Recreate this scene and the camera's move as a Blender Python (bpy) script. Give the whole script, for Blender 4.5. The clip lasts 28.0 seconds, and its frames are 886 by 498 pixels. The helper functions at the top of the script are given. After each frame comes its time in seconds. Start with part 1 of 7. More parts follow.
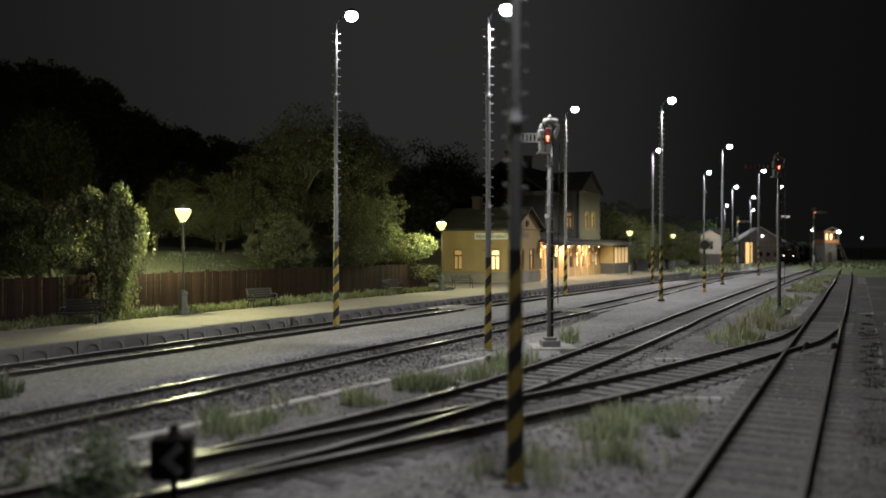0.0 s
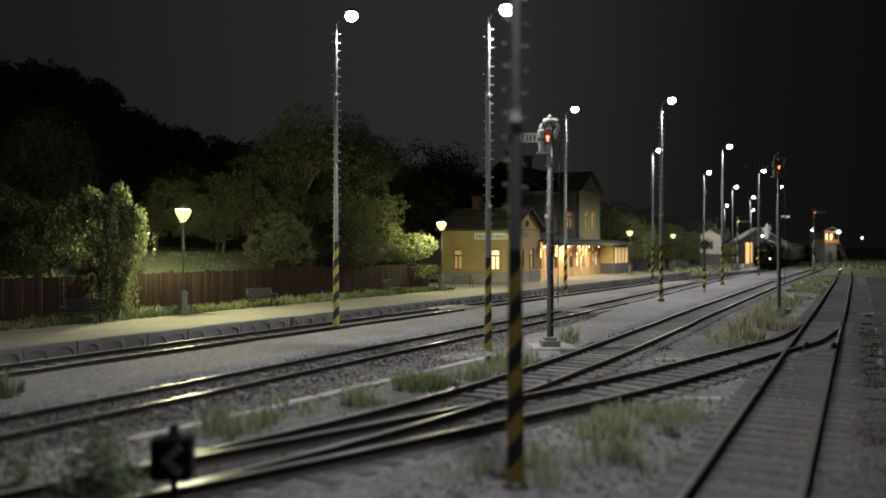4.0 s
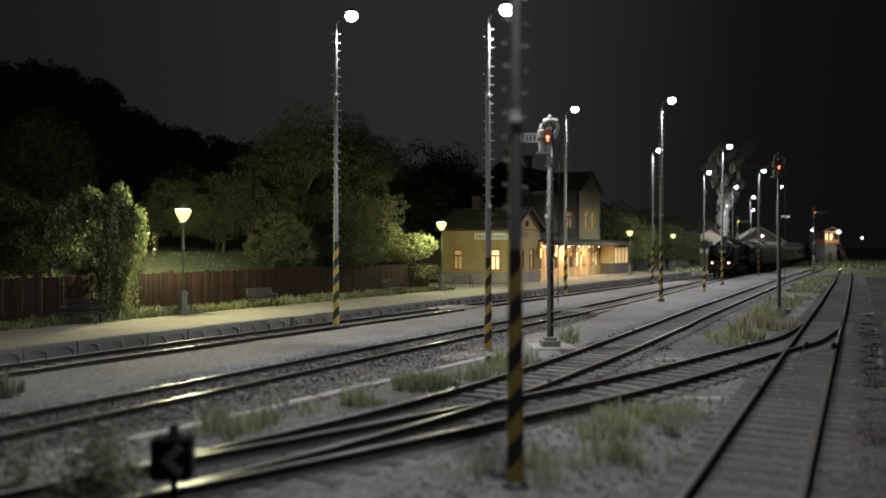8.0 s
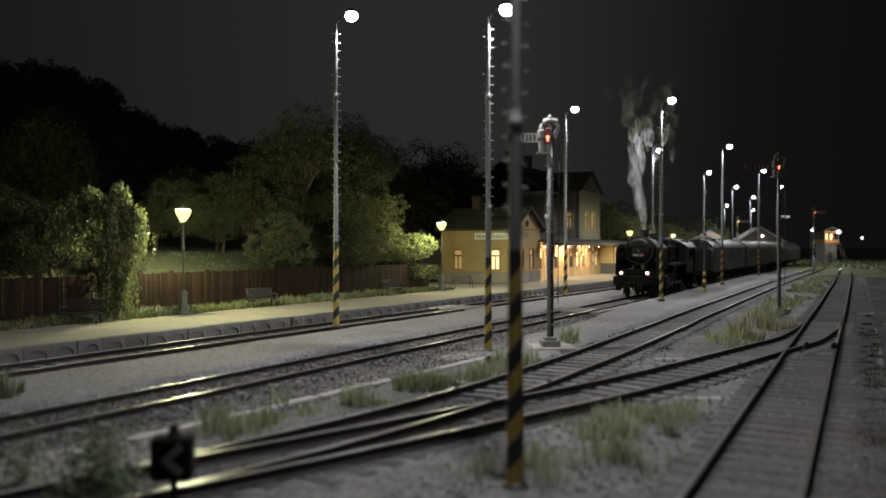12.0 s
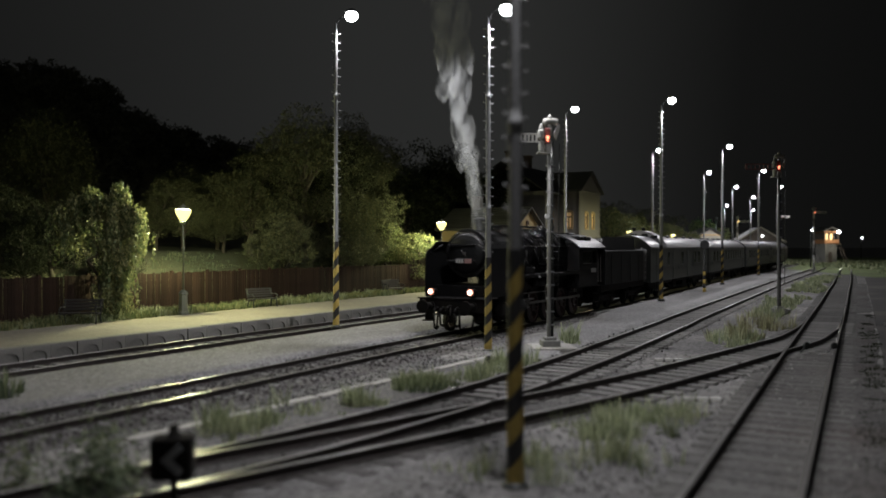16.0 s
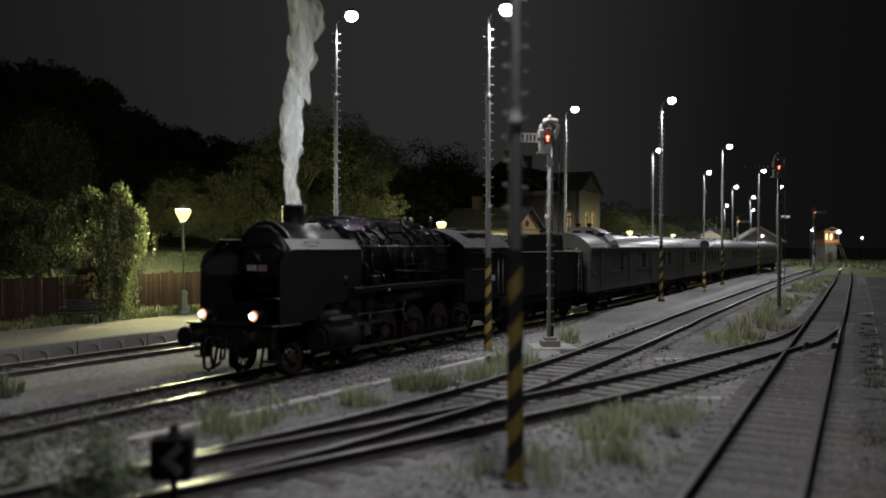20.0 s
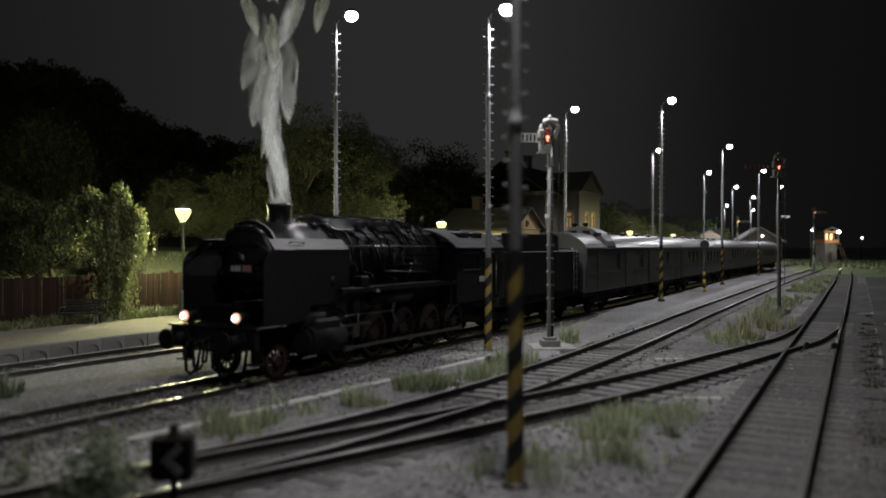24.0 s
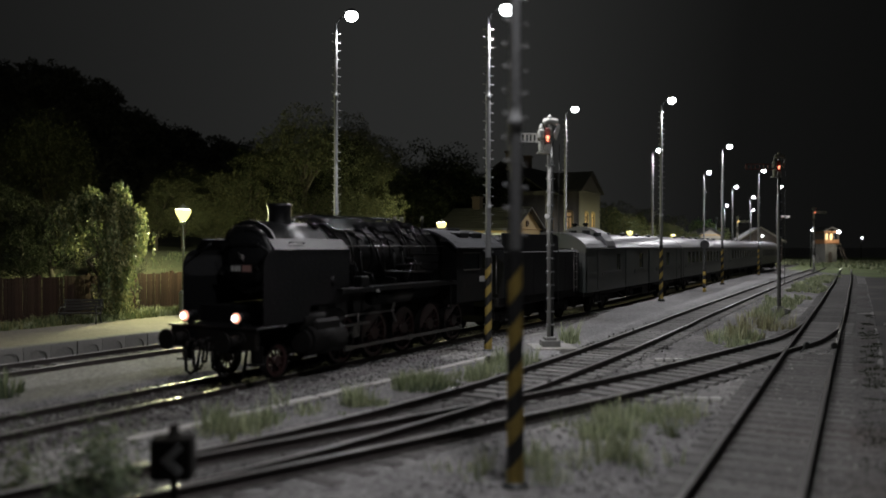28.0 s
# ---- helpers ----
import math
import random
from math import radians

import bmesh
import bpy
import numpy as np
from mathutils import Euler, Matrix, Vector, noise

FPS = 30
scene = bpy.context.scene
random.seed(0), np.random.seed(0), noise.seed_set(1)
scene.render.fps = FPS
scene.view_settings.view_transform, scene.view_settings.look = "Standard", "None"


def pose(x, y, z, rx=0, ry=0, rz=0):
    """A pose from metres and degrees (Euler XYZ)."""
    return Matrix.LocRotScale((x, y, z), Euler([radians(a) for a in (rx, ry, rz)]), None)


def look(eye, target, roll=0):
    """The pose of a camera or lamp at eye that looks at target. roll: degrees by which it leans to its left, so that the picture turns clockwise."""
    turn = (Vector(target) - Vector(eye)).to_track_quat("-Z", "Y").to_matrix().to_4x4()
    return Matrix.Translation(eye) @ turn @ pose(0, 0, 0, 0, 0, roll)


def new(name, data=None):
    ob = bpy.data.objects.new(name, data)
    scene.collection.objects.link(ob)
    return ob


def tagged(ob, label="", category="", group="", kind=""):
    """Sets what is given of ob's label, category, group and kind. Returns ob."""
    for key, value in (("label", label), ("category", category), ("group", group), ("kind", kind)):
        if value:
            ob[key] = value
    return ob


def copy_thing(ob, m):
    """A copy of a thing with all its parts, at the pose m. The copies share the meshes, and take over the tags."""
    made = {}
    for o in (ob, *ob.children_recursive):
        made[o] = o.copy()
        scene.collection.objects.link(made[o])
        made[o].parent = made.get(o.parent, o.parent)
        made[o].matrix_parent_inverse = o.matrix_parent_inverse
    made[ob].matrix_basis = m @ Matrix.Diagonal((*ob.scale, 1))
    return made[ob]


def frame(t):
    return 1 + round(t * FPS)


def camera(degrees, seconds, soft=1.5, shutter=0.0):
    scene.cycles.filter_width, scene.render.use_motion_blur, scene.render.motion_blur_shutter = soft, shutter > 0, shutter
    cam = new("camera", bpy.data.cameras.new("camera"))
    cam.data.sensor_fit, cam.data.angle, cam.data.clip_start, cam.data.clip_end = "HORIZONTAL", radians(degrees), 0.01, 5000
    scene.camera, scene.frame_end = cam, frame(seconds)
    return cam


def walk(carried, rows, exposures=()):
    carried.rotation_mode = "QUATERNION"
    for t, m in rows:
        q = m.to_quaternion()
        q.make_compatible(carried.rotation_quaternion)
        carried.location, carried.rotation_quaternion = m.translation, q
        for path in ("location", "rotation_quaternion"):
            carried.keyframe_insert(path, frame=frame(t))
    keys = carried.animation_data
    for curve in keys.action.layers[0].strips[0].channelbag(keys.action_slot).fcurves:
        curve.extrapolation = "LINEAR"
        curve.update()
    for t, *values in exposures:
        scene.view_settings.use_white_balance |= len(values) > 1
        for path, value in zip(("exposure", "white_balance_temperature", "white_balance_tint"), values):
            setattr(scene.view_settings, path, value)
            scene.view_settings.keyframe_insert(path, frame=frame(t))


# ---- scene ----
# A scale-model railway station at night. All lengths below are in metres of the
# full-size railway; U brings them to the size of the model (1:87).
U = 1 / 87.0
EYE_Z = 3.51
cam = camera(56.8, 28.0, soft=1.6, shutter=0.5)
eye = (0, 0, EYE_Z * U)
aim = look(eye, (0, 100 * U, (EYE_Z - 0.2759) * U))
walk(cam, [(0.0, aim), (28.0, aim)])
cam.data.dof.use_dof = True
cam.data.dof.focus_distance = 42 * U
cam.data.dof.aperture_fstop = 24.0

# ---- night sky, exposure ----
scene.view_settings.exposure = 0.1
world = bpy.data.worlds.new("night")
scene.world = world
world.use_nodes = True
wn = world.node_tree
wn.nodes.clear()
w_out = wn.nodes.new("ShaderNodeOutputWorld")
w_bg = wn.nodes.new("ShaderNodeBackground")
w_co = wn.nodes.new("ShaderNodeTexCoord")
w_sep = wn.nodes.new("ShaderNodeSeparateXYZ")
w_ramp = wn.nodes.new("ShaderNodeValToRGB")
w_map = wn.nodes.new("ShaderNodeMapRange")
w_map.inputs["From Min"].default_value = -0.6
w_map.inputs["From Max"].default_value = 0.6
stops = [(0.1, 0.0088), (0.42, 0.0192), (0.58, 0.0195), (0.78, 0.0056), (0.92, 0.0034)]
while len(w_ramp.color_ramp.elements) < len(stops):
    w_ramp.color_ramp.elements.new(0.5)
for el, (pos, lum) in zip(w_ramp.color_ramp.elements, stops):
    el.position, el.color = pos, (lum, lum * 1.02, lum * 0.99, 1)
wn.links.new(w_co.outputs["Generated"], w_sep.inputs[0])
wn.links.new(w_sep.outputs[0], w_map.inputs[0])
wn.links.new(w_map.outputs[0], w_ramp.inputs[0])
wn.links.new(w_ramp.outputs[0], w_bg.inputs["Color"])
w_bg.inputs["Strength"].default_value = 1.0
wn.links.new(w_bg.outputs[0], w_out.inputs[0])

MAST_POWER = 0.47
MAST_COLOR = (0.98, 0.96, 0.995)
GAS_COLOR = (0.97, 0.96, 0.52)
WARM_COLOR = (1.0, 0.74, 0.42)


def point_light(name, x, y, z, power, color, radius=0.12):
    data = bpy.data.lights.new(name, "POINT")
    data.energy, data.color, data.shadow_soft_size = power, color, radius * U
    ob = new(name, data)
    ob.location = (x * U, y * U, z * U)
    return ob


def spot_light(name, x, y, z, power, color, radius=0.12, cone=160, soft_edge=0.48):
    """A shaded yard lamp that throws its light downwards."""
    data = bpy.data.lights.new(name, "SPOT")
    data.energy, data.color, data.shadow_soft_size = power, color, radius * U
    data.spot_size, data.spot_blend = radians(cone), soft_edge
    ob = new(name, data)
    ob.location = (x * U, y * U, z * U)
    return ob


# ---- materials ----
def mat(name, color, rough=0.7, metal=0.0, var=0.25, scale=1.2, fine=18.0, bump=0.25, tint=None, stain=0.0,
        space="Object", rand=0.0, spec=0.5, stones=0.0, grit=0.5):
    """Procedural surface: colour with two scales of variation, stains of another tint and a fine relief (scales per metre)."""
    m = bpy.data.materials.new(name)
    m.use_nodes = True
    nt = m.node_tree
    b = nt.nodes["Principled BSDF"]
    b.inputs["Roughness"].default_value = rough
    b.inputs["Metallic"].default_value = metal
    b.inputs["Specular IOR Level"].default_value = spec
    co = nt.nodes.new("ShaderNodeTexCoord")
    if space == "World":
        geo = nt.nodes.new("ShaderNodeNewGeometry")
        src = geo.outputs["Position"]
    else:
        src = co.outputs["Object"]
    big = nt.nodes.new("ShaderNodeTexNoise")
    big.inputs["Scale"].default_value = scale / U
    big.inputs["Detail"].default_value = 4
    small = nt.nodes.new("ShaderNodeTexNoise")
    small.inputs["Scale"].default_value = fine / U
    small.inputs["Detail"].default_value = 3
    nt.links.new(src, big.inputs["Vector"])
    nt.links.new(src, small.inputs["Vector"])
    add = nt.nodes.new("ShaderNodeMath")
    add.operation = "ADD"
    nt.links.new(big.outputs[0], add.inputs[0])
    nt.links.new(small.outputs[0], add.inputs[1])
    rng = nt.nodes.new("ShaderNodeMapRange")
    rng.inputs["From Min"].default_value = 0.6
    rng.inputs["From Max"].default_value = 1.4
    rng.inputs["To Min"].default_value = 1 - var
    rng.inputs["To Max"].default_value = 1 + var
    nt.links.new(add.outputs[0], rng.inputs[0])
    last = rng.outputs[0]
    if rand:
        info = nt.nodes.new("ShaderNodeObjectInfo")
        r2 = nt.nodes.new("ShaderNodeMapRange")
        r2.inputs["To Min"].default_value = 1 - rand
        r2.inputs["To Max"].default_value = 1 + rand
        nt.links.new(info.outputs["Random"], r2.inputs[0])
        mul = nt.nodes.new("ShaderNodeMath")
        mul.operation = "MULTIPLY"
        nt.links.new(last, mul.inputs[0])
        nt.links.new(r2.outputs[0], mul.inputs[1])
        last = mul.outputs[0]
    relief = small.outputs[0]
    if stones:
        # single stones: cells of their own tone, domed
        warp = nt.nodes.new("ShaderNodeVectorMath")
        warp.operation = "MULTIPLY_ADD"
        warp.inputs[1].default_value = (0.05 * U, 0.05 * U, 0.05 * U)
        nt.links.new(small.outputs["Color"], warp.inputs[0])
        nt.links.new(src, warp.inputs[2])
        cell = nt.nodes.new("ShaderNodeTexVoronoi")
        cell.inputs["Scale"].default_value = stones / U
        nt.links.new(warp.outputs[0], cell.inputs["Vector"])
        sep = nt.nodes.new("ShaderNodeSeparateColor")
        nt.links.new(cell.outputs["Color"], sep.inputs[0])
        r4 = nt.nodes.new("ShaderNodeMapRange")
        r4.inputs["To Min"].default_value = 1 - grit
        r4.inputs["To Max"].default_value = 1 + grit
        nt.links.new(sep.outputs[0], r4.inputs[0])
        m4 = nt.nodes.new("ShaderNodeMath")
        m4.operation = "MULTIPLY"
        nt.links.new(last, m4.inputs[0])
        nt.links.new(r4.outputs[0], m4.inputs[1])
        last = m4.outputs[0]
        inv = nt.nodes.new("ShaderNodeMath")
        inv.operation = "MULTIPLY_ADD"
        inv.inputs[1].default_value = -1.5
        inv.inputs[2].default_value = 1.0
        nt.links.new(cell.outputs["Distance"], inv.inputs[0])
        relief = inv.outputs[0]
    tone = nt.nodes.new("ShaderNodeVectorMath")
    tone.operation = "SCALE"
    nt.links.new(last, tone.inputs["Scale"])
    if tint:
        mix = nt.nodes.new("ShaderNodeMix")
        mix.data_type = "RGBA"
        mix.inputs["A"].default_value = (*color, 1)
        mix.inputs["B"].default_value = (*tint, 1)
        third = nt.nodes.new("ShaderNodeTexNoise")
        third.inputs["Scale"].default_value = scale * 0.6 / U
        third.inputs["Detail"].default_value = 6
        nt.links.new(src, third.inputs["Vector"])
        r3 = nt.nodes.new("ShaderNodeMapRange")
        r3.inputs["From Min"].default_value = 0.62 - stain
        r3.inputs["From Max"].default_value = 0.78 - stain
        nt.links.new(third.outputs[0], r3.inputs[0])
        nt.links.new(r3.outputs[0], mix.inputs["Factor"])
        nt.links.new(mix.outputs["Result"], tone.inputs[0])
    else:
        tone.inputs[0].default_value = color
    nt.links.new(tone.outputs[0], b.inputs["Base Color"])
    if bump:
        bp = nt.nodes.new("ShaderNodeBump")
        bp.inputs["Strength"].default_value = bump
        bp.inputs["Distance"].default_value = 0.03 * U
        nt.links.new(relief, bp.inputs["Height"])
        nt.links.new(bp.outputs[0], b.inputs["Normal"])
    return m


def glow(name, color, strength):
    m = bpy.data.materials.new(name)
    m.use_nodes = True
    b = m.node_tree.nodes["Principled BSDF"]
    b.inputs["Base Color"].default_value = (*color, 1)
    b.inputs["Emission Color"].default_value = (*color, 1)
    b.inputs["Emission Strength"].default_value = strength
    return m


def lit_glass(name, color, strength, clear):
    """Lamp glass that glows and lets the flame's light out."""
    m = bpy.data.materials.new(name)
    m.use_nodes = True
    nt = m.node_tree
    nt.nodes.clear()
    out = nt.nodes.new("ShaderNodeOutputMaterial")
    em = nt.nodes.new("ShaderNodeEmission")
    em.inputs["Color"].default_value = (*color, 1)
    em.inputs["Strength"].default_value = strength
    tr = nt.nodes.new("ShaderNodeBsdfTransparent")
    mx = nt.nodes.new("ShaderNodeMixShader")
    mx.inputs[0].default_value = 1 - clear
    nt.links.new(tr.outputs[0], mx.inputs[1])
    nt.links.new(em.outputs[0], mx.inputs[2])
    nt.links.new(mx.outputs[0], out.inputs["Surface"])
    return m


GRAVEL = mat("path_gravel", (0.185, 0.182, 0.182), 0.9, var=0.3, scale=0.25, fine=14, bump=0.6, stones=17, grit=0.4, tint=(0.15, 0.146, 0.142), stain=0.1, space="World")
CINDER = mat("cinder_ground", (0.115, 0.112, 0.11), 0.95, var=0.45, scale=0.3, fine=9, bump=0.7, stones=15, grit=0.55, tint=(0.2, 0.195, 0.185), stain=0.16, space="World")
DARKBED = mat("dark_track_cinder", (0.068, 0.066, 0.062), 0.9, var=0.45, scale=0.5, fine=9, bump=0.7, stones=15, grit=0.55, tint=(0.1, 0.097, 0.09), stain=0.1, space="World")
BALLAST = mat("ballast", (0.088, 0.083, 0.081), 0.95, var=0.4, scale=0.6, fine=12, bump=0.9, stones=12, grit=0.42, tint=(0.06, 0.055, 0.05), stain=0.1, space="World")
SIDINGBED = mat("siding_cinder", (0.078, 0.076, 0.072), 0.95, var=0.45, scale=0.35, fine=9, bump=0.8, stones=14, grit=0.55, tint=(0.06, 0.052, 0.047), stain=0.1, space="World")
PAVING = mat("platform_sand", (0.21, 0.19, 0.145), 0.9, var=0.16, scale=0.4, fine=16, bump=0.5, tint=(0.22, 0.2, 0.16), stain=0.08, space="World", stones=6, grit=0.12)
CONCRETE = mat("concrete", (0.16, 0.157, 0.145), 0.85, var=0.25, scale=1.2, fine=22, bump=0.4, tint=(0.1, 0.1, 0.09), stain=0.12, rand=0.14)
RAIL = mat("rail_steel", (0.024, 0.019, 0.017), 0.6, 0.25, var=0.3, scale=0.6, fine=20, bump=0.2)
RAILHEAD = mat("rail_head", (0.19, 0.185, 0.175), 0.34, 0.5, var=0.22, scale=0.35, fine=6, bump=0.05)
SLEEPER = mat("sleeper_wood", (0.15, 0.147, 0.14), 0.9, var=0.35, scale=2, fine=26, bump=0.6, rand=0.28)
SLEEPER_SIDING = mat("cindery_sleeper_wood", (0.1, 0.098, 0.093), 0.9, var=0.4, scale=1.2, fine=20, bump=0.6, tint=(0.075, 0.073, 0.069), stain=0.15, rand=0.25)
SLEEPER_DARK = mat("dark_sleeper_wood", (0.062, 0.058, 0.055), 0.9, var=0.35, scale=2, fine=26, bump=0.6, rand=0.28)
POLE = mat("grey_pole_paint", (0.2, 0.203, 0.205), 0.65, 0.1, var=0.2, scale=1.5, fine=20, bump=0.15)
YELLOW = mat("yellow_stripe", (0.40, 0.29, 0.07), 0.6, var=0.3, scale=2, fine=20, bump=0.1)
BLACK = mat("black_stripe", (0.02, 0.02, 0.021), 0.6, var=0.3, scale=2, fine=20, bump=0.1)
IRON = mat("black_iron", (0.022, 0.024, 0.022), 0.5, 0.3, var=0.3, scale=3, fine=30, bump=0.2)
LAMPGREEN = mat("dark_green_iron", (0.13, 0.14, 0.11), 0.5, 0.2, var=0.3, scale=3, fine=30, bump=0.2)
WHITE_GLOW = glow("lit_lamp_white", (0.95, 0.98, 1.0), 14)
GAS_GLASS = lit_glass("lit_lamp_glass", (1.0, 0.9, 0.3), 2.6, 0.5)
LOCO = mat("loco_black_paint", (0.004, 0.0042, 0.0045), 0.42, var=0.35, scale=1.0, fine=14, bump=0.5, spec=0.24, tint=(0.007, 0.0062, 0.0055), stain=0.1)
LOCO_DULL = mat("loco_sooty_black", (0.004, 0.004, 0.0042), 0.5, var=0.4, scale=1.4, fine=16, bump=0.4, spec=0.1, tint=(0.008, 0.007, 0.006), stain=0.12)
LOCO_GLOSS = mat("loco_oily_black", (0.004, 0.004, 0.0045), 0.13, var=0.3, scale=2.0, fine=24, bump=0.5, spec=0.6)
LOCO_SIDE = mat("loco_grey_black_paint", (0.004, 0.0042, 0.0044), 0.5, var=0.3, scale=0.8, fine=14, bump=0.3, spec=0.11, tint=(0.006, 0.0055, 0.006), stain=0.1)
STEEL = mat("oiled_steel", (0.12, 0.115, 0.11), 0.35, 0.8, var=0.25, scale=3, fine=30, bump=0.1)
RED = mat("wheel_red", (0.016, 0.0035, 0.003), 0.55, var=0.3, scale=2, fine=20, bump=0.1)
COACH = mat("coach_dark_green", (0.015, 0.019, 0.017), 0.45, var=0.25, scale=0.7, fine=12, bump=0.06, tint=(0.026, 0.026, 0.023), stain=0.08)
ROOF = mat("coach_roof_grey", (0.1, 0.1, 0.106), 0.32, 0.35, var=0.2, scale=0.8, fine=12, bump=0.1, tint=(0.09, 0.09, 0.09), stain=0.1)
CABROOF = mat("cab_roof_grey", (0.035, 0.036, 0.038), 0.4, var=0.3, scale=1.2, fine=14, bump=0.3, spec=0.4)
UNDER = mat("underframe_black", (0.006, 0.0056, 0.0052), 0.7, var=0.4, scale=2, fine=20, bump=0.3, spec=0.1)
PLATE_WHITE = mat("plate_pale_paint", (0.22, 0.22, 0.21), 0.6, var=0.1, bump=0)
PLATE_RED = mat("plate_red_paint", (0.16, 0.09, 0.08), 0.6, var=0.1, bump=0)
COAL = mat("coal", (0.012, 0.012, 0.013), 0.5, var=0.5, scale=3, fine=12, bump=1.0)
GLASS = mat("dark_window_glass", (0.006, 0.007, 0.008), 0.2, var=0.1, bump=0)
LENS = glow("headlamp_lens", (1.0, 0.42, 0.28), 1.5)
BULB = glow("headlamp_bulb", (1.0, 0.86, 0.78), 9.0)
# ---- mesh helpers: plain vertex and face lists, lengths in full-size metres ----
class Shape:
    def __init__(self):
        self.v, self.f, self.s = [], [], []

    def add(self, verts, faces, smooth=False):
        n = len(self.v)
        self.v += [tuple(p) for p in verts]
        self.f += [tuple(i + n for i in f) for f in faces]
        self.s += [smooth] * len(faces)
        return self

    def box(self, x0, y0, z0, x1, y1, z1, c=0.0, m=None):
        """A box with its edges cut by c."""
        x0, x1, y0, y1, z0, z1 = min(x0, x1), max(x0, x1), min(y0, y1), max(y0, y1), min(z0, z1), max(z0, z1)
        if c <= 0:
            v = [(x, y, z) for z in (z0, z1) for y in (y0, y1) for x in (x0, x1)]
            f = [(0, 2, 3, 1), (4, 5, 7, 6), (0, 1, 5, 4), (2, 6, 7, 3), (0, 4, 6, 2), (1, 3, 7, 5)]
        else:
            c = min(c, (x1 - x0) / 2.1, (y1 - y0) / 2.1, (z1 - z0) / 2.1)
            v, idx = [], {}
            for i, x in enumerate((x0, x1)):
                for j, y in enumerate((y0, y1)):
                    for k, z in enumerate((z0, z1)):
                        sx, sy, sz = (1 - 2 * i) * c, (1 - 2 * j) * c, (1 - 2 * k) * c
                        idx[i, j, k] = len(v)
                        v += [(x, y + sy, z + sz), (x + sx, y, z + sz), (x + sx, y + sy, z)]
            f = []
            for i in (0, 1):
                q = [idx[i, 0, 0], idx[i, 1, 0], idx[i, 1, 1], idx[i, 0, 1]]
                f.append(tuple(q if i else q[::-1]))
                q = [idx[0, i, 0] + 1, idx[1, i, 0] + 1, idx[1, i, 1] + 1, idx[0, i, 1] + 1]
                f.append(tuple(q[::-1] if i else q))
                q = [idx[0, 0, i] + 2, idx[1, 0, i] + 2, idx[1, 1, i] + 2, idx[0, 1, i] + 2]
                f.append(tuple(q if i else q[::-1]))
            for i in (0, 1):
                for j in (0, 1):
                    a, b = idx[i, j, 0], idx[i, j, 1]
                    f.append((a, a + 1, b + 1, b) if i == j else (a + 1, a, b, b + 1))
                    a, b = idx[i, 0, j], idx[i, 1, j]
                    f.append((a + 2, a, b, b + 2) if i == j else (a, a + 2, b + 2, b))
                    a, b = idx[0, i, j], idx[1, i, j]
                    f.append((a + 1, a + 2, b + 2, b + 1) if i == j else (a + 2, a + 1, b + 1, b + 2))
            for (i, j, k), a in idx.items():
                f.append((a, a + 1, a + 2) if (i + j + k) % 2 else (a + 2, a + 1, a))
        if m is not None:
            v = [m @ Vector(p) for p in v]
        return self.add(v, f)

    def tube(self, p0, p1, r0, r1=None, n=10, caps=True, smooth=True):
        r1 = r0 if r1 is None else r1
        p0, p1 = Vector(p0), Vector(p1)
        q = (p1 - p0).to_track_quat("Z", "Y")
        v, f = [], []
        for p, r in ((p0, r0), (p1, r1)):
            for i in range(n):
                a = 2 * math.pi * i / n
                v.append(p + q @ Vector((r * math.cos(a), r * math.sin(a), 0)))
        self.add(v, [(i, (i + 1) % n, n + (i + 1) % n, n + i) for i in range(n)], smooth)
        if caps:
            k = len(self.v) - 2 * n
            self.f += [tuple(k + i for i in range(n))[::-1], tuple(k + n + i for i in range(n))]
            self.s += [False, False]
        return self

    def path(self, pts, r, n=6):
        for a, b in zip(pts, pts[1:]):
            self.tube(a, b, r, r, n)
        return self

    def lathe(self, prof, n=14, m=None, smooth=True):
        """prof: (radius, z) from below upwards, round the z axis."""
        v, f = [], []
        for r, z in prof:
            for i in range(n):
                a = 2 * math.pi * i / n
                v.append(Vector((r * math.cos(a), r * math.sin(a), z)))
        for k in range(len(prof) - 1):
            f += [(k * n + i, k * n + (i + 1) % n, (k + 1) * n + (i + 1) % n, (k + 1) * n + i) for i in range(n)]
        if m is not None:
            v = [m @ p for p in v]
        self.add(v, f, smooth)
        k = len(self.v) - len(v)
        self.f += [tuple(k + i for i in range(n))[::-1], tuple(k + (len(prof) - 1) * n + i for i in range(n))]
        self.s += [False, False]
        return self

    def prism(self, poly, a, b, axis="x", smooth=False):
        """A polygon drawn out between a and b along an axis. poly is (y, z), (x, z) or (x, y)."""
        put = {"x": lambda t, p: (t, p[0], p[1]), "y": lambda t, p: (p[0], t, p[1]), "z": lambda t, p: (p[0], p[1], t)}[axis]
        n = len(poly)
        v = [put(a, p) for p in poly] + [put(b, p) for p in poly]
        self.add(v, [(i, (i + 1) % n, n + (i + 1) % n, n + i) for i in range(n)], smooth)
        k = len(self.v) - 2 * n
        self.f += [tuple(k + i for i in range(n))[::-1], tuple(k + n + i for i in range(n))]
        self.s += [False, False]
        return self

    def ball(self, c, rx, ry=None, rz=None, n=12, rings=8):
        ry, rz = ry or rx, rz or rx
        prof = [(math.sin(math.pi * (k + 0.02) / (rings + 0.04)), -math.cos(math.pi * (k + 0.02) / (rings + 0.04))) for k in range(rings + 1)]
        m = Matrix.Translation(c) @ Matrix.Diagonal((rx, ry, rz, 1))
        return self.lathe(prof, n, m)

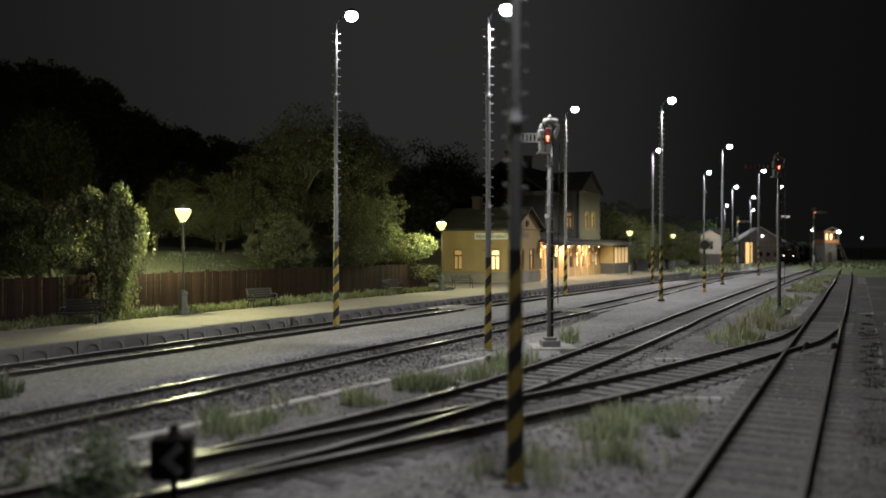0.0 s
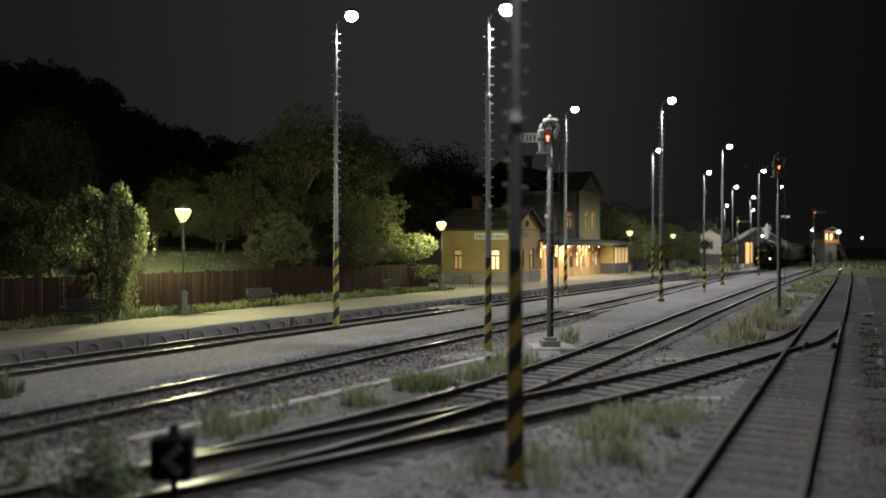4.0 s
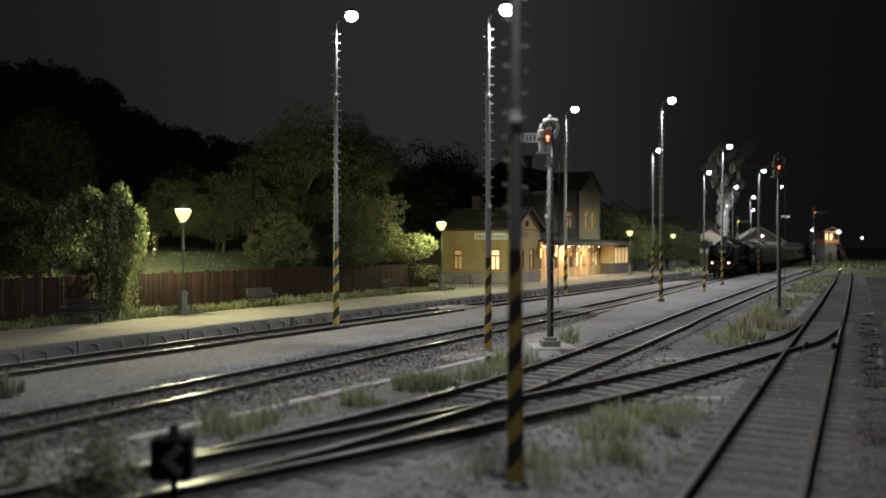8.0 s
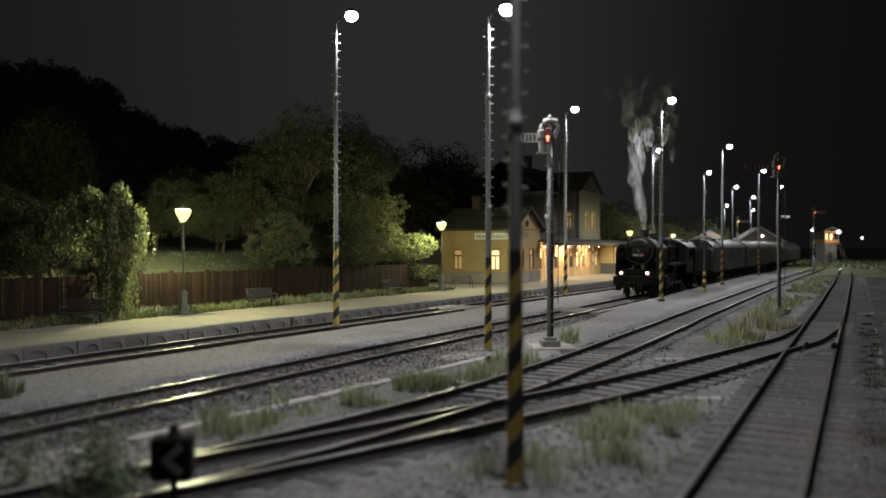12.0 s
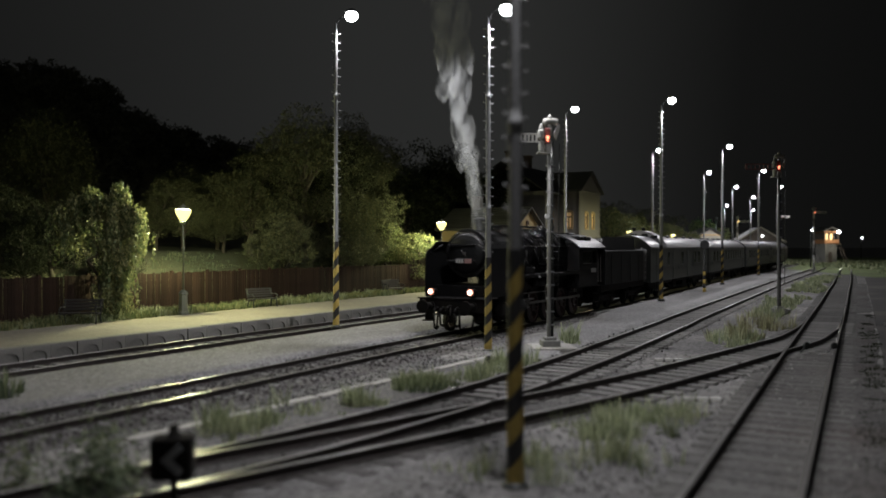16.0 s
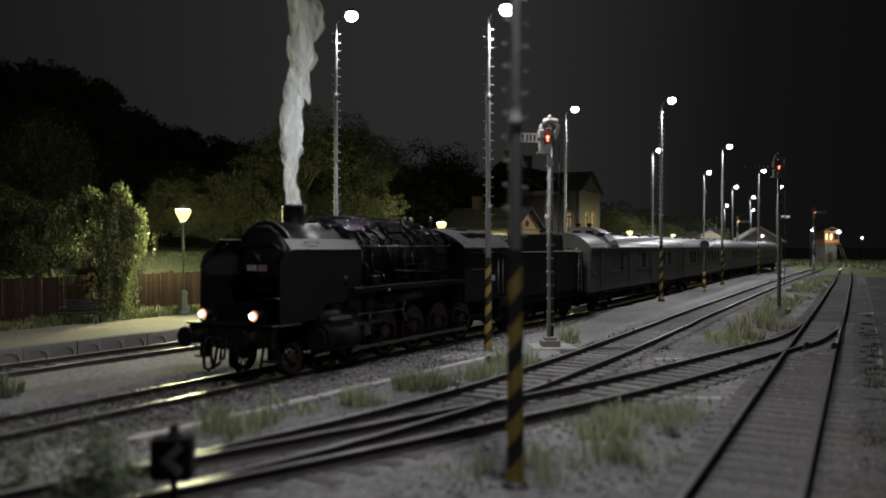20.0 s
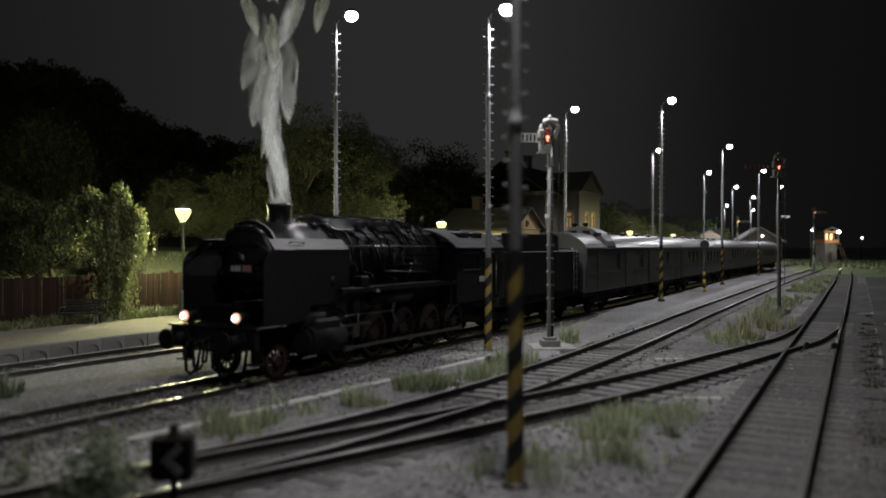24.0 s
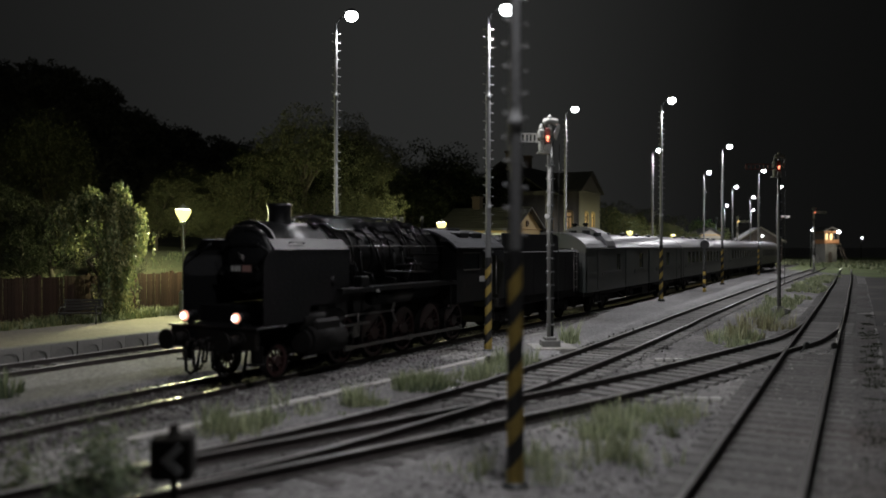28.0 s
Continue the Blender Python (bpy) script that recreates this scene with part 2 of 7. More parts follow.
    def mesh(self, name, material):
        me = bpy.data.meshes.new(name)
        me.from_pydata([(x * U, y * U, z * U) for x, y, z in self.v], [], self.f)
        me.polygons.foreach_set("use_smooth", self.s)
        me.materials.append(material)
        bm = bmesh.new()
        bm.from_mesh(me)
        bmesh.ops.recalc_face_normals(bm, faces=bm.faces)
        bm.to_mesh(me)
        bm.free()
        return me


def scaled(m):
    m = m.copy()
    m.translation = m.translation * U
    return m


def thing(name, m, label, category, group="", kind=""):
    ob = new(name)
    ob.empty_display_size = 0.01
    ob.matrix_basis = scaled(m)
    return tagged(ob, label, category, group, kind)


def part(name, shape, material, parent=None, label="", m=None):
    """One mesh object under a thing or a part. shape: a Shape or a mesh that is shared."""
    me = shape.mesh(name, material) if isinstance(shape, Shape) else shape
    ob = new(name, me)
    if parent is not None:
        ob.parent = parent
    if m is not None:
        ob.matrix_basis = scaled(m)
    if label:
        ob["label"] = label
    return ob


def solo(name, shape, material, label, category="", group="", kind="", m=None):
    ob = part(name, shape, material, None, "", m)
    return tagged(ob, label, category, group, kind)


def at(x, y, z=0.0, turn=0.0):
    return pose(x, y, z, 0, 0, turn)


# ---- the plan: lines of the tracks, seen from above (x to the right, y away) ----
def spline(ctrl, step=0.5):
    """Points every step metres along a smooth curve through the control points."""
    c = [Vector(p).to_3d() for p in ctrl]
    c = [c[0] * 2 - c[1]] + c + [c[-1] * 2 - c[-2]]
    raw = []
    for a, b, d, e in zip(c, c[1:], c[2:], c[3:]):
        for k in range(24):
            t = k / 24
            raw.append(0.5 * (2 * b + (d - a) * t + (2 * a - 5 * b + 4 * d - e) * t * t + (3 * b - a - 3 * d + e) * t ** 3))
    raw.append(c[-2])
    out, left = [raw[0]], step
    for a, b in zip(raw, raw[1:]):
        length, pos = (b - a).length, 0.0
        while length - pos >= left:
            pos += left
            out.append(a.lerp(b, pos / length))
            left = step
        left -= length - pos
    return out


def side(line, d):
    """The line shifted by d metres to its right."""
    out = []
    for i, p in enumerate(line):
        t = (line[min(i + 1, len(line) - 1)] - line[max(i - 1, 0)]).normalized()
        out.append(p + Vector((t.y, -t.x, 0)) * d)
    return out


def edge_x(y):
    return 0.575 * y - 26.2


GAUGE = 1.44  # between the rail heads' middles
TRACK_1 = spline([(edge_x(y) + d, y) for y, d in ((4, 2.3), (14, 2.25), (20, 2.1), (27, 1.9), (40, 1.8), (60, 1.8), (72, 1.8), (80, 1.8))] + [(28.2, 90), (34.9, 100), (41.7, 110), (47.7, 120)])
TRACK_2 = spline([(-15.1, 2), (-10.62, 10), (-8.25, 14.4), (-5.76, 18.9), (-3.28, 23.5), (-0.77, 28.1), (1.77, 32.7), (4.3, 37.3), (6.82, 41.8), (9.29, 46.4), (11.71, 51.0), (14.05, 55.6),
                  (16.31, 60.1), (18.6, 64.7), (21.3, 70), (28.9, 85), (37.0, 100), (47.5, 120), (63.3, 150), (90.35, 200), (122.8, 260), (155.3, 320)])
TRACK_3 = spline([(-9.6, 5.6), (-6.5, 9.0), (-4.42, 11.25), (-2.63, 13.4), (-1.02, 15.5), (0.43, 17.6), (1.75, 19.7), (2.98, 21.9), (4.15, 24.0), (5.26, 26.1), (6.35, 28.2), (7.44, 30.3), (8.56, 32.5), (9.71, 34.7),
                  (12.03, 39.35), (20.72, 56.1), (32.2, 78), (43.5, 99), (60, 130)])
TRACK_4 = spline([(-4.42, 11.25), (-3.2, 12.3), (-1.45, 13.9), (0.45, 15.7), (2.5, 17.6), (4.41, 19.5), (6.14, 21.4), (7.77, 23.3), (9.38, 25.2), (11.02, 27.1), (12.6, 29.0), (13.95, 31.1), (15.12, 33.0), (16.2, 35.0), (17.58, 37.65)])
TRACK_5 = spline([(-0.52, 2.0), (3.55, 10.0), (6.88, 16.55), (10.1, 22.9), (13.31, 29.2), (16.52, 35.5), (19.73, 41.8), (22.94, 48.1), (29.34, 60.8), (38.92, 79.7), (59, 120)])


# ---- ground, paths, platform ----
def xat(line, y):
    for a, b in zip(line, line[1:]):
        if b.y >= y:
            k = (y - a.y) / max(b.y - a.y, 1e-6)
            return a.x + (b.x - a.x) * k
    return line[-1].x


def ground_sheet():
    s = Shape()
    s.add([(-1500, -300, 0.085), (1500, -300, 0.085), (1500, 2500, 0.085), (-1500, 2500, 0.085)], [(0, 1, 2, 3)])
    return solo("ground", s, CINDER, "dark grey cinder and gravel ground of the station yard", "ground", kind="structure")


def raised_strip(name, left, right, y0, y1, z, slope, material, label, wave=0.0, ramp=0.0, lip=lambda y: 0.0):
    """A bank of gravel with sloping shoulders between two lines x(y). lip(y): how far its left edge stands above the rest."""
    s, v, f, n = Shape(), [], [], 0
    y = y0
    while y <= y1 + 1e-6:
        a, b = left(y), right(y)
        w = wave * (noise.noise(Vector((y * 0.9, 3.1, z))))
        w2 = wave * (noise.noise(Vector((y * 0.8, 9.7, z))))
        k = 8
        row = [(a - slope + w, y, -0.02)]
        up = min(1.0, max(0.0, (y - y0) / ramp)) if ramp else 1.0
        for i in range(k + 1):
            u = (i / k) ** 1.4
            x = a + w + (b + w2 - a - w) * u
            row.append((x, y, -0.02 + (z + 0.02) * up + lip(y) * max(0.0, 1 - 3.2 * u) + 0.03 * noise.noise(Vector((x * 0.7, y * 0.7, 5.0)))))
        row.append((b + slope + w2, y, -0.02))
        v += row
        n += 1
        y += 0.6
    m = len(v) // n
    for i in range(n - 1):
        f += [(i * m + j, i * m + j + 1, (i + 1) * m + j + 1, (i + 1) * m + j) for j in range(m - 1)]
    s.add(v, f, True)
    return solo(name, s, material, label, "path", kind="structure")


def step_up(y, a, b):
    u = min(1.0, max(0.0, (y - a) / (b - a)))
    return u * u * (3 - 2 * u)


ground_sheet()
raised_strip("gravel_path", lambda y: xat(TRACK_1, y) + 1.75, lambda y: xat(TRACK_2, y) - 1.75, 6, 78, 0.26, 0.3, GRAVEL,
             "pale grey fine gravel path between two tracks", 0.2)
raised_strip("gravel_path", lambda y: xat(TRACK_2, y) + 1.9 + max(0, 2.0 - (y - 22) * 0.1) - 0.7 * step_up(y, 38, 45), lambda y: xat(TRACK_3, y) - 1.7, 22, 100, 0.2, 0.4, GRAVEL,
             "pale grey fine gravel path beside the train's track", 0.3, 5.0, lambda y: 0.07 * step_up(y, 38, 45))
raised_strip("track_bed", lambda y: xat(TRACK_2, y) - 1.9, lambda y: xat(TRACK_2, y) + 1.9, 3, 150, 0.13, 0.5, BALLAST,
             "dark stone ballast bed under the train's track", 0.15)
raised_strip("track_bed", lambda y: xat(TRACK_1, y) - 1.6, lambda y: xat(TRACK_1, y) + 1.75, 5, 118, 0.11, 0.4, BALLAST,
             "dark stone ballast bed beside the platform", 0.1)


for bed_line, y0, y1 in ((TRACK_3, 5, 95),):
    raised_strip("track_bed", lambda y: xat(bed_line, y) - 1.35, lambda y: xat(bed_line, y) + 1.35, y0, y1, 0.096, 0.25, DARKBED,
                 "dark cinder bed between worn rails", 0.2)
raised_strip("track_bed", lambda y: xat(TRACK_4, y) - 1.6, lambda y: xat(TRACK_4, y) + 1.6, 12, 33, 0.092, 0.3, DARKBED,
             "dark cinder bed under the crossover", 0.2)


raised_strip("track_bed", lambda y: xat(TRACK_5, y) - 1.3, lambda y: xat(TRACK_5, y) + 2.15, 3, 76, 0.1, 0.3, SIDINGBED,
             "grey-brown cinder bed of the siding", 0.2)


def platform():
    top, ys = thing("platform", at(0, 0), "low station platform with sandy surface and concrete edge", "platform", kind="structure"), []
    y = 6.0
    while y < 98:
        ys.append(y)
        y += 2.0
    v, f = [], []
    for y in ys:
        back = 5.75 if y < 57 else min(14, 5.75 + (y - 57) * 2)
        xs = [edge_x(y) - back * k / 5 - 0.30 * (k == 0) for k in range(5, -1, -1)]
        v += [(x, y + (0.2 if k == 0 else 0), 0.55 + 0.012 * noise.noise(Vector((x, y, 0)))) for k, x in enumerate(xs)]
    m = 6
    for i in range(len(ys) - 1):
        f += [(i * m + j, i * m + j + 1, (i + 1) * m + j + 1, (i + 1) * m + j) for j in range(m - 1)]
    n = len(v)
    v += [(x, y, -0.02) for x, y, z in v]
    edge = [i * m for i in range(len(ys))] + [(len(ys) - 1) * m + j for j in range(1, m)] + [i * m + m - 1 for i in range(len(ys) - 2, -1, -1)] + [j for j in range(m - 2, 0, -1)]
    f += [(a, b, b + n, a + n) for a, b in zip(edge, edge[1:] + edge[:1])]
    part("surface", Shape().add(v, f), PAVING, top, "trodden pale sand surface")
    return top


PLATFORM = platform()
# ---- lamp masts of the yard ----
def lamp_mast(height=12.2, arm=0.62, arm_turn=0):
    mast = thing("lamp_mast", at(0, 0), "tall lit yard lamp mast with rungs and yellow-black striped foot", "lamp mast", "yard lamp masts")
    part("foot", Shape().lathe([(0.2, 0), (0.2, 0.1), (0.15, 0.16)], 12), IRON, mast)
    z, k, step = 0.12, 0, 0.335
    slant = 0.14
    while z < 3.2:
        n, r, v = 12, 0.128 - 0.003 * k, []
        for zz in (z, z + step):
            for i in range(n):
                a = 2 * math.pi * i / n
                lift = slant * math.cos(a) if (zz > 0.2 and zz < 3.4) else 0
                v.append((r * math.cos(a), r * math.sin(a), zz + lift))
        s = Shape().add(v, [(i, (i + 1) % n, n + (i + 1) % n, n + i) for i in range(n)], True)
        part("stripe", s, BLACK if k % 2 else YELLOW, mast)
        z += step
        k += 1
    s = Shape().lathe([(0.096, 0.1), (0.094, 2.6), (0.092, 5.1), (0.092, 5.2), (0.098, 5.21), (0.104, 5.24), (0.104, 5.3), (0.096, 5.33), (0.08, 5.36), (0.08, 5.5), (0.077, 7.4), (0.074, 9.1), (0.074, 9.2),
                       (0.086, 9.22), (0.092, 9.25), (0.092, 9.3), (0.084, 9.33), (0.06, 9.36), (0.06, 9.5), (0.057, 10.7), (0.054, height - 0.4), (0.05, height - 0.3), (0.02, height)], 12)
    part("pole", s, POLE, mast)
    z, k = 3.7, 0
    rung = Shape().tube((-0.16, 0, 0.03), (0.16, 0, -0.03), 0.018, n=5)
    rung.ball((-0.16, 0, 0.035), 0.024, n=5, rings=3).ball((0.16, 0, -0.025), 0.024, n=5, rings=3)
    rung = rung.mesh("rung", POLE)
    while z < height - 0.4:
        part("rung", rung, POLE, mast, m=pose(0, 0, z, 0, 0, 18 if k % 2 else -12))
        z += 0.335
        k += 1
    part("bracket", Shape().path([(0, 0, height - 0.3), (0.12, 0, height + 0.12), (arm - 0.2, 0, height + 0.36)], 0.016), BLACK, mast, "", at(0, 0, 0, arm_turn))
    part("lamp_head", Shape().lathe([(0.24, 0.02), (0.23, 0.08), (0.16, 0.14), (0.06, 0.18)], 14, pose(arm, 0, height + 0.37)), POLE, mast, "", at(0, 0, 0, arm_turn))
    part("diffuser", Shape().ball((arm, 0, height + 0.25), 0.26, 0.26, 0.22), WHITE_GLOW, mast, "glowing white bulb cover", at(0, 0, 0, arm_turn))
    return mast


MASTS = [(-4.26, 32.65, 12.2), (1.49, 27.0, 11.1), (1.03, 11.7, 12.2), (8.0, 53.5, 12.0), (13.1, 49.2, 11.8), (18.4, 72.0, 11.5), (31.2, 98.0, 11.9),
         (24.2, 71.0, 11.7), (36.0, 93.5, 11.7), (44.5, 126, 12.2), (57.0, 152, 12.2), (62.5, 182, 12.2), (77.0, 205, 12.2), (51.0, 125, 12.2)]


def all_masts():
    first = lamp_mast()
    for k, (x, y, h) in enumerate(MASTS):
        z = 0.0 if k in (1, 2) else 0.24
        ob = first if k == 0 else lamp_mast(arm_turn=-80) if k == 2 else copy_thing(first, scaled(at(x, y, z, 0)))
        turn = (0, 4, 0, 6, -5, 3, 0)[k] if k < 7 else 2 * k - 14
        swing = radians(turn if k != 2 else -80)
        ob.matrix_basis = scaled(at(x, y, z, turn))
        s = h / 12.2
        ob.scale = (1, 1, s)
        power = MAST_POWER * (0.95 if k == 2 else 0.56 if k == 0 else 0.62 if k == 3 else 1.0 if k < 9 else 1.3)
        spot_light("mast_lamp", x + 0.62 * math.cos(swing), y + 0.62 * math.sin(swing), z + (12.2 + 0.28) * s - 0.42, power, MAST_COLOR, 0.12, (136, 160, 172, 126, 140)[k] if k < 5 else 160, (0.25, 0.48, 0.34, 0.4, 0.4)[k] if k < 5 else 0.48)


all_masts()


def platform_lamp():
    lamp = thing("platform_lamp", at(0, 0), "old-style platform lamp on slim iron post, glowing yellow", "lamp post", "platform lamps")
    part("pedestal", Shape().lathe([(0.25, 0), (0.25, 0.1), (0.2, 0.14), (0.18, 0.85), (0.21, 0.9), (0.17, 1.0), (0.06, 1.08)], 8, smooth=False), LAMPGREEN, lamp, "dark cast-iron pedestal")
    part("post", Shape().lathe([(0.05, 1.0), (0.042, 2.85), (0.075, 2.88), (0.075, 2.95), (0.038, 3.0), (0.034, 3.95)], 8), LAMPGREEN, lamp)
    part("collar", Shape().lathe([(0.04, 3.9), (0.12, 4.0), (0.13, 4.06)], 10), LAMPGREEN, lamp)
    part("globe", Shape().lathe([(0.12, 4.1), (0.2, 4.2), (0.3, 4.38), (0.345, 4.5), (0.33, 4.58)], 14), GAS_GLASS, lamp, "glowing yellow glass lantern")
    part("cap", Shape().lathe([(0.34, 4.6), (0.24, 4.66), (0.1, 4.73), (0.04, 4.8), (0.02, 4.86)], 12), LAMPGREEN, lamp)
    return lamp


GAS = [(-11.35, 35.8, 1.0), (-0.1, 55.2, 1.0), (19.6, 86, 1.0), (30.9, 110, 0.9)]


def all_platform_lamps():
    first = platform_lamp()
    for k, (x, y, s) in enumerate(GAS):
        ob = first if k == 0 else copy_thing(first, scaled(at(x, y, 0.55)))
        ob.matrix_basis = scaled(at(x, y, 0.55))
        point_light("platform_lamp_light", x, y, 0.55 + 4.36, (0.74, 0.42, 0.13, 0.16)[k], GAS_COLOR, 0.12)


all_platform_lamps()
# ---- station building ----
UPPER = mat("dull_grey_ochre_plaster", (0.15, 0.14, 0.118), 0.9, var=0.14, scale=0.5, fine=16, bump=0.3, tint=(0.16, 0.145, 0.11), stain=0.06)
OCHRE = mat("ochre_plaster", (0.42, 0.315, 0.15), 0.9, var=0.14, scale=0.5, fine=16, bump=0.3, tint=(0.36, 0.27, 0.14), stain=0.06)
SOCKEL = mat("grey_plinth", (0.30, 0.27, 0.22), 0.9, var=0.16, scale=0.7, fine=16, bump=0.3, tint=(0.22, 0.2, 0.17), stain=0.1)
SLATE = mat("slate_roof", (0.045, 0.045, 0.042), 0.8, var=0.3, scale=1.0, fine=10, bump=0.5, tint=(0.035, 0.035, 0.033), stain=0.1, rand=0.15)
CANOPY = mat("sooty_canopy_boards", (0.03, 0.028, 0.024), 0.85, var=0.3, scale=1.5, fine=20, bump=0.4)
FRAMEWOOD = mat("window_frame_wood", (0.13, 0.08, 0.04), 0.6, var=0.2, scale=3, fine=25, bump=0.2)
ARCADE = mat("rosy_ochre_plaster", (0.36, 0.24, 0.14), 0.9, var=0.2, scale=0.7, fine=16, bump=0.3, tint=(0.25, 0.15, 0.09), stain=0.12)
PILASTER = mat("pale_rosy_plaster", (0.5, 0.38, 0.26), 0.9, var=0.15, scale=1.0, fine=18, bump=0.3, tint=(0.36, 0.24, 0.15), stain=0.12)
TRIM = mat("ochre_trim", (0.42, 0.29, 0.13), 0.85, var=0.12, scale=1.5, fine=20, bump=0.2)
BRICK = mat("orange_brick", (0.40, 0.19, 0.08), 0.85, var=0.25, scale=2.0, fine=20, bump=0.3, rand=0.2)
DOORWOOD = mat("green_door_wood", (0.03, 0.04, 0.027), 0.6, var=0.25, scale=2, fine=20, bump=0.3)
GREYWOOD = mat("grey_boards", (0.09, 0.085, 0.08), 0.85, var=0.25, scale=2, fine=20, bump=0.3)
SIGNWHITE = mat("white_enamel", (0.78, 0.78, 0.76), 0.5, var=0.06, bump=0)
INK = mat("dark_lettering", (0.012, 0.013, 0.018), 0.6, var=0.1, bump=0)
LIT_PANE = glow("lit_window", (1.0, 0.72, 0.36), 1.3)
DIM_PANE = glow("dim_window", (1.0, 0.66, 0.3), 0.3)
FAINT_PANE = glow("faint_window", (1.0, 0.66, 0.3), 0.09)
DARKBRICK = mat("sooty_brick", (0.07, 0.05, 0.042), 0.9, var=0.25, scale=2.0, fine=20, bump=0.4)
STATION = at(5.56, 65.4, 0.55, 62.2)


def arched(w, h, n=6):
    """Outline of an opening with a flat arch, from its foot upwards."""
    r = h - w * 0.22
    top = [(-w / 2 * math.cos(math.pi * k / n), r + w * 0.22 * math.sin(math.pi * k / n)) for k in range(n + 1)]
    return [(-w / 2, 0)] + top + [(w / 2, 0)]


def wall_with_openings(length, height, holes, thick, m):
    """A wall in the x-z plane (outer face at y = 0, thickness to +y) with rectangular holes (centre, sill, width, height), as one mesh."""
    xs = sorted({0.0, length, *[c - w / 2 for c, z, w, h in holes], *[c + w / 2 for c, z, w, h in holes]})
    zs = sorted({0.0, height, *[z for c, z, w, h in holes], *[z + h for c, z, w, h in holes]})
    nx, nz = len(xs), len(zs)
    v = [m @ Vector((x, y, z)) for y in (0, thick) for z in zs for x in xs]
    at_v = lambda y, k, i: y * nx * nz + k * nx + i
    def solid(i, k):
        if i < 0 or k < 0 or i >= nx - 1 or k >= nz - 1:
            return False
        mx, mz = (xs[i] + xs[i + 1]) / 2, (zs[k] + zs[k + 1]) / 2
        return not any(abs(mx - hc) < w / 2 and hz < mz < hz + hh for hc, hz, w, hh in holes)
    f = []
    for i in range(nx - 1):
        for k in range(nz - 1):
            if not solid(i, k):
                continue
            for y in (0, 1):
                f.append((at_v(y, k, i), at_v(y, k, i + 1), at_v(y, k + 1, i + 1), at_v(y, k + 1, i)))
            for di, dk, a, b in ((-1, 0, (k, i), (k + 1, i)), (1, 0, (k, i + 1), (k + 1, i + 1)), (0, -1, (k, i), (k, i + 1)), (0, 1, (k + 1, i), (k + 1, i + 1))):
                if not solid(i + di, k + dk):
                    f.append((at_v(0, *a), at_v(0, *b), at_v(1, *b), at_v(1, *a)))
    used = sorted({q for face in f for q in face})
    back = {q: n for n, q in enumerate(used)}
    s = Shape().add([v[q] for q in used], [tuple(back[q] for q in face) for face in f])
    return s


def window(parent, m, w, h, pane, label=""):
    """A casement window standing in a wall opening, x across, outer side at -y."""
    cell = w / 2 - 0.115
    f = wall_with_openings(w, h, [(0.07 + cell / 2, 0.07, cell, h * 0.66 - 0.07), (w - 0.07 - cell / 2, 0.07, cell, h * 0.66 - 0.07), (w / 2, h * 0.73, w - 0.14, h * 0.27 - 0.07)], 0.08, m @ pose(-w / 2, 0.08, 0))
    win = part("window", f, FRAMEWOOD, parent, label)
    for a, b, c, d in ((-w / 2 + 0.07, -0.045, 0.07, h * 0.66), (0.045, w / 2 - 0.07, 0.07, h * 0.66), (-w / 2 + 0.07, w / 2 - 0.07, h * 0.73, h - 0.07)):
        part("pane", Shape().box(a, 0.115, c, b, 0.125, d, 0, m), pane, win)
    part("sill", Shape().box(-w / 2 - 0.1, -0.1, -0.1, w / 2 + 0.1, 0.08, 0, 0.01, m), TRIM, win)
    s = Shape()
    for p, q in zip(arched(w + 0.2, h + 0.12, 8), arched(w + 0.2, h + 0.12, 8)[1:]):
        a, b = m @ Vector((p[0], -0.02, p[1])), m @ Vector((q[0], -0.02, q[1]))
        s.tube(a, b, 0.06, 0.06, 4, smooth=False)
    part("surround", s, TRIM, win)
    corner = Shape()
    r = h - w * 0.22
    for sg in (-1, 1):
        corner.prism([(sg * w / 2, r), (sg * w / 2, h + 0.01), (0, h + 0.01), (sg * w * 0.25, h - 0.06)], 0.0, 0.09, "y")
    corner.v = [tuple(m @ Vector(p)) for p in corner.v]
    part("arch", corner, OCHRE, win)
    return win


def slates(parent, quad, rows, cols, material):
    """Overlapping slates on a roof slope given by eave a-b and ridge d-c, joined as one covering."""
    a, b, c, d = [Vector(p) for p in quad]
    nrm = (b - a).cross(d - a).normalized()
    if nrm.z < 0:
        nrm = -nrm
    s = Shape()
    for i in range(rows):
        for j in range(cols):
            off = 0.5 * (i % 2)
            u0, u1 = max(0, (j + off - 0.02) / cols), min(1, (j + off + 0.97) / cols)
            if u1 - u0 < 0.002:
                continue
            v0, v1 = i / rows, min(1, (i + 1.15) / rows)
            P = lambda u, v: (a.lerp(b, u)).lerp(d.lerp(c, u), v)
            q = [P(u0, v0) + nrm * 0.07, P(u1, v0) + nrm * 0.07, P(u1, v1) + nrm * 0.02, P(u0, v1) + nrm * 0.02]
            low = [P(u0, v0) + nrm * 0.02, P(u1, v0) + nrm * 0.02]
            s.add(q + low, [(0, 1, 2, 3), (4, 5, 1, 0)])
    return tagged(part("slate_covering", s, material, parent, "rows of dark grey slates"), kind="stuff")


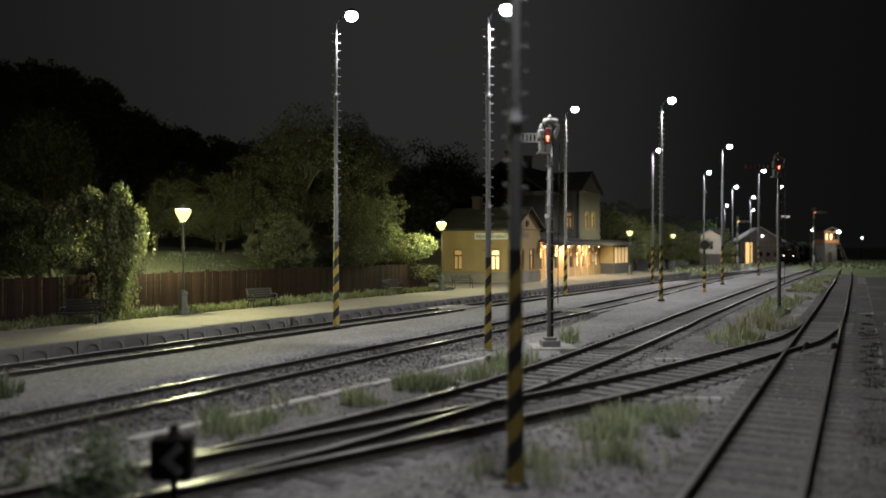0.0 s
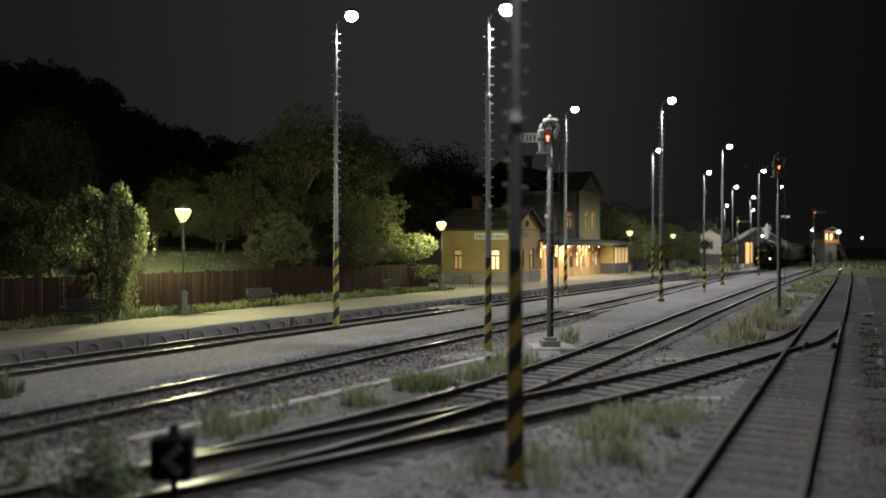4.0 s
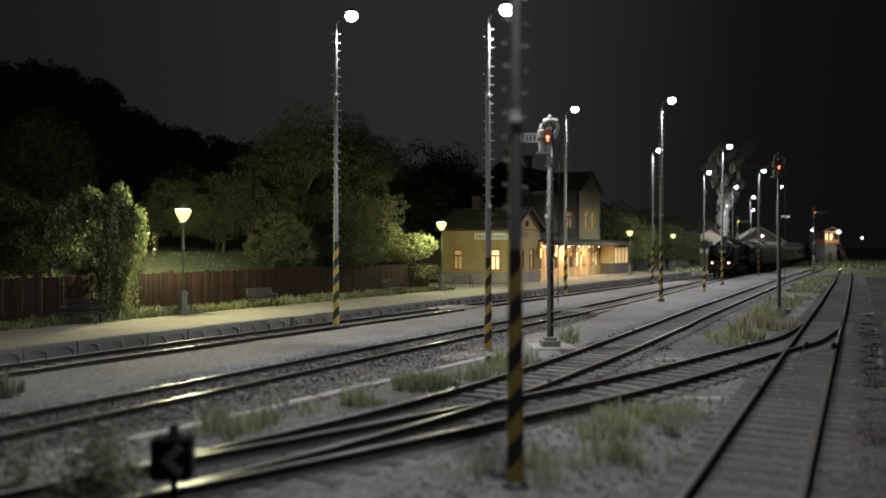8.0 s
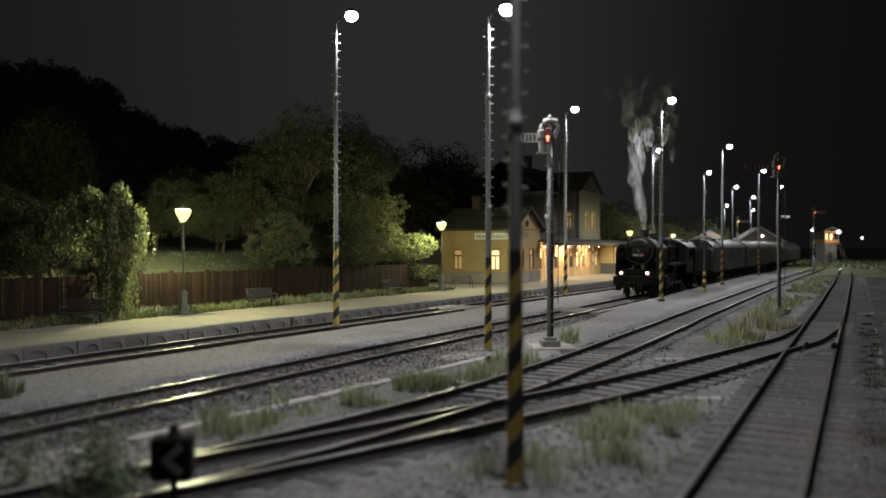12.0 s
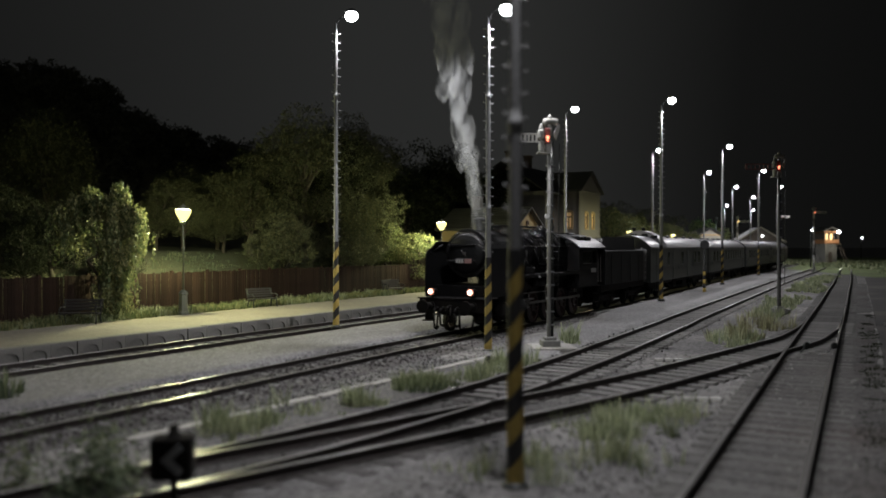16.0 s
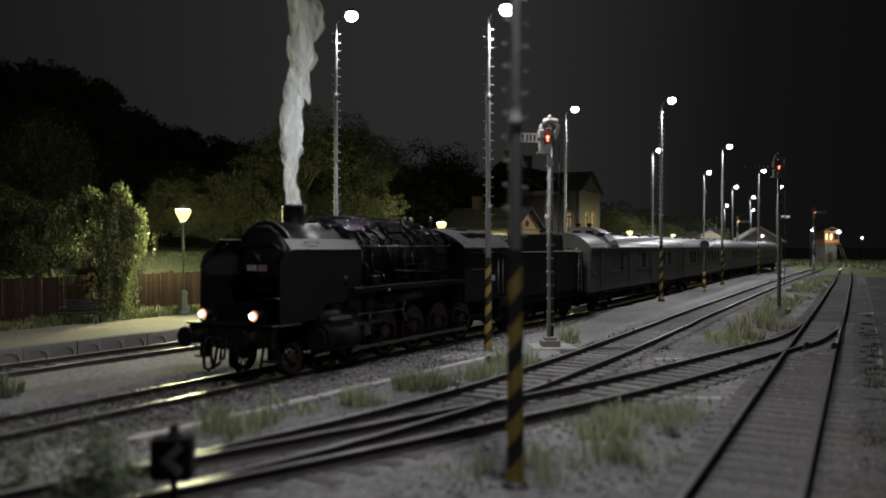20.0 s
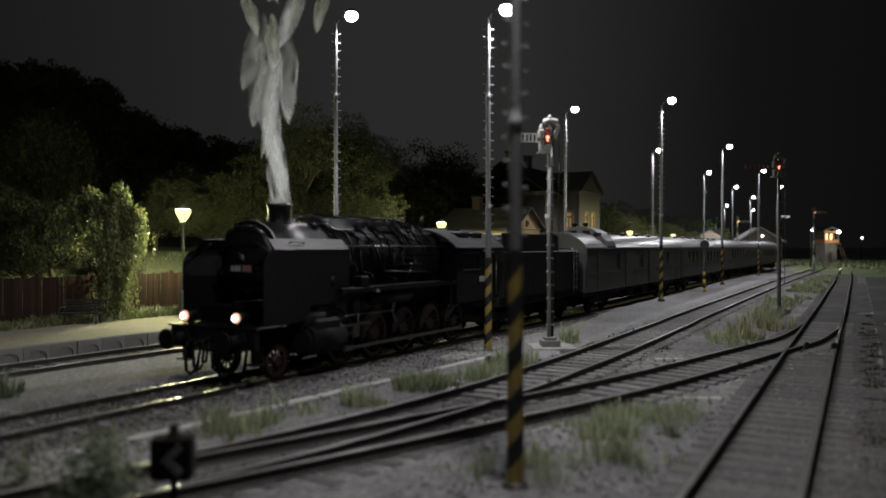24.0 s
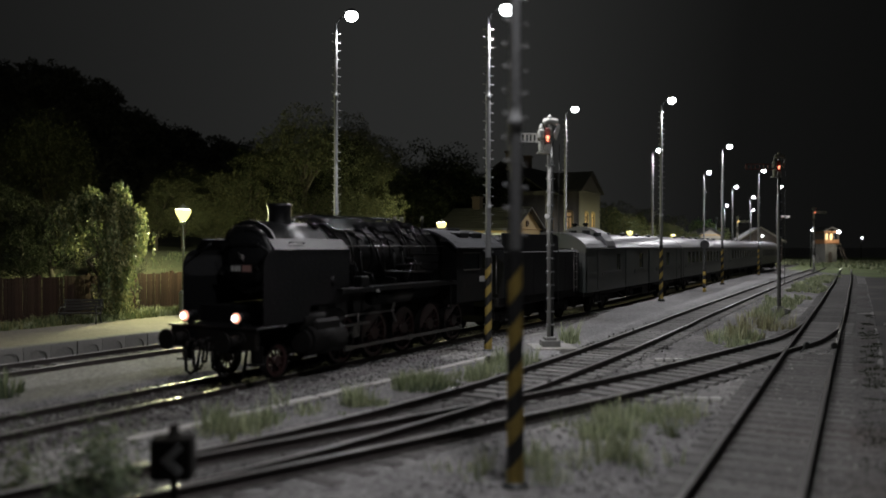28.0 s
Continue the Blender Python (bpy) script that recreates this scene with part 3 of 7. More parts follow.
def gable_roof(st, x0, x1, y0, y1, eave, ridge, axis, over=0.4, rows=12, cols=18):
    s = Shape()
    if axis == "y":
        mid = (x0 + x1) / 2
        run = (x1 - x0) / 2
        drop = over * (ridge - eave) / run
        s.prism([(x0 - over, eave - drop), (mid, ridge), (x1 + over, eave - drop), (x1 + over, eave - drop + 0.12), (mid, ridge + 0.14), (x0 - over, eave - drop + 0.12)], y0 - over, y1 + over, "y")
        r = part("roof", s, SLATE, st)
        z = 0.13
        slates(r, [(x0 - over, y1 + over, eave - drop + z), (x0 - over, y0 - over, eave - drop + z), (mid, y0 - over, ridge + z), (mid, y1 + over, ridge + z)], rows, cols, SLATE)
        slates(r, [(x1 + over, y0 - over, eave - drop + z), (x1 + over, y1 + over, eave - drop + z), (mid, y1 + over, ridge + z), (mid, y0 - over, ridge + z)], rows, cols, SLATE)
    else:
        mid = (y0 + y1) / 2
        run = (y1 - y0) / 2
        drop = over * (ridge - eave) / run
        s.prism([(y0 - over, eave - drop), (mid, ridge), (y1 + over, eave - drop), (y1 + over, eave - drop + 0.12), (mid, ridge + 0.14), (y0 - over, eave - drop + 0.12)], x0 - over, x1 + over, "x")
        r = part("roof", s, SLATE, st)
        z = 0.13
        slates(r, [(x0 - over, y0 - over, eave - drop + z), (x1 + over, y0 - over, eave - drop + z), (x1 + over, mid, ridge + z), (x0 - over, mid, ridge + z)], rows, cols, SLATE)
    return r


def gable_piece(st, x0, x1, z0, z1, y, axis="y", material=None):
    mid = (x0 + x1) / 2
    s = Shape().prism([(x0, z0), (x1, z0), (mid, z1)], y, y + 0.3, axis)
    return part("gable", s, material or OCHRE, st)


def station():
    st = thing("station_building", STATION, "ochre plaster station building with slate roofs and warm lit windows", "building")
    W = 6.4
    # end wall of the low wing (outer side towards -x): x runs along -y of the building
    M_end = pose(0, W, 0, 0, 0, -90)
    M_back = Matrix.Identity(4)
    holes = [(W - 4.91, 1.08, 0.8, 1.65), (W - 1.545, 1.08, 0.8, 1.65)]
    wl = part("end_wall", wall_with_openings(W, 4.5, holes, 0.3, M_end), OCHRE, st)
    # Left pane: reflections on unlit glass are put in as a faint glow.
    for k, (c, z, w, h) in enumerate(holes):
        window(wl, M_end @ pose(c, 0, z), w, h, LIT_PANE if k else FAINT_PANE, "arched casement window, " + ("brightly lit" if k else "dimly glowing"))
    front = [(1.75, 1.08, 0.8, 1.65), (4.1, 1.08, 0.8, 1.65)]
    wf = part("front_wall", wall_with_openings(6.1, 4.5, front, 0.3, pose(0, 0, 0)), OCHRE, st)
    for c, z, w, h in front:
        window(wf, pose(c, 0, z), w, h, DIM_PANE, "arched casement window, dimly glowing")
    part("side_wall", Shape().box(5.8, 0.3, 0, 6.1, W, 4.5).box(0.3, W - 0.3, 0, 5.8, W, 4.5), OCHRE, st)
    gable_piece(st, 0, 6.1, 4.5, 6.15, 0.0)
    gable_piece(st, 0, 6.1, 4.5, 6.15, W - 0.3)
    part("round_window", Shape().lathe([(0.27, 0), (0.27, 0.08), (0.2, 0.08), (0.19, 0.02)], 14, pose(3.05, 0, 4.9, 90)), FRAMEWOOD, st)
    part("plinth", Shape().box(-0.06, -0.06, 0, 6.16, 0, 0.9, 0.02).box(-0.06, -0.06, 0, 0, W + 0.06, 0.9, 0.02), SOCKEL, st, "grey rendered base course")
    part("string_course", Shape().box(-0.1, -0.1, 0.9, 6.2, 0, 1.0, 0.02).box(-0.1, -0.1, 0.9, 0, W + 0.1, 1.0, 0.02), TRIM, st)
    part("cornice", Shape().box(-0.14, -0.14, 4.28, 0, W + 0.14, 4.5, 0.04).box(-0.14, -0.14, 4.4, 6.2, 0, 4.52, 0.03), TRIM, st)
    gable_roof(st, 0, 6.1, 0, W, 4.5, 6.15, "y", 0.45, 9, 22)
    part("chimney", Shape().box(2.7, 4.2, 5.6, 3.4, 4.9, 7.2, 0.03).box(2.62, 4.12, 7.1, 3.48, 4.98, 7.25, 0.02), DARKBRICK, st)
    # name board on the end wall
    board = part("name_board", Shape().box(-0.07, 0.35, 3.55, -0.03, 3.35, 4.08, 0.01), SIGNWHITE, st, "white enamel station name board")
    cu = bpy.data.curves.new("lettering", "FONT")
    cu.body, cu.size, cu.align_x, cu.align_y, cu.extrude = "Nov\u00e9 Stra\u0161ec\u00ed", 0.47 * U, "CENTER", "CENTER", 0.004 * U
    cu.materials.append(INK)
    tx = new("lettering", cu)
    tx.parent = board
    tx.matrix_basis = scaled(pose(-0.078, 1.85, 3.8, 90, 0, -90))
    # ground floor under the canopy
    doors = [(3.2, 0, 1.1, 2.5), (7.3, 0, 1.2, 2.6), (11.6, 0, 1.2, 2.6), (15.4, 0, 1.2, 2.6)]
    wins = [(1.4, 0.9, 0.9, 1.6), (5.3, 0.9, 0.9, 1.6), (13.6, 0.9, 0.9, 1.6), (17.6, 0.9, 0.9, 1.6), (20.0, 0.9, 0.8, 1.6)]
    Mg = pose(6.1, 1.2, 0)
    wg = part("arcade_wall", wall_with_openings(21.4, 3.7, doors + wins, 0.3, Mg), ARCADE, st)
    for k, (c, z, w, h) in enumerate(doors):
        d = part("door", Shape().box(c - w / 2, 0.1, 0, c + w / 2, 0.18, h - 0.6, 0.01, Mg).box(c - 0.03, 0.06, 0, c + 0.03, 0.1, h - 0.6, 0, Mg), DOORWOOD, wg, "panelled dark green double door")
        part("fanlight", Shape().box(c - w / 2, 0.12, h - 0.55, c + w / 2, 0.14, h, 0, Mg), DIM_PANE, d)
        part("handle", Shape().box(c + 0.06, 0.03, 1.0, c + 0.1, 0.1, 1.15, 0, Mg), STEEL, d)
    for k, (c, z, w, h) in enumerate(wins):
        window(wg, Mg @ pose(c, 0, z), w, h, DIM_PANE if k % 2 else LIT_PANE)
    for c in (0.3, 2.3, 4.3, 6.3, 9.4, 10.6, 12.6, 14.5, 16.5, 18.8):
        part("pilaster", Shape().box(c - 0.22, -0.1, 0, c + 0.22, 0, 3.3, 0.02, Mg), PILASTER, st)
    bricks = Shape().box(-0.12, -0.02, -0.035, 0.12, 0.02, 0.035, 0.006).mesh("brick", BRICK)
    panel = part("brick_panel", Shape().box(9.5, -0.05, 0.9, 10.5, 0, 3.0, 0, Mg), BRICK, st, "panel of orange patterned brick")
    for i in range(20):
        for j in range(4):
            part("brick", bricks, BRICK, panel, "", Mg @ pose(9.62 + j * 0.25 + 0.06 * (i % 2), -0.065, 0.97 + i * 0.1))
    part("dado", Shape().box(0, -0.04, 0.0, 21.4, 0, 0.85, 0.01, Mg).box(0, -0.08, 0.85, 21.4, 0, 0.93, 0.01, Mg), TRIM, st, "ochre base course")
    poster = part("notice_board", Shape().box(18.2, -0.07, 1.2, 19.4, -0.02, 2.5, 0.01, Mg), FRAMEWOOD, st)
    for k in range(3):
        part("sheet", Shape().box(18.3 + 0.36 * k, -0.085, 1.35, 18.58 + 0.36 * k, -0.072, 2.3, 0, Mg), SIGNWHITE, poster)
    # canopy
    part("canopy_roof", Shape().prism([(1.5, 3.75), (-1.0, 3.35), (-1.0, 3.27), (1.5, 3.63)], 5.6, 33.6, "x"), CANOPY, st, "lean-to canopy roof")
    part("valance", Shape().box(5.6, -1.02, 3.1, 33.6, -0.98, 3.3, 0.01), CANOPY, st)
    for x in (6.5, 8.45, 10.45, 12.45, 15.5, 16.75, 18.7, 20.6, 22.6, 24.9):
        bracket = part("canopy_bracket", Shape().box(x - 0.06, -0.9, 3.16, x + 0.06, 1.1, 3.27, 0.01).box(x - 0.06, 1.0, 2.1, x + 0.06, 1.1, 3.2, 0.01), FRAMEWOOD, st)
        part("brace", Shape().path([(x, 1.05, 2.25), (x, 0.75, 2.8), (x, 0.25, 3.18)], 0.05, 6).path([(x, 0.6, 3.2), (x, 0.72, 3.0), (x, 0.9, 2.95)], 0.03, 5), FRAMEWOOD, bracket)
    bulb = glow("lit_lamp_warm", (1.0, 0.8, 0.5), 5)
    for k, x in enumerate((8.0, 11.2, 14.4, 17.6, 20.8, 24.0)):
        lp = part("canopy_lamp", Shape().lathe([(0.18, 3.02), (0.16, 3.1), (0.06, 3.18), (0.02, 3.3)], 12, Matrix.Translation((x, 0.3, 0))), IRON, st)
        part("bulb", Shape().ball((x, 0.3, 3.0), 0.07), bulb, lp)
    # glazed pavilion at the far end
    part("pavilion_base", Shape().box(27.5, -0.4, 0, 33.2, 3.0, 1.15, 0.03), GREYWOOD, st, "dark boarded base")
    for x in (27.55, 28.9, 30.3, 31.7, 33.1):
        part("pavilion_post", Shape().box(x - 0.08, -0.4, 1.15, x + 0.08, -0.28, 3.2), FRAMEWOOD, st)
    for x in (27.55, 28.9, 30.3, 31.7):
        part("pavilion_pane", Shape().box(x + 0.08, -0.36, 1.15, x + 1.3, -0.34, 2.9), DIM_PANE, st, "dimly glowing glazing")
    for x in (27.5, 33.1):
        part("pavilion_end", Shape().box(x, -0.35, 1.15, x + 0.1, 3.0, 3.2), OCHRE, st)
    # two-storey block
    Mm = pose(21.0, 1.5, 3.6)
    up = [(2.55, 1.3, 0.85, 1.7), (4.75, 1.3, 0.85, 1.7)]
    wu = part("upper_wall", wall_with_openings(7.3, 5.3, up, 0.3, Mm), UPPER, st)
    for c, z, w, h in up:
        window(wu, Mm @ pose(c, 0, z), w, h, FAINT_PANE)
    gable_piece(st, 21.0, 28.3, 8.9, 10.9, 1.5, "y", UPPER)
    Ms = pose(21.0, 3.65, 3.6, 0, 0, -90)
    ws = part("upper_side_wall", wall_with_openings(2.15, 5.3, [(1.05, 1.3, 0.7, 1.7)], 0.3, Ms), UPPER, st)
    window(ws, Ms @ pose(1.05, 0, 1.3), 0.7, 1.7, FAINT_PANE)
    Mw = pose(17.0, 3.65, 3.6)
    hl = [(1.6, 1.3, 0.85, 1.7), (12.2, 1.3, 0.85, 1.7)]
    wm = part("main_wall", wall_with_openings(13.0, 5.0, hl, 0.3, Mw), UPPER, st)
    for c, z, w, h in hl:
        window(wm, Mw @ pose(c, 0, z), w, h, GLASS)
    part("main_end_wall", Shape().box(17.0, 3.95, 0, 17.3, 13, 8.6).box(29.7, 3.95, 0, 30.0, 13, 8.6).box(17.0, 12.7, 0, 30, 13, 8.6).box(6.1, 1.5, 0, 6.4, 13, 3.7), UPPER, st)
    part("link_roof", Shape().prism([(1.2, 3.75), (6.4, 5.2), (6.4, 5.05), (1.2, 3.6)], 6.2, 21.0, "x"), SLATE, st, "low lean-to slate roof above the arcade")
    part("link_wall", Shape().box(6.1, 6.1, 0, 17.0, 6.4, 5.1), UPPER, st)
    part("belt_course", Shape().box(20.9, 1.38, 4.0, 28.4, 1.5, 4.15, 0.01).box(20.9, 1.38, 8.75, 28.4, 1.5, 8.95, 0.02), UPPER, st)
    gable_roof(st, 17.0, 30.0, 3.65, 13, 8.6, 11.6, "x", 0.5, 12, 26)
    gable_roof(st, 21.0, 28.3, 1.5, 8.0, 8.9, 10.9, "y", 0.4, 9, 16)
    for x in (19, 24):
        part("chimney", Shape().box(x - 0.4, 8.0, 11, x + 0.4, 8.7, 13.0, 0.03).box(x - 0.5, 7.9, 12.8, x + 0.5, 8.8, 13.0, 0.02), DARKBRICK, st)
    return st


station()


def station_lights():
    m = STATION
    for x in (8.0, 14.4, 20.8):
        p = m @ Vector((x, 0.3, 2.75))
        point_light("canopy_light", p.x, p.y, p.z, 0.075, WARM_COLOR, 0.1)


station_lights()

# ---- platform furniture ----
BENCHWOOD = mat("bench_slats", (0.035, 0.033, 0.03), 0.7, var=0.25, scale=3, fine=25, bump=0.3, rand=0.15)


def bench():
    b = thing("bench", at(0, 0), "dark wooden platform bench with cast-iron ends", "bench", "platform benches")
    for x in (-0.85, 0.85):
        s = Shape().path([(x, -0.28, 0), (x, -0.2, 0.4), (x, 0.2, 0.42), (x, 0.34, 0.95)], 0.035).path([(x, 0.3, 0), (x, 0.2, 0.42)], 0.035)
        s.path([(x, -0.22, 0.4), (x, -0.3, 0.62), (x, -0.1, 0.68), (x, 0.24, 0.66)], 0.03)
        part("iron_end", s, IRON, b)
    for k in range(4):
        part("seat_slat", Shape().box(-0.95, -0.22 + 0.12 * k, 0.42, 0.95, -0.13 + 0.12 * k, 0.46, 0.01), BENCHWOOD, b)
    for k in range(4):
        part("back_slat", Shape().box(-0.95, 0.235 + 0.035 * k, 0.52 + 0.12 * k, 0.95, 0.265 + 0.035 * k, 0.61 + 0.12 * k, 0.01), BENCHWOOD, b)
    return b


def all_benches():
    first = bench()
    spots = [(-13.95, 31.5, 3), (-8.85, 40.2, 48), (-3.05, 50.6, 48), (1.4, 58.6, 20)]
    for k, (x, y, r) in enumerate(spots):
        ob = first if k == 0 else copy_thing(first, scaled(at(x, y, 0.55, r)))
        ob.matrix_basis = scaled(at(x, y, 0.55, r))
        ob.scale = (0.8, 0.95, 0.95)


all_benches()

FENCEWOOD = mat("fence_boards", (0.022, 0.0125, 0.008), 0.85, spec=0.15, var=0.3, scale=1.5, fine=22, bump=0.4, rand=0.3)


def fence_x(y):
    return edge_x(y) - 7.6


def fence():
    f = thing("wooden_fence", at(0, 0), "weathered brown close-boarded fence behind the platform", "fence")
    me = Shape().box(-0.075, -0.012, 0, 0.075, 0.012, 1.92, 0.006).mesh("board", FENCEWOOD)
    turn = math.degrees(math.atan2(1, 0.575))
    d = Vector((0.575, 1, 0)).normalized()
    p, k = Vector((fence_x(26), 26, 0.42)), 0
    while p.y < 57:
        if k % 14 == 0:
            part("post", Shape().box(-0.07, 0.02, 0, 0.07, 0.16, 2.0, 0.01), FENCEWOOD, f, "", pose(p.x, p.y, p.z, 0, 0, turn))
        part("board", me, FENCEWOOD, f, "", pose(p.x, p.y, p.z + random.uniform(-0.03, 0.03), 0, random.uniform(-0.6, 0.6), turn + random.uniform(-2, 2)))
        p = p + d * 0.156
        k += 1
    a, b = Vector((fence_x(26), 26, 0)), Vector((fence_x(57), 57, 0))
    side_v = Vector((-d.y, d.x, 0)) * 0.06
    for z in (0.8, 1.9):
        part("rail_bar", Shape().tube(a + side_v + Vector((0, 0, z)), b + side_v + Vector((0, 0, z)), 0.045, 0.045, 4, smooth=False), FENCEWOOD, f)
    return f


fence()

# ---- crossing boards, kerb line, small track things ----
def board_crossing(line, y, label):
    c = thing("board_crossing", at(0, 0), label, "crossing", "board crossings")
    k = min(range(len(line)), key=lambda i: abs(line[i].y - y))
    p, t = line[k], (line[k + 1] - line[k - 1]).normalized()
    turn = math.degrees(math.atan2(t.y, t.x))
    me = Shape().box(-1.3, -0.11, 0.1, 1.3, 0.11, 0.265, 0.015).mesh("plank", SLEEPER)
    for off in (-1.3, -1.06, -0.5, -0.25, 0, 0.25, 0.5, 1.06, 1.3):
        q = p + Vector((t.y, -t.x, 0)) * off
        part("plank", me, SLEEPER, c, "", pose(q.x, q.y, 0, 0, 0, turn + random.uniform(-0.5, 0.5)))
    return c


board_crossing(TRACK_1, 44.0, "weathered plank crossing laid between platform rails")
board_crossing(TRACK_2, 42.5, "weathered plank crossing laid between the rails")


def edging():
    e = thing("kerb_line", at(0, 0), "narrow pale concrete edging strip between the tracks", "kerb", kind="structure")
    me = Shape().box(-0.48, -0.13, 0.0, 0.48, 0.13, 0.14, 0.02).mesh("slab", GRAVEL_SLAB)
    a, b = Vector((-5.8, 13.9, 0)), Vector((1.2, 25.0, 0))
    n = int((b - a).length)
    t = (b - a).normalized()
    for k in range(n + 1):
        p = a + t * k
        part("slab", me, GRAVEL_SLAB, e, "", pose(p.x + random.uniform(-0.03, 0.03), p.y, random.uniform(-0.02, 0.01), 0, 0, math.degrees(math.atan2(t.y, t.x)) + random.uniform(-1.5, 1.5)))


GRAVEL_SLAB = mat("pale_concrete", (0.36, 0.35, 0.33), 0.85, var=0.25, scale=1.5, fine=18, bump=0.4, tint=(0.2, 0.2, 0.17), stain=0.12, rand=0.15)
edging()


def fouling_marker(x, y, turn, label):
    f = thing("fouling_marker", at(x, y, 0.085, turn), label, "marker", "fouling markers")
    for k in range(3):
        part("stripe", Shape().box(-0.42 + 0.29 * k, -0.05, 0, -0.2 + 0.29 * k, 0.05, 0.1, 0.012), SIGGREY_PALE, f)
    part("beam", Shape().box(-0.44, -0.045, 0, 0.42, 0.045, 0.065, 0.01), SLEEPER, f)


SIGGREY_PALE = mat("dirty_white_paint", (0.55, 0.55, 0.52), 0.8, var=0.25, scale=3, fine=20, bump=0.2)
fouling_marker(6.75, 24.4, -4, "low white-banded fouling marker beam between the tracks")
fouling_marker(5.75, 18.1, -4, "low white-banded fouling marker beam between the tracks")


def turnout_lantern(x, y):
    t = thing("turnout_lantern", at(x, y, 0.085, 6), "black turnout indicator lantern with a grey arrow mark", "railway signal")
    part("stand", Shape().lathe([(0.16, 0), (0.14, 0.08), (0.045, 0.12), (0.045, 0.5)], 10), LANTERN_BLACK, t)
    part("box", Shape().box(-0.27, -0.16, 0.46, 0.25, 0.16, 1.0, 0.03), LANTERN_BLACK, t)
    part("cap", Shape().lathe([(0.1, 0.99), (0.085, 1.03), (0.06, 1.05), (0.065, 1.12), (0.03, 1.15)], 12), LANTERN_BLACK, t)
    part("arrow", Shape().prism([(-0.13, 0.73), (0.08, 0.93), (0.15, 0.87), (0.01, 0.73), (0.15, 0.59), (0.08, 0.53)], -0.185, -0.15, "y"), POLE, t, "milky grey arrow mark")


LANTERN_BLACK = mat("matt_black_enamel", (0.012, 0.011, 0.01), 0.9, var=0.3, scale=3, fine=30, bump=0.2, spec=0.1)
turnout_lantern(-3.45, 10.5)


def point_lever(x, y, turn):
    p = thing("point_lever", at(x, y, 0.085, turn), "hand point lever with iron counterweight beside the rails", "point lever", "point levers")
    part("bed", Shape().box(-0.4, -0.18, 0, 0.4, 0.18, 0.1, 0.02), SLEEPER, p)
    part("arm", Shape().path([(0, 0, 0.1), (0.35, 0, 0.45)], 0.035), IRON, p)
    part("weight", Shape().lathe([(0.17, -0.07), (0.19, 0), (0.17, 0.07)], 14, pose(0.38, 0, 0.46, 90)), IRON, p)
    part("handle", Shape().path([(0.35, 0, 0.45), (0.62, 0, 0.7)], 0.022), POLE, p)
    p.scale = (0.62, 0.62, 0.62)


point_lever(11.35, 26.0, 20)
point_lever(12.15, 25.9, 10)
point_lever(1.1, 22.6, 50)


def junction_box(x, y):
    j = thing("junction_box", at(x, y, 0.085, 30), "small pale concrete cable box in the gravel", "cable box")
    part("box", Shape().box(-0.25, -0.2, 0, 0.25, 0.2, 0.18, 0.03), GRAVEL_SLAB, j)
    part("lid", Shape().box(-0.27, -0.22, 0.18, 0.27, 0.22, 0.22, 0.015), GRAVEL_SLAB, j)


junction_box(17.6, 42.2)

# ---- semaphore signals ----
SIGGREY = mat("signal_grey_enamel", (0.2, 0.2, 0.185), 0.6, var=0.18, scale=2.5, fine=20, bump=0.15, tint=(0.14, 0.135, 0.12), stain=0.1)
SIGMAST = mat("signal_mast_paint", (0.2, 0.2, 0.19), 0.6, 0.2, var=0.25, scale=2.5, fine=20, bump=0.15)
SIGRED = mat("signal_red_enamel", (0.16, 0.035, 0.028), 0.6, var=0.15, scale=2.5, fine=20, bump=0.1)
RED_LIGHT = glow("red_signal_light", (1.0, 0.3, 0.16), 2.2)
YELLOW_LIGHT = glow("yellow_signal_light", (1.0, 0.72, 0.3), 5)


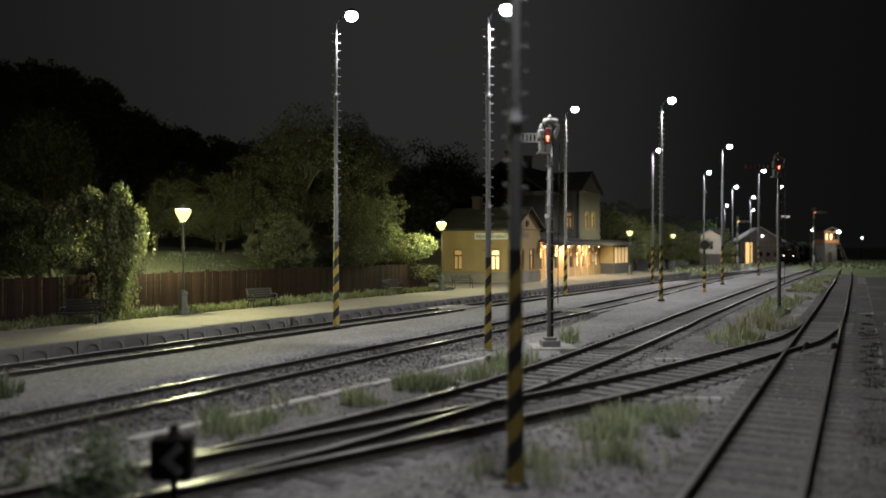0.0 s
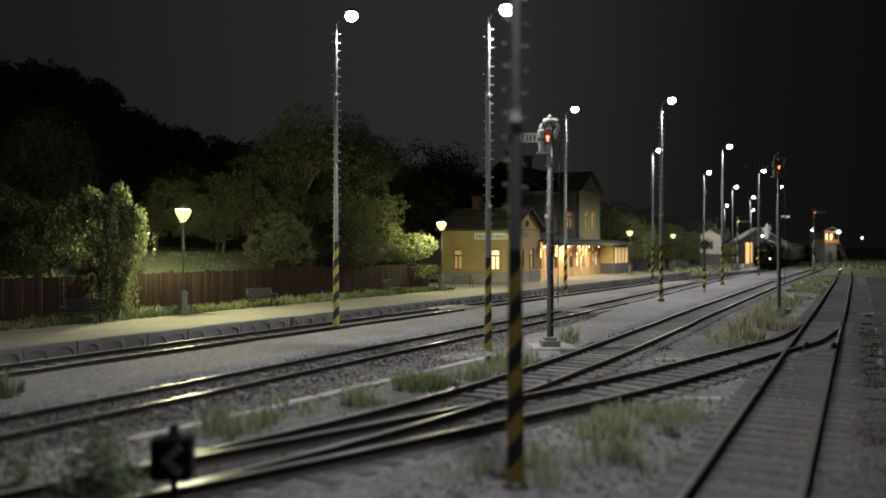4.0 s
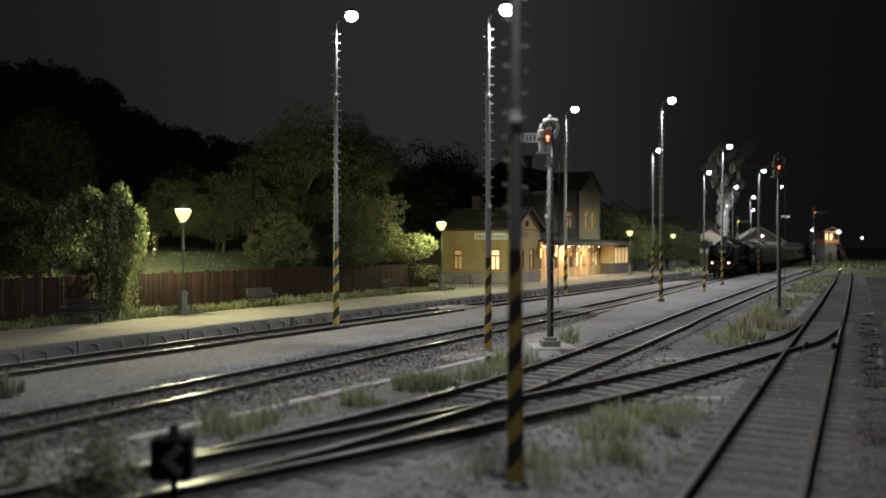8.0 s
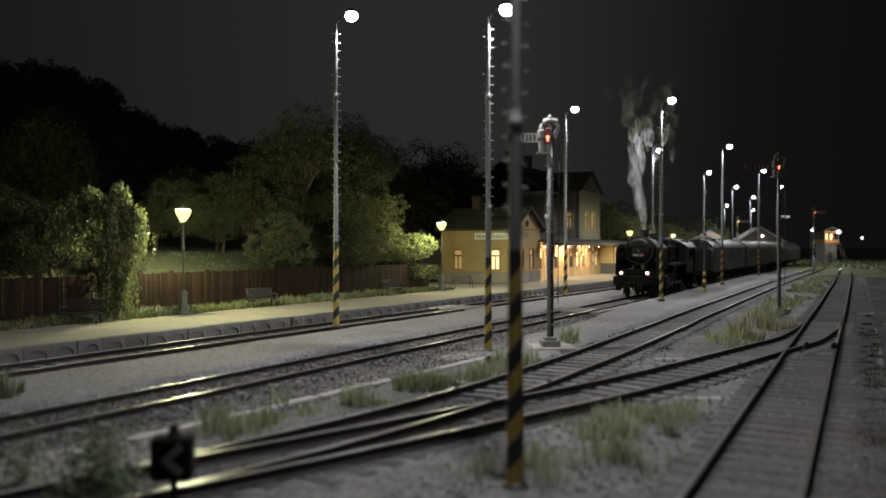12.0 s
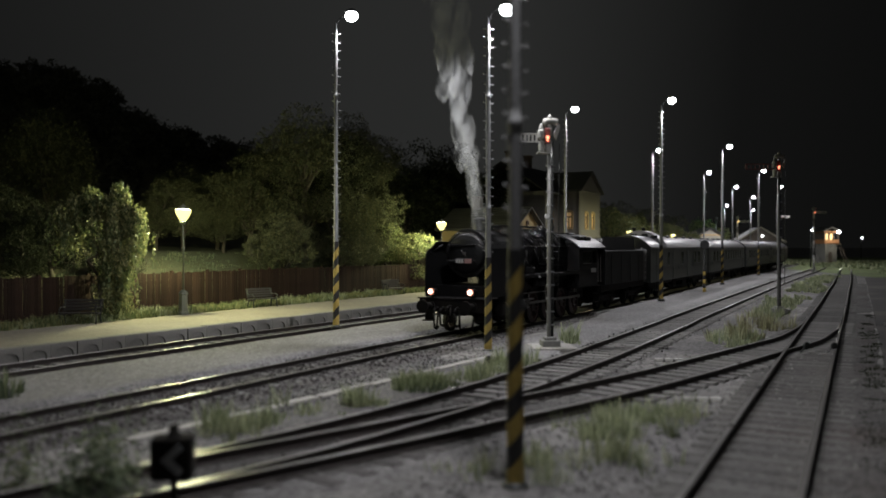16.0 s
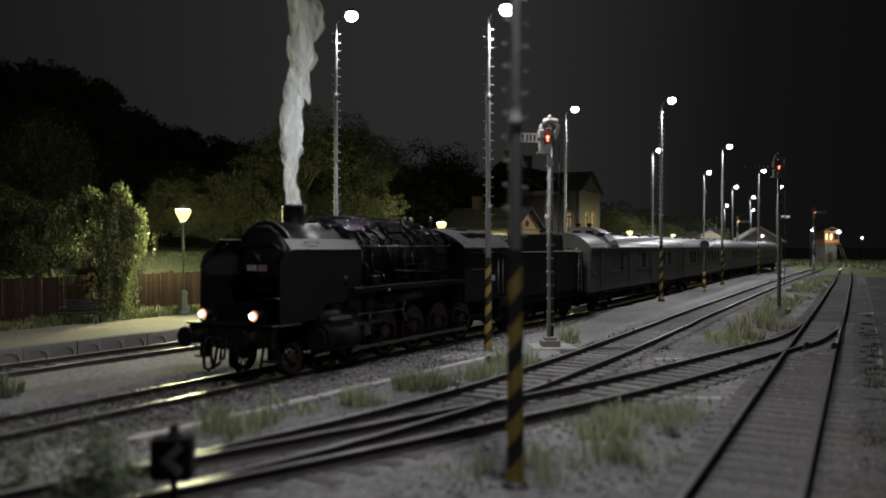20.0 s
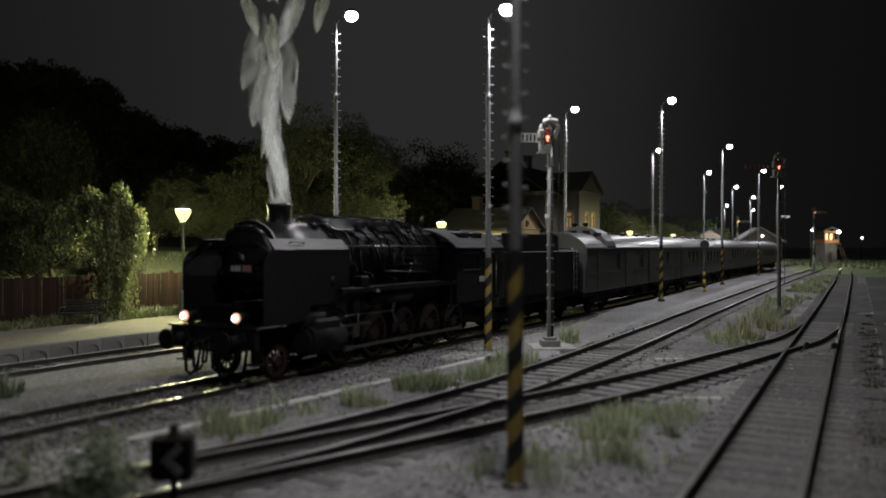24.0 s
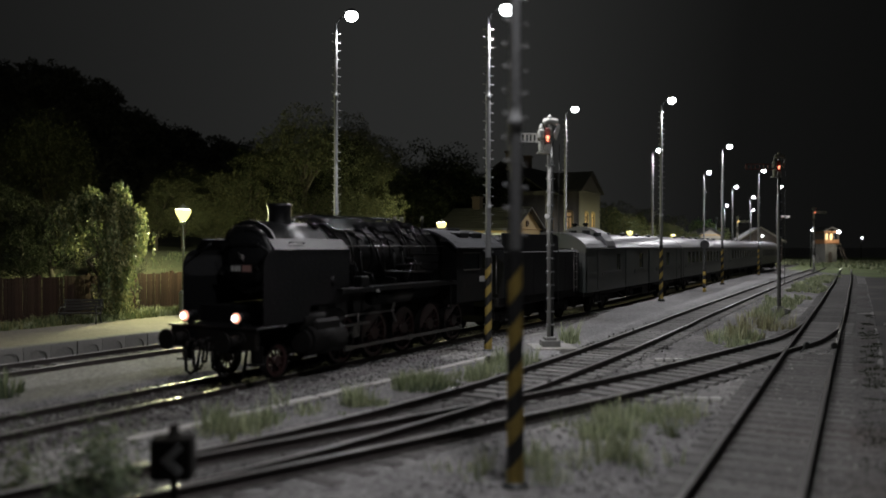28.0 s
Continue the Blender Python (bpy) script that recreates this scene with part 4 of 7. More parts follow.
def semaphore(x, y, turn, height, to_left, label, light=None, slab=True, banded=False, arm_tilt=0, reach=1.3):
    s = thing("semaphore_signal", at(x, y, 0.22, turn), label, "railway signal", "semaphore signals")
    light = light or RED_LIGHT
    if slab:
        part("base_slab", Shape().box(-0.66, -0.75, -0.14, 0.8, 0.75, 0.0, 0.02), GRAVEL_SLAB, s)
    part("foot", Shape().box(-0.3, -0.3, -0.1 if not slab else -0.01, 0.3, 0.3, 0.2, 0.02).box(-0.2, -0.2, 0.2, 0.2, 0.2, 0.3, 0.02), SIGMAST, s)
    if banded:
        n = 8
        for k in range(n):
            part("mast_band", Shape().tube((0, 0, 0.2 + (height - 0.6) * k / n), (0, 0, 0.2 + (height - 0.6) * (k + 1) / n), 0.13 - 0.004 * k, 0.13 - 0.004 * (k + 1), 12), SIGGREY_PALE if k % 2 else SIGMAST, s)
    else:
        part("mast", Shape().tube((-0.035, 0, 0.2), (-0.035, 0, height - 0.9), 0.07, 0.055, 10), SIGMAST, s)
        part("rear_mast", Shape().tube((0.085, 0.08, 0.2), (0.085, 0.08, height - 0.5), 0.055, 0.045, 8), IRON, s)
        z = 0.7
        while z < height - 1.2:
            part("rung", Shape().tube((-0.13, -0.05, z), (0.15, 0.02, z), 0.03, 0.03, 6), POLE, s)
            z += 0.44
    d = -1 if to_left else 1
    top = height - 0.65
    m = pose(0, -0.16, top + 0.18, 0, arm_tilt, 0)
    a0, a1 = (0.4, reach) if to_left else (0.1, 1.75)
    paint = SIGGREY_PALE if reach < 1.5 else SIGRED
    fr = Shape().box(d * a0, -0.02, -0.15, d * a1, 0.02, -0.105, 0, m).box(d * a0, -0.02, 0.105, d * a1, 0.02, 0.15, 0, m).box(d * (a1 - 0.05), -0.02, -0.15, d * a1, 0.02, 0.15, 0, m)
    arm = part("signal_arm", fr, paint, s, "slotted signal arm with a raised edge")
    for k in range(7):
        c = a0 + 0.05 + (a1 - a0 - 0.14) * k / 6
        part("slat", Shape().box(d * c, -0.015, -0.105, d * (c + (0.06 if reach < 1.5 else 0.02)), 0.015, 0.105, 0, m), paint, arm)
    if to_left:
        housing = part("lamp_box", Shape().box(-0.43, -0.26, top + 0.14, -0.225, 0.0, top + 0.46, 0.05).lathe([(0.09, top + 0.46), (0.06, top + 0.52), (0.055, top + 0.6), (0.02, top + 0.66)], 8, Matrix.Translation((-0.32, -0.13, 0))), SIGGREY, s, "grey enamel lamp housing")
        part("lower_box", Shape().box(-0.40, -0.24, top - 0.28, -0.225, -0.02, top + 0.1, 0.05), SIGGREY, housing)
        part("gear_box", Shape().box(-0.19, -0.24, top - 0.28, 0.0, 0.02, top - 0.03, 0.03), SIGGREY, housing)
        part("shelf", Shape().box(-0.44, -0.27, top - 0.33, 0.02, 0.06, top - 0.28, 0.01), SIGGREY, housing)
    part("spectacle", Shape().box(-0.2, -0.17, top + 0.0, -0.02, -0.14, top + 0.5, 0.015) if to_left else Shape().box(-0.1, -0.17, top + 0.05, 0.2, -0.14, top + 0.35, 0.015), SIGRED, s)
    lx = -0.11 if to_left else 0.05
    part("red_lens" if light is RED_LIGHT else "yellow_lens", Shape().lathe([(0.055, 0), (0.055, 0.04), (0.04, 0.07), (0.01, 0.08)], 12, pose(lx, -0.175, top + 0.19, 90)).lathe([(0.04, 0), (0.035, 0.03), (0.01, 0.04)], 10, pose(lx, -0.175, top + 0.1, 90)), light, s, "glowing signal lens")
    cap = Shape().lathe([(0.08, top + 0.3), (0.08, top + 0.62)], 10).lathe([(0.05, top + 0.8), (0.1, top + 0.88), (0.05, top + 0.94), (0.015, top + 0.98)], 8)
    cap.box(-0.16, -0.12, top + 0.66, 0.2, 0.1, top + 0.84, 0.05)
    for a in (-0.15, 0.19):
        cap.ball((a, -0.01, top + 0.72), 0.11, 0.11, 0.13, 8, 6)
    part("finial", cap, SIGGREY, s)
    if to_left:
        cw = Shape().box(0.1, -0.14, top + 0.28, 0.2, -0.08, top + 0.42, 0.02)
        cw.prism([(0.1, top + 0.25), (0.19, top + 0.12), (0.3, top + 0.5), (0.3, top + 0.62), (0.22, top + 0.64)], -0.15, -0.09, "y")
        part("counterweight", cw, SIGGREY, s)
    if slab:
        part("marker_plate", Shape().lathe([(0.08, 0), (0.08, 0.03)], 14, pose(-0.12, -0.09, height * 0.585, 90)), SIGNWHITE, s, "small white round plate")
    part("wire", Shape().tube((0.3, -0.05, top), (0.26, -0.05, 1.4), 0.012, 0.012, 4), IRON, s)
    return s


semaphore(3.55, 27.2, 4, 7.35, True, "grey semaphore signal with slotted arm and red light on slab")
semaphore(16.9, 41.2, 6, 7.75, True, "dark semaphore signal with horizontal arm and dim red light", slab=False, reach=1.85)
semaphore(42.4, 118, 10, 7.4, False, "pale grey banded semaphore signal with yellow light", YELLOW_LIGHT, False, True)
semaphore(52.0, 127, 10, 8.4, False, "pale grey banded semaphore signal with red light", None, False, True)
semaphore(50.0, 110.5, 10, 8.4, False, "tall pale grey banded semaphore with red light", None, False, True)


def shunt_signal(x, y):
    s = thing("disc_signal", at(x, y, 0.2), "black disc signal on a yellow-black striped post", "railway signal")
    for k in range(6):
        part("stripe", Shape().tube((0, 0, 0.3 * k), (0, 0, 0.3 * k + 0.3), 0.12, 0.12, 10), BLACK if k % 2 else YELLOW, s)
    part("post", Shape().tube((0, 0, 0), (0, 0, 3.3), 0.09, 0.08, 10), IRON, s)
    part("disc", Shape().lathe([(0.33, -0.04), (0.34, 0), (0.33, 0.04)], 20, pose(0, -0.1, 3.45, 90)), BLACK, s)
    part("housing", Shape().box(-0.2, -0.06, 3.15, 0.2, 0.22, 3.75, 0.05), BLACK, s)


shunt_signal(19.2, 60.2)

# ---- far buildings ----
WEATHERED = mat("weathered_boards", (0.075, 0.06, 0.05), 0.9, var=0.3, scale=1.0, fine=14, bump=0.4, rand=0.2)
PALEWALL = mat("pale_render", (0.3, 0.28, 0.23), 0.9, var=0.2, scale=0.5, fine=10, bump=0.3, tint=(0.2, 0.18, 0.14), stain=0.1)
DOOR_GLOW = glow("lit_doorway", (1.0, 0.60, 0.22), 0.8)


def goods_shed():
    g = thing("goods_shed", at(60.3, 167, 0.1, -14), "dark boarded goods shed with a warm lit doorway", "shed")
    part("wall", Shape().box(0, 0, 0, 1.3, 0.3, 4.6).box(2.6, 0, 0, 8.2, 0.3, 4.6).box(1.3, 0, 4.3, 2.6, 0.3, 4.6).box(0, 0.3, 0, 0.3, 14, 4.6).box(7.9, 0.3, 0, 8.2, 14, 4.6).box(0, 13.7, 0, 8.2, 14, 4.6), WEATHERED, g)
    part("door", Shape().box(1.3, 0.12, 0, 2.6, 0.2, 4.3, 0.01), DOOR_GLOW, g, "brightly lit warm doorway")
    part("gable", Shape().prism([(0, 4.6), (8.2, 4.6), (4.1, 7.2)], 0, 0.3, "y"), WEATHERED, g)
    roof = part("roof", Shape().prism([(-0.6, 4.3), (4.1, 7.25), (8.8, 4.3), (8.8, 4.5), (4.1, 7.45), (-0.6, 4.5)], -0.6, 14.6, "y"), SLATE, g)
    for a, b in ((-0.7, 4.1), (8.9, 4.1)):
        part("barge_board", Shape().prism([(a, 4.2), (b, 7.22), (b, 7.5), (a, 4.48)], -0.68, -0.6, "y"), PALEWALL, roof, "pale painted roof edge board")
    for k in range(17):
        part("board", Shape().box(2.65 + 0.325 * k, -0.03, 0, 2.65 + 0.325 * k + 0.3, 0, 4.6), WEATHERED, g)
    for x in (4.2, 5.6, 7.0):
        part("window", Shape().box(x - 0.3, -0.05, 1.5, x + 0.3, -0.03, 2.3), GLASS, g)
    lamp = part("wall_lamp", Shape().path([(4.4, 0, 5.6), (4.4, -0.5, 5.65)], 0.04), IRON, g)
    part("bulb", Shape().ball((4.4, -0.55, 5.55), 0.2, 0.2, 0.15), WHITE_GLOW, lamp)


goods_shed()


def pale_house():
    h = thing("pale_house", at(43.0, 137, 0.1, 4), "small pale rendered house under dark roof", "house")
    part("wall", Shape().box(0, 0, 0, 3.6, 5, 5.4), PALEWALL, h)
    part("plinth", Shape().box(-0.05, -0.05, 0, 3.65, 0, 2.2), WEATHERED, h, "dark boarded lower wall")
    part("roof", Shape().prism([(-0.4, 5.2), (1.8, 6.4), (4.0, 5.2), (4.0, 5.4), (1.8, 6.62), (-0.4, 5.4)], -0.4, 5.4, "y"), SLATE, h)
    part("gable", Shape().prism([(0, 5.4), (3.6, 5.4), (1.8, 6.4)], 0, 0.3, "y"), PALEWALL, h)
    part("eaves_board", Shape().box(-0.1, -0.08, 5.25, 3.7, 0, 5.5, 0.02), TRIM, h, "ochre eaves board")
    w = part("window", Shape().box(1.4, -0.05, 3.0, 2.2, 0.02, 4.3), FRAMEWOOD, h)
    part("pane", Shape().box(1.48, -0.07, 3.08, 2.12, -0.05, 4.22), GLASS, w)


pale_house()


def added_green_lamp(x, y):
    """Added green signal, its source unseen, that shines on the tree behind it."""
    g = thing("colour_light_signal", at(x, y, 0.1, 180), "added slim grey post with a green lamp for the tree's glow", "railway signal")
    part("post", Shape().lathe([(0.09, 0), (0.06, 8.0)], 8), POLE, g)
    part("lamp_box", Shape().box(-0.16, -0.12, 7.7, 0.16, 0.14, 8.5, 0.04), IRON, g)
    part("lens", Shape().lathe([(0.09, 0), (0.08, 0.04), (0.02, 0.06)], 10, pose(0, -0.12, 8.2, 90)), GREEN_LIGHT, g, "glowing green lens")


GREEN_LIGHT = glow("added_green_light", (0.12, 1.0, 0.4), 4)
added_green_lamp(47.0, 141)
point_light("green_signal_glow", 47.0, 141.6, 8.3, 0.006, (0.12, 1.0, 0.35), 0.1)


CABINWOOD = mat("orange_brown_boards", (0.26, 0.12, 0.05), 0.8, var=0.25, scale=1.2, fine=14, bump=0.3)


def signal_box():
    b = thing("signal_box", at(74.6, 160, 0.15, 10), "two-storey signal box with warm lit upper cabin windows", "signal box")
    part("base", Shape().box(0, 0, 0, 3.4, 4, 4.1, 0.03), CONCRETE, b)
    part("door", Shape().box(0.9, -0.06, 0, 2.0, 0, 2.4, 0.01), WEATHERED, b)
    part("cabin", Shape().box(-0.3, -0.3, 4.1, 3.8, 4.3, 4.9, 0.03).box(-0.3, -0.3, 6.3, 3.8, 4.3, 6.6, 0.03), CABINWOOD, b, "orange-brown boarded cabin wall")
    for x in (-0.3, 0.95, 2.25, 3.6):
        part("mullion", Shape().box(x, -0.3, 4.9, x + 0.2, -0.15, 6.3), WEATHERED, b)
    part("side_wall", Shape().box(-0.3, 0, 4.9, -0.1, 4.3, 6.3).box(3.6, 0, 4.9, 3.8, 4.3, 6.3).box(-0.1, 4.1, 4.9, 3.6, 4.3, 6.3), WEATHERED, b)
    for k, x in enumerate((-0.1, 1.15, 2.45)):
        part("window_pane", Shape().box(x, -0.22, 4.9, x + 0.8, -0.2, 6.1), FAINT_PANE if k < 2 else GLASS, b, "cabin window")
    part("roof", Shape().prism([(-0.8, 6.5), (1.75, 7.3), (4.3, 6.5), (4.3, 6.65), (1.75, 7.48), (-0.8, 6.65)], -0.8, 4.8, "y"), SLATE, b)
    part("stair", Shape().box(3.8, 0.5, 3.9, 4.9, 3.5, 4.1).path([(4.8, 0.6, 4.0), (4.8, -2.6, 0)], 0.08).path([(4.0, 0.6, 4.0), (4.0, -2.6, 0)], 0.08), WEATHERED, b)
    lp = part("wall_lamp", Shape().path([(3.2, -0.3, 6.5), (3.2, -0.9, 6.6)], 0.05), IRON, b)
    part("bulb", Shape().ball((3.2, -1.0, 6.4), 0.42, 0.3, 0.3), WHITE_GLOW, lp)
    b.scale = (0.76, 0.76, 0.97)


signal_box()
point_light("signal_box_light", 76.2, 157.6, 5.9, 0.07, (1.0, 0.93, 0.8), 0.2)


def far_lamp(x, y, z):
    f = thing("street_lamp", at(x, y, 0.1), "distant slim street lamp, lit white", "street lamp", "distant street lamps")
    part("post", Shape().lathe([(0.12, 0), (0.07, z)], 8), IRON, f)
    part("bulb", Shape().ball((0.2, 0, z), 0.2, 0.2, 0.14), WHITE_GLOW, f)


far_lamp(61.5, 137, 6.2)
far_lamp(122.5, 240, 6.0)
# ---- the train ----
RAIL_TOP = 0.28
# seconds and metres along the track (from y = 2) of the headlamps
TIMES = [(0, 167.72), (2, 148.84), (3.5, 133.88), (5.5, 115.76), (6.5, 106.66), (8, 93.59), (9, 83.92), (10, 74.14), (11, 64.86),
         (12, 56.65), (12.5, 52.96), (14.5, 40.24), (15, 37.41), (15.5, 34.66), (16, 32.03), (16.5, 29.61), (17, 27.43), (17.5, 25.58),
         (18, 24.04), (18.5, 22.82), (19, 21.84), (19.5, 21.09), (20, 20.55), (20.5, 20.17), (21, 19.98), (21.4, 19.96), (28, 19.96)]


def travel(t):
    """Metres along the track at t, eased between the times by a monotone cubic."""
    n = len(TIMES)
    d = [(TIMES[i + 1][1] - TIMES[i][1]) / (TIMES[i + 1][0] - TIMES[i][0]) for i in range(n - 1)]
    i = max(k for k in range(n - 1) if TIMES[k][0] <= t + 1e-9)
    def slope(k):
        if k == 0:
            return d[0]
        if k >= n - 1:
            return 0.0
        return 0.0 if d[k - 1] * d[k] <= 0 else 2 * d[k - 1] * d[k] / (d[k - 1] + d[k])
    (t0, a), (t1, b) = TIMES[i], TIMES[i + 1]
    h, u = t1 - t0, (t - t0) / (t1 - t0)
    return (a * (2 * u ** 3 - 3 * u ** 2 + 1) + b * (3 * u ** 2 - 2 * u ** 3) + slope(i) * h * (u ** 3 - 2 * u ** 2 + u) + slope(i + 1) * h * (u ** 3 - u ** 2))


def on_track(s):
    k = min(max(s / 0.5, 0), len(TRACK_2) - 2.001)
    i = int(k)
    return TRACK_2[i].lerp(TRACK_2[i + 1], k - i)


def vehicle_pose(t, lead, rear):
    """Pose of a vehicle whose leading and trailing bogies run lead and rear metres behind the headlamps; its x points forwards."""
    s = travel(t)
    a, b = on_track(s + lead), on_track(s + rear)
    mid = (a + b) / 2
    return pose(mid.x, mid.y, RAIL_TOP, 0, 0, math.degrees(math.atan2(a.y - b.y, a.x - b.x)))


VEHICLES = []
WHEELS = []  # (part, radius, place in its thing's space)
RODS = []    # (part, crank radius, place in its thing's space, wheel radius)


def arc(cy, cz, r, a0, a1, n):
    return [(cy + r * math.cos(math.radians(a0 + (a1 - a0) * k / n)), cz + r * math.sin(math.radians(a0 + (a1 - a0) * k / n))) for k in range(n + 1)]


def along(prof_n, x0, x1, cy, cz, r0, r1=None, n=24):
    """A round drum lying along x."""
    return Shape().tube((x0, cy, cz), (x1, cy, cz), r0, r1, n)


def spoked_wheel(r, weight=True):
    """Wheel in the x-z plane, outer face at +y."""
    s = Shape()
    n = 24
    v = []
    for rr, y in ((r - 0.02, -0.07), (r - 0.02, 0.05), (r - 0.13, 0.05), (r - 0.13, -0.07)):
        v += [(rr * math.cos(2 * math.pi * i / n), y, rr * math.sin(2 * math.pi * i / n)) for i in range(n)]
    s.add(v, [(k * n + i, k * n + (i + 1) % n, ((k + 1) % 4) * n + (i + 1) % n, ((k + 1) % 4) * n + i) for k in range(4) for i in range(n)])
    s.tube((0, -0.1, 0), (0, 0.1, 0), 0.16 * r / 0.7 + 0.03, n=12)
    if weight:
        s.prism([((r - 0.12) * math.cos(a), (r - 0.12) * math.sin(a)) for a in [math.radians(d) for d in range(205, 336, 13)]] + [(0.25, -0.28), (-0.25, -0.28)], -0.05, 0.06, "y")
    return s


def spokes(wheel, me, count):
    for k in range(count):
        part("spoke", me, RED, wheel, "", pose(0, 0, 0, 0, 360 * k / count, 0))


def tyre(r):
    s, n, v = Shape(), 28, []
    for rr, y in ((r, 0.07), (r, -0.05), (r + 0.03, -0.06), (r + 0.03, -0.09), (r - 0.03, -0.09), (r - 0.03, 0.07)):
        v += [(rr * math.cos(2 * math.pi * i / n), y, rr * math.sin(2 * math.pi * i / n)) for i in range(n)]
    return s.add(v, [(k * n + i, k * n + (i + 1) % n, ((k + 1) % 6) * n + (i + 1) % n, ((k + 1) % 6) * n + i) for k in range(6) for i in range(n)], True)


def disc_wheel(r):
    return Shape().lathe([(r + 0.03, -0.09), (r + 0.03, -0.05), (r, -0.04), (r, 0.06), (r - 0.06, 0.06), (r - 0.09, 0.02), (0.16, 0.03), (0.13, 0.09), (0.05, 0.1)], 20, pose(0, 0, 0, -90), smooth=False)


def buffers(ob, x, sign, z=1.05):
    for y in (-0.875, 0.875):
        b = part("buffer", Shape().tube((x, y, z), (x + sign * 0.36, y, z), 0.14, 0.12, 12).tube((x, y, z), (x + sign * 0.05, y, z), 0.2, 0.2, 12), UNDER, ob)
        part("buffer_head", Shape().tube((x + sign * 0.36, y, z), (x + sign * 0.55, y, z), 0.07, 0.07, 10).tube((x + sign * 0.55, y, z), (x + sign * 0.6, y, z), 0.25, 0.24, 18), UNDER, b)


def hose(ob, x, y, sign, drop=0.75):
    pts = [(x, y, 1.0), (x + sign * 0.2, y, 0.98), (x + sign * 0.3, y, 0.8), (x + sign * 0.28, y + 0.02, 1.0 - drop), (x + sign * 0.16, y + 0.05, 0.92 - drop), (x + sign * 0.06, y + 0.08, 1.02 - drop)]
    part("air_hose", Shape().path(pts, 0.04, 7), UNDER, ob)




def locomotive():
    lead, rear = 4.0, 10.6
    ob = thing("steam_locomotive", vehicle_pose(28, lead, rear), "black steam locomotive with tall smoke deflectors and lit headlamps", "locomotive")
    X = lambda s: 7.3 - s
    VEHICLES.append((ob, lead, rear))
    sh = lambda: Shape()
    # Inner and low boxes are added to the frame so no light shows beneath.
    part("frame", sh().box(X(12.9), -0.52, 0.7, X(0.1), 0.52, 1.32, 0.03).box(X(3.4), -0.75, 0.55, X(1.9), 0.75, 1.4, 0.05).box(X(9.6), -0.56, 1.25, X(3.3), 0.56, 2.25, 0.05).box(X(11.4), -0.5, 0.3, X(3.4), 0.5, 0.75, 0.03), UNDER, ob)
    beam = part("buffer_beam", sh().box(X(0.12), -1.36, 0.82, X(-0.05), 1.36, 1.3, 0.03), LOCO_DULL, ob)
    buffers(ob, X(-0.05), 1)
    part("coupling_hook", sh().path([(X(-0.05), 0, 1.05), (X(-0.3), 0, 1.05), (X(-0.4), 0, 0.93), (X(-0.32), 0, 0.86)], 0.05).path([(X(-0.2), 0.07, 1.0), (X(-0.3), 0.08, 0.55), (X(-0.26), -0.08, 0.5), (X(-0.2), -0.07, 1.0)], 0.035), UNDER, ob)
    for y in (-0.55, -0.3, 0.3, 0.5):
        hose(ob, X(-0.05), y, 1, 0.72 if abs(y) > 0.4 else 0.6)
    part("front_deck", sh().box(X(1.0), -1.42, 1.3, X(-0.07), 1.42, 1.345, 0.01).box(X(3.0), -1.26, 1.72, X(0.9), 1.26, 1.76, 0.01).prism([(X(0.9), 1.34), (X(0.9), 1.76), (X(0.86), 1.76), (X(0.86), 1.34)], -1.3, 1.3, "y"), LOCO_DULL, ob)
    for y in (-0.82, 0.82):
        lamp = part("headlamp", sh().tube((X(0.25), y, 1.57), (X(-0.1), y, 1.57), 0.12, 0.13, 16).box(X(0.22), y - 0.06, 1.34, X(0.05), y + 0.06, 1.45), LOCO, ob)
        part("lens", sh().lathe([(0.118, 0), (0.1, 0.04), (0.06, 0.065), (0.01, 0.075)], 16, pose(X(-0.1), y, 1.57, 0, 90)), LENS, lamp, "glowing warm lamp lens")
        part("bulb", sh().lathe([(0.07, 0.052), (0.06, 0.08), (0.035, 0.095), (0.01, 0.1)], 14, pose(X(-0.1), y, 1.57, 0, 90)), BULB, lamp)
        part("step", sh().box(X(0.35), y * 1.35 - 0.2, 0.45, X(0.1), y * 1.35 + 0.2, 0.49).box(X(0.3), y * 1.35 - 0.18, 0.45, X(0.27), y * 1.35 + 0.18, 0.9), UNDER, ob)
    # smokebox and boiler
    sb = part("smokebox", along(0, X(3.45), X(1.3), 0, 2.98, 0.9).tube((X(1.3), 0, 2.98), (X(1.24), 0, 2.98), 0.94, 0.92, 24), LOCO, ob)
    part("smokebox_door", sh().lathe([(0.8, 0), (0.79, 0.05), (0.68, 0.13), (0.4, 0.2), (0.1, 0.23)], 24, pose(X(1.26), 0, 2.98, 0, 90)), LOCO, sb)
    part("door_handle", sh().tube((X(1.04), 0, 2.98), (X(0.95), 0, 2.98), 0.05, 0.05, 8).path([(X(0.96), -0.1, 3.1), (X(0.96), 0.1, 2.86)], 0.014), STEEL, sb)
    for z in (3.28, 2.68):
        part("door_hinge", sh().box(X(1.14), -0.75, z - 0.04, X(1.02), 0.45, z + 0.04, 0.01), LOCO_DULL, sb)
    plate = part("number_plate", sh().box(X(1.0), -0.36, 2.58, X(0.96), 0.36, 2.8, 0.01), LOCO, sb)
    for k in range(3):
        part("plate_bar", sh().box(X(0.955), -0.32 + 0.11 * k, 2.62, X(0.945), -0.24 + 0.11 * k, 2.76), PLATE_WHITE, plate)
    part("plate_panel", sh().box(X(0.955), 0.04, 2.61, X(0.947), 0.33, 2.77), PLATE_RED, plate)
    part("handrail", sh().path([(X(1.1), -0.6, 3.55), (X(1.05), -0.3, 3.75), (X(1.05), 0.3, 3.75), (X(1.1), 0.6, 3.55)], 0.02), STEEL, sb)
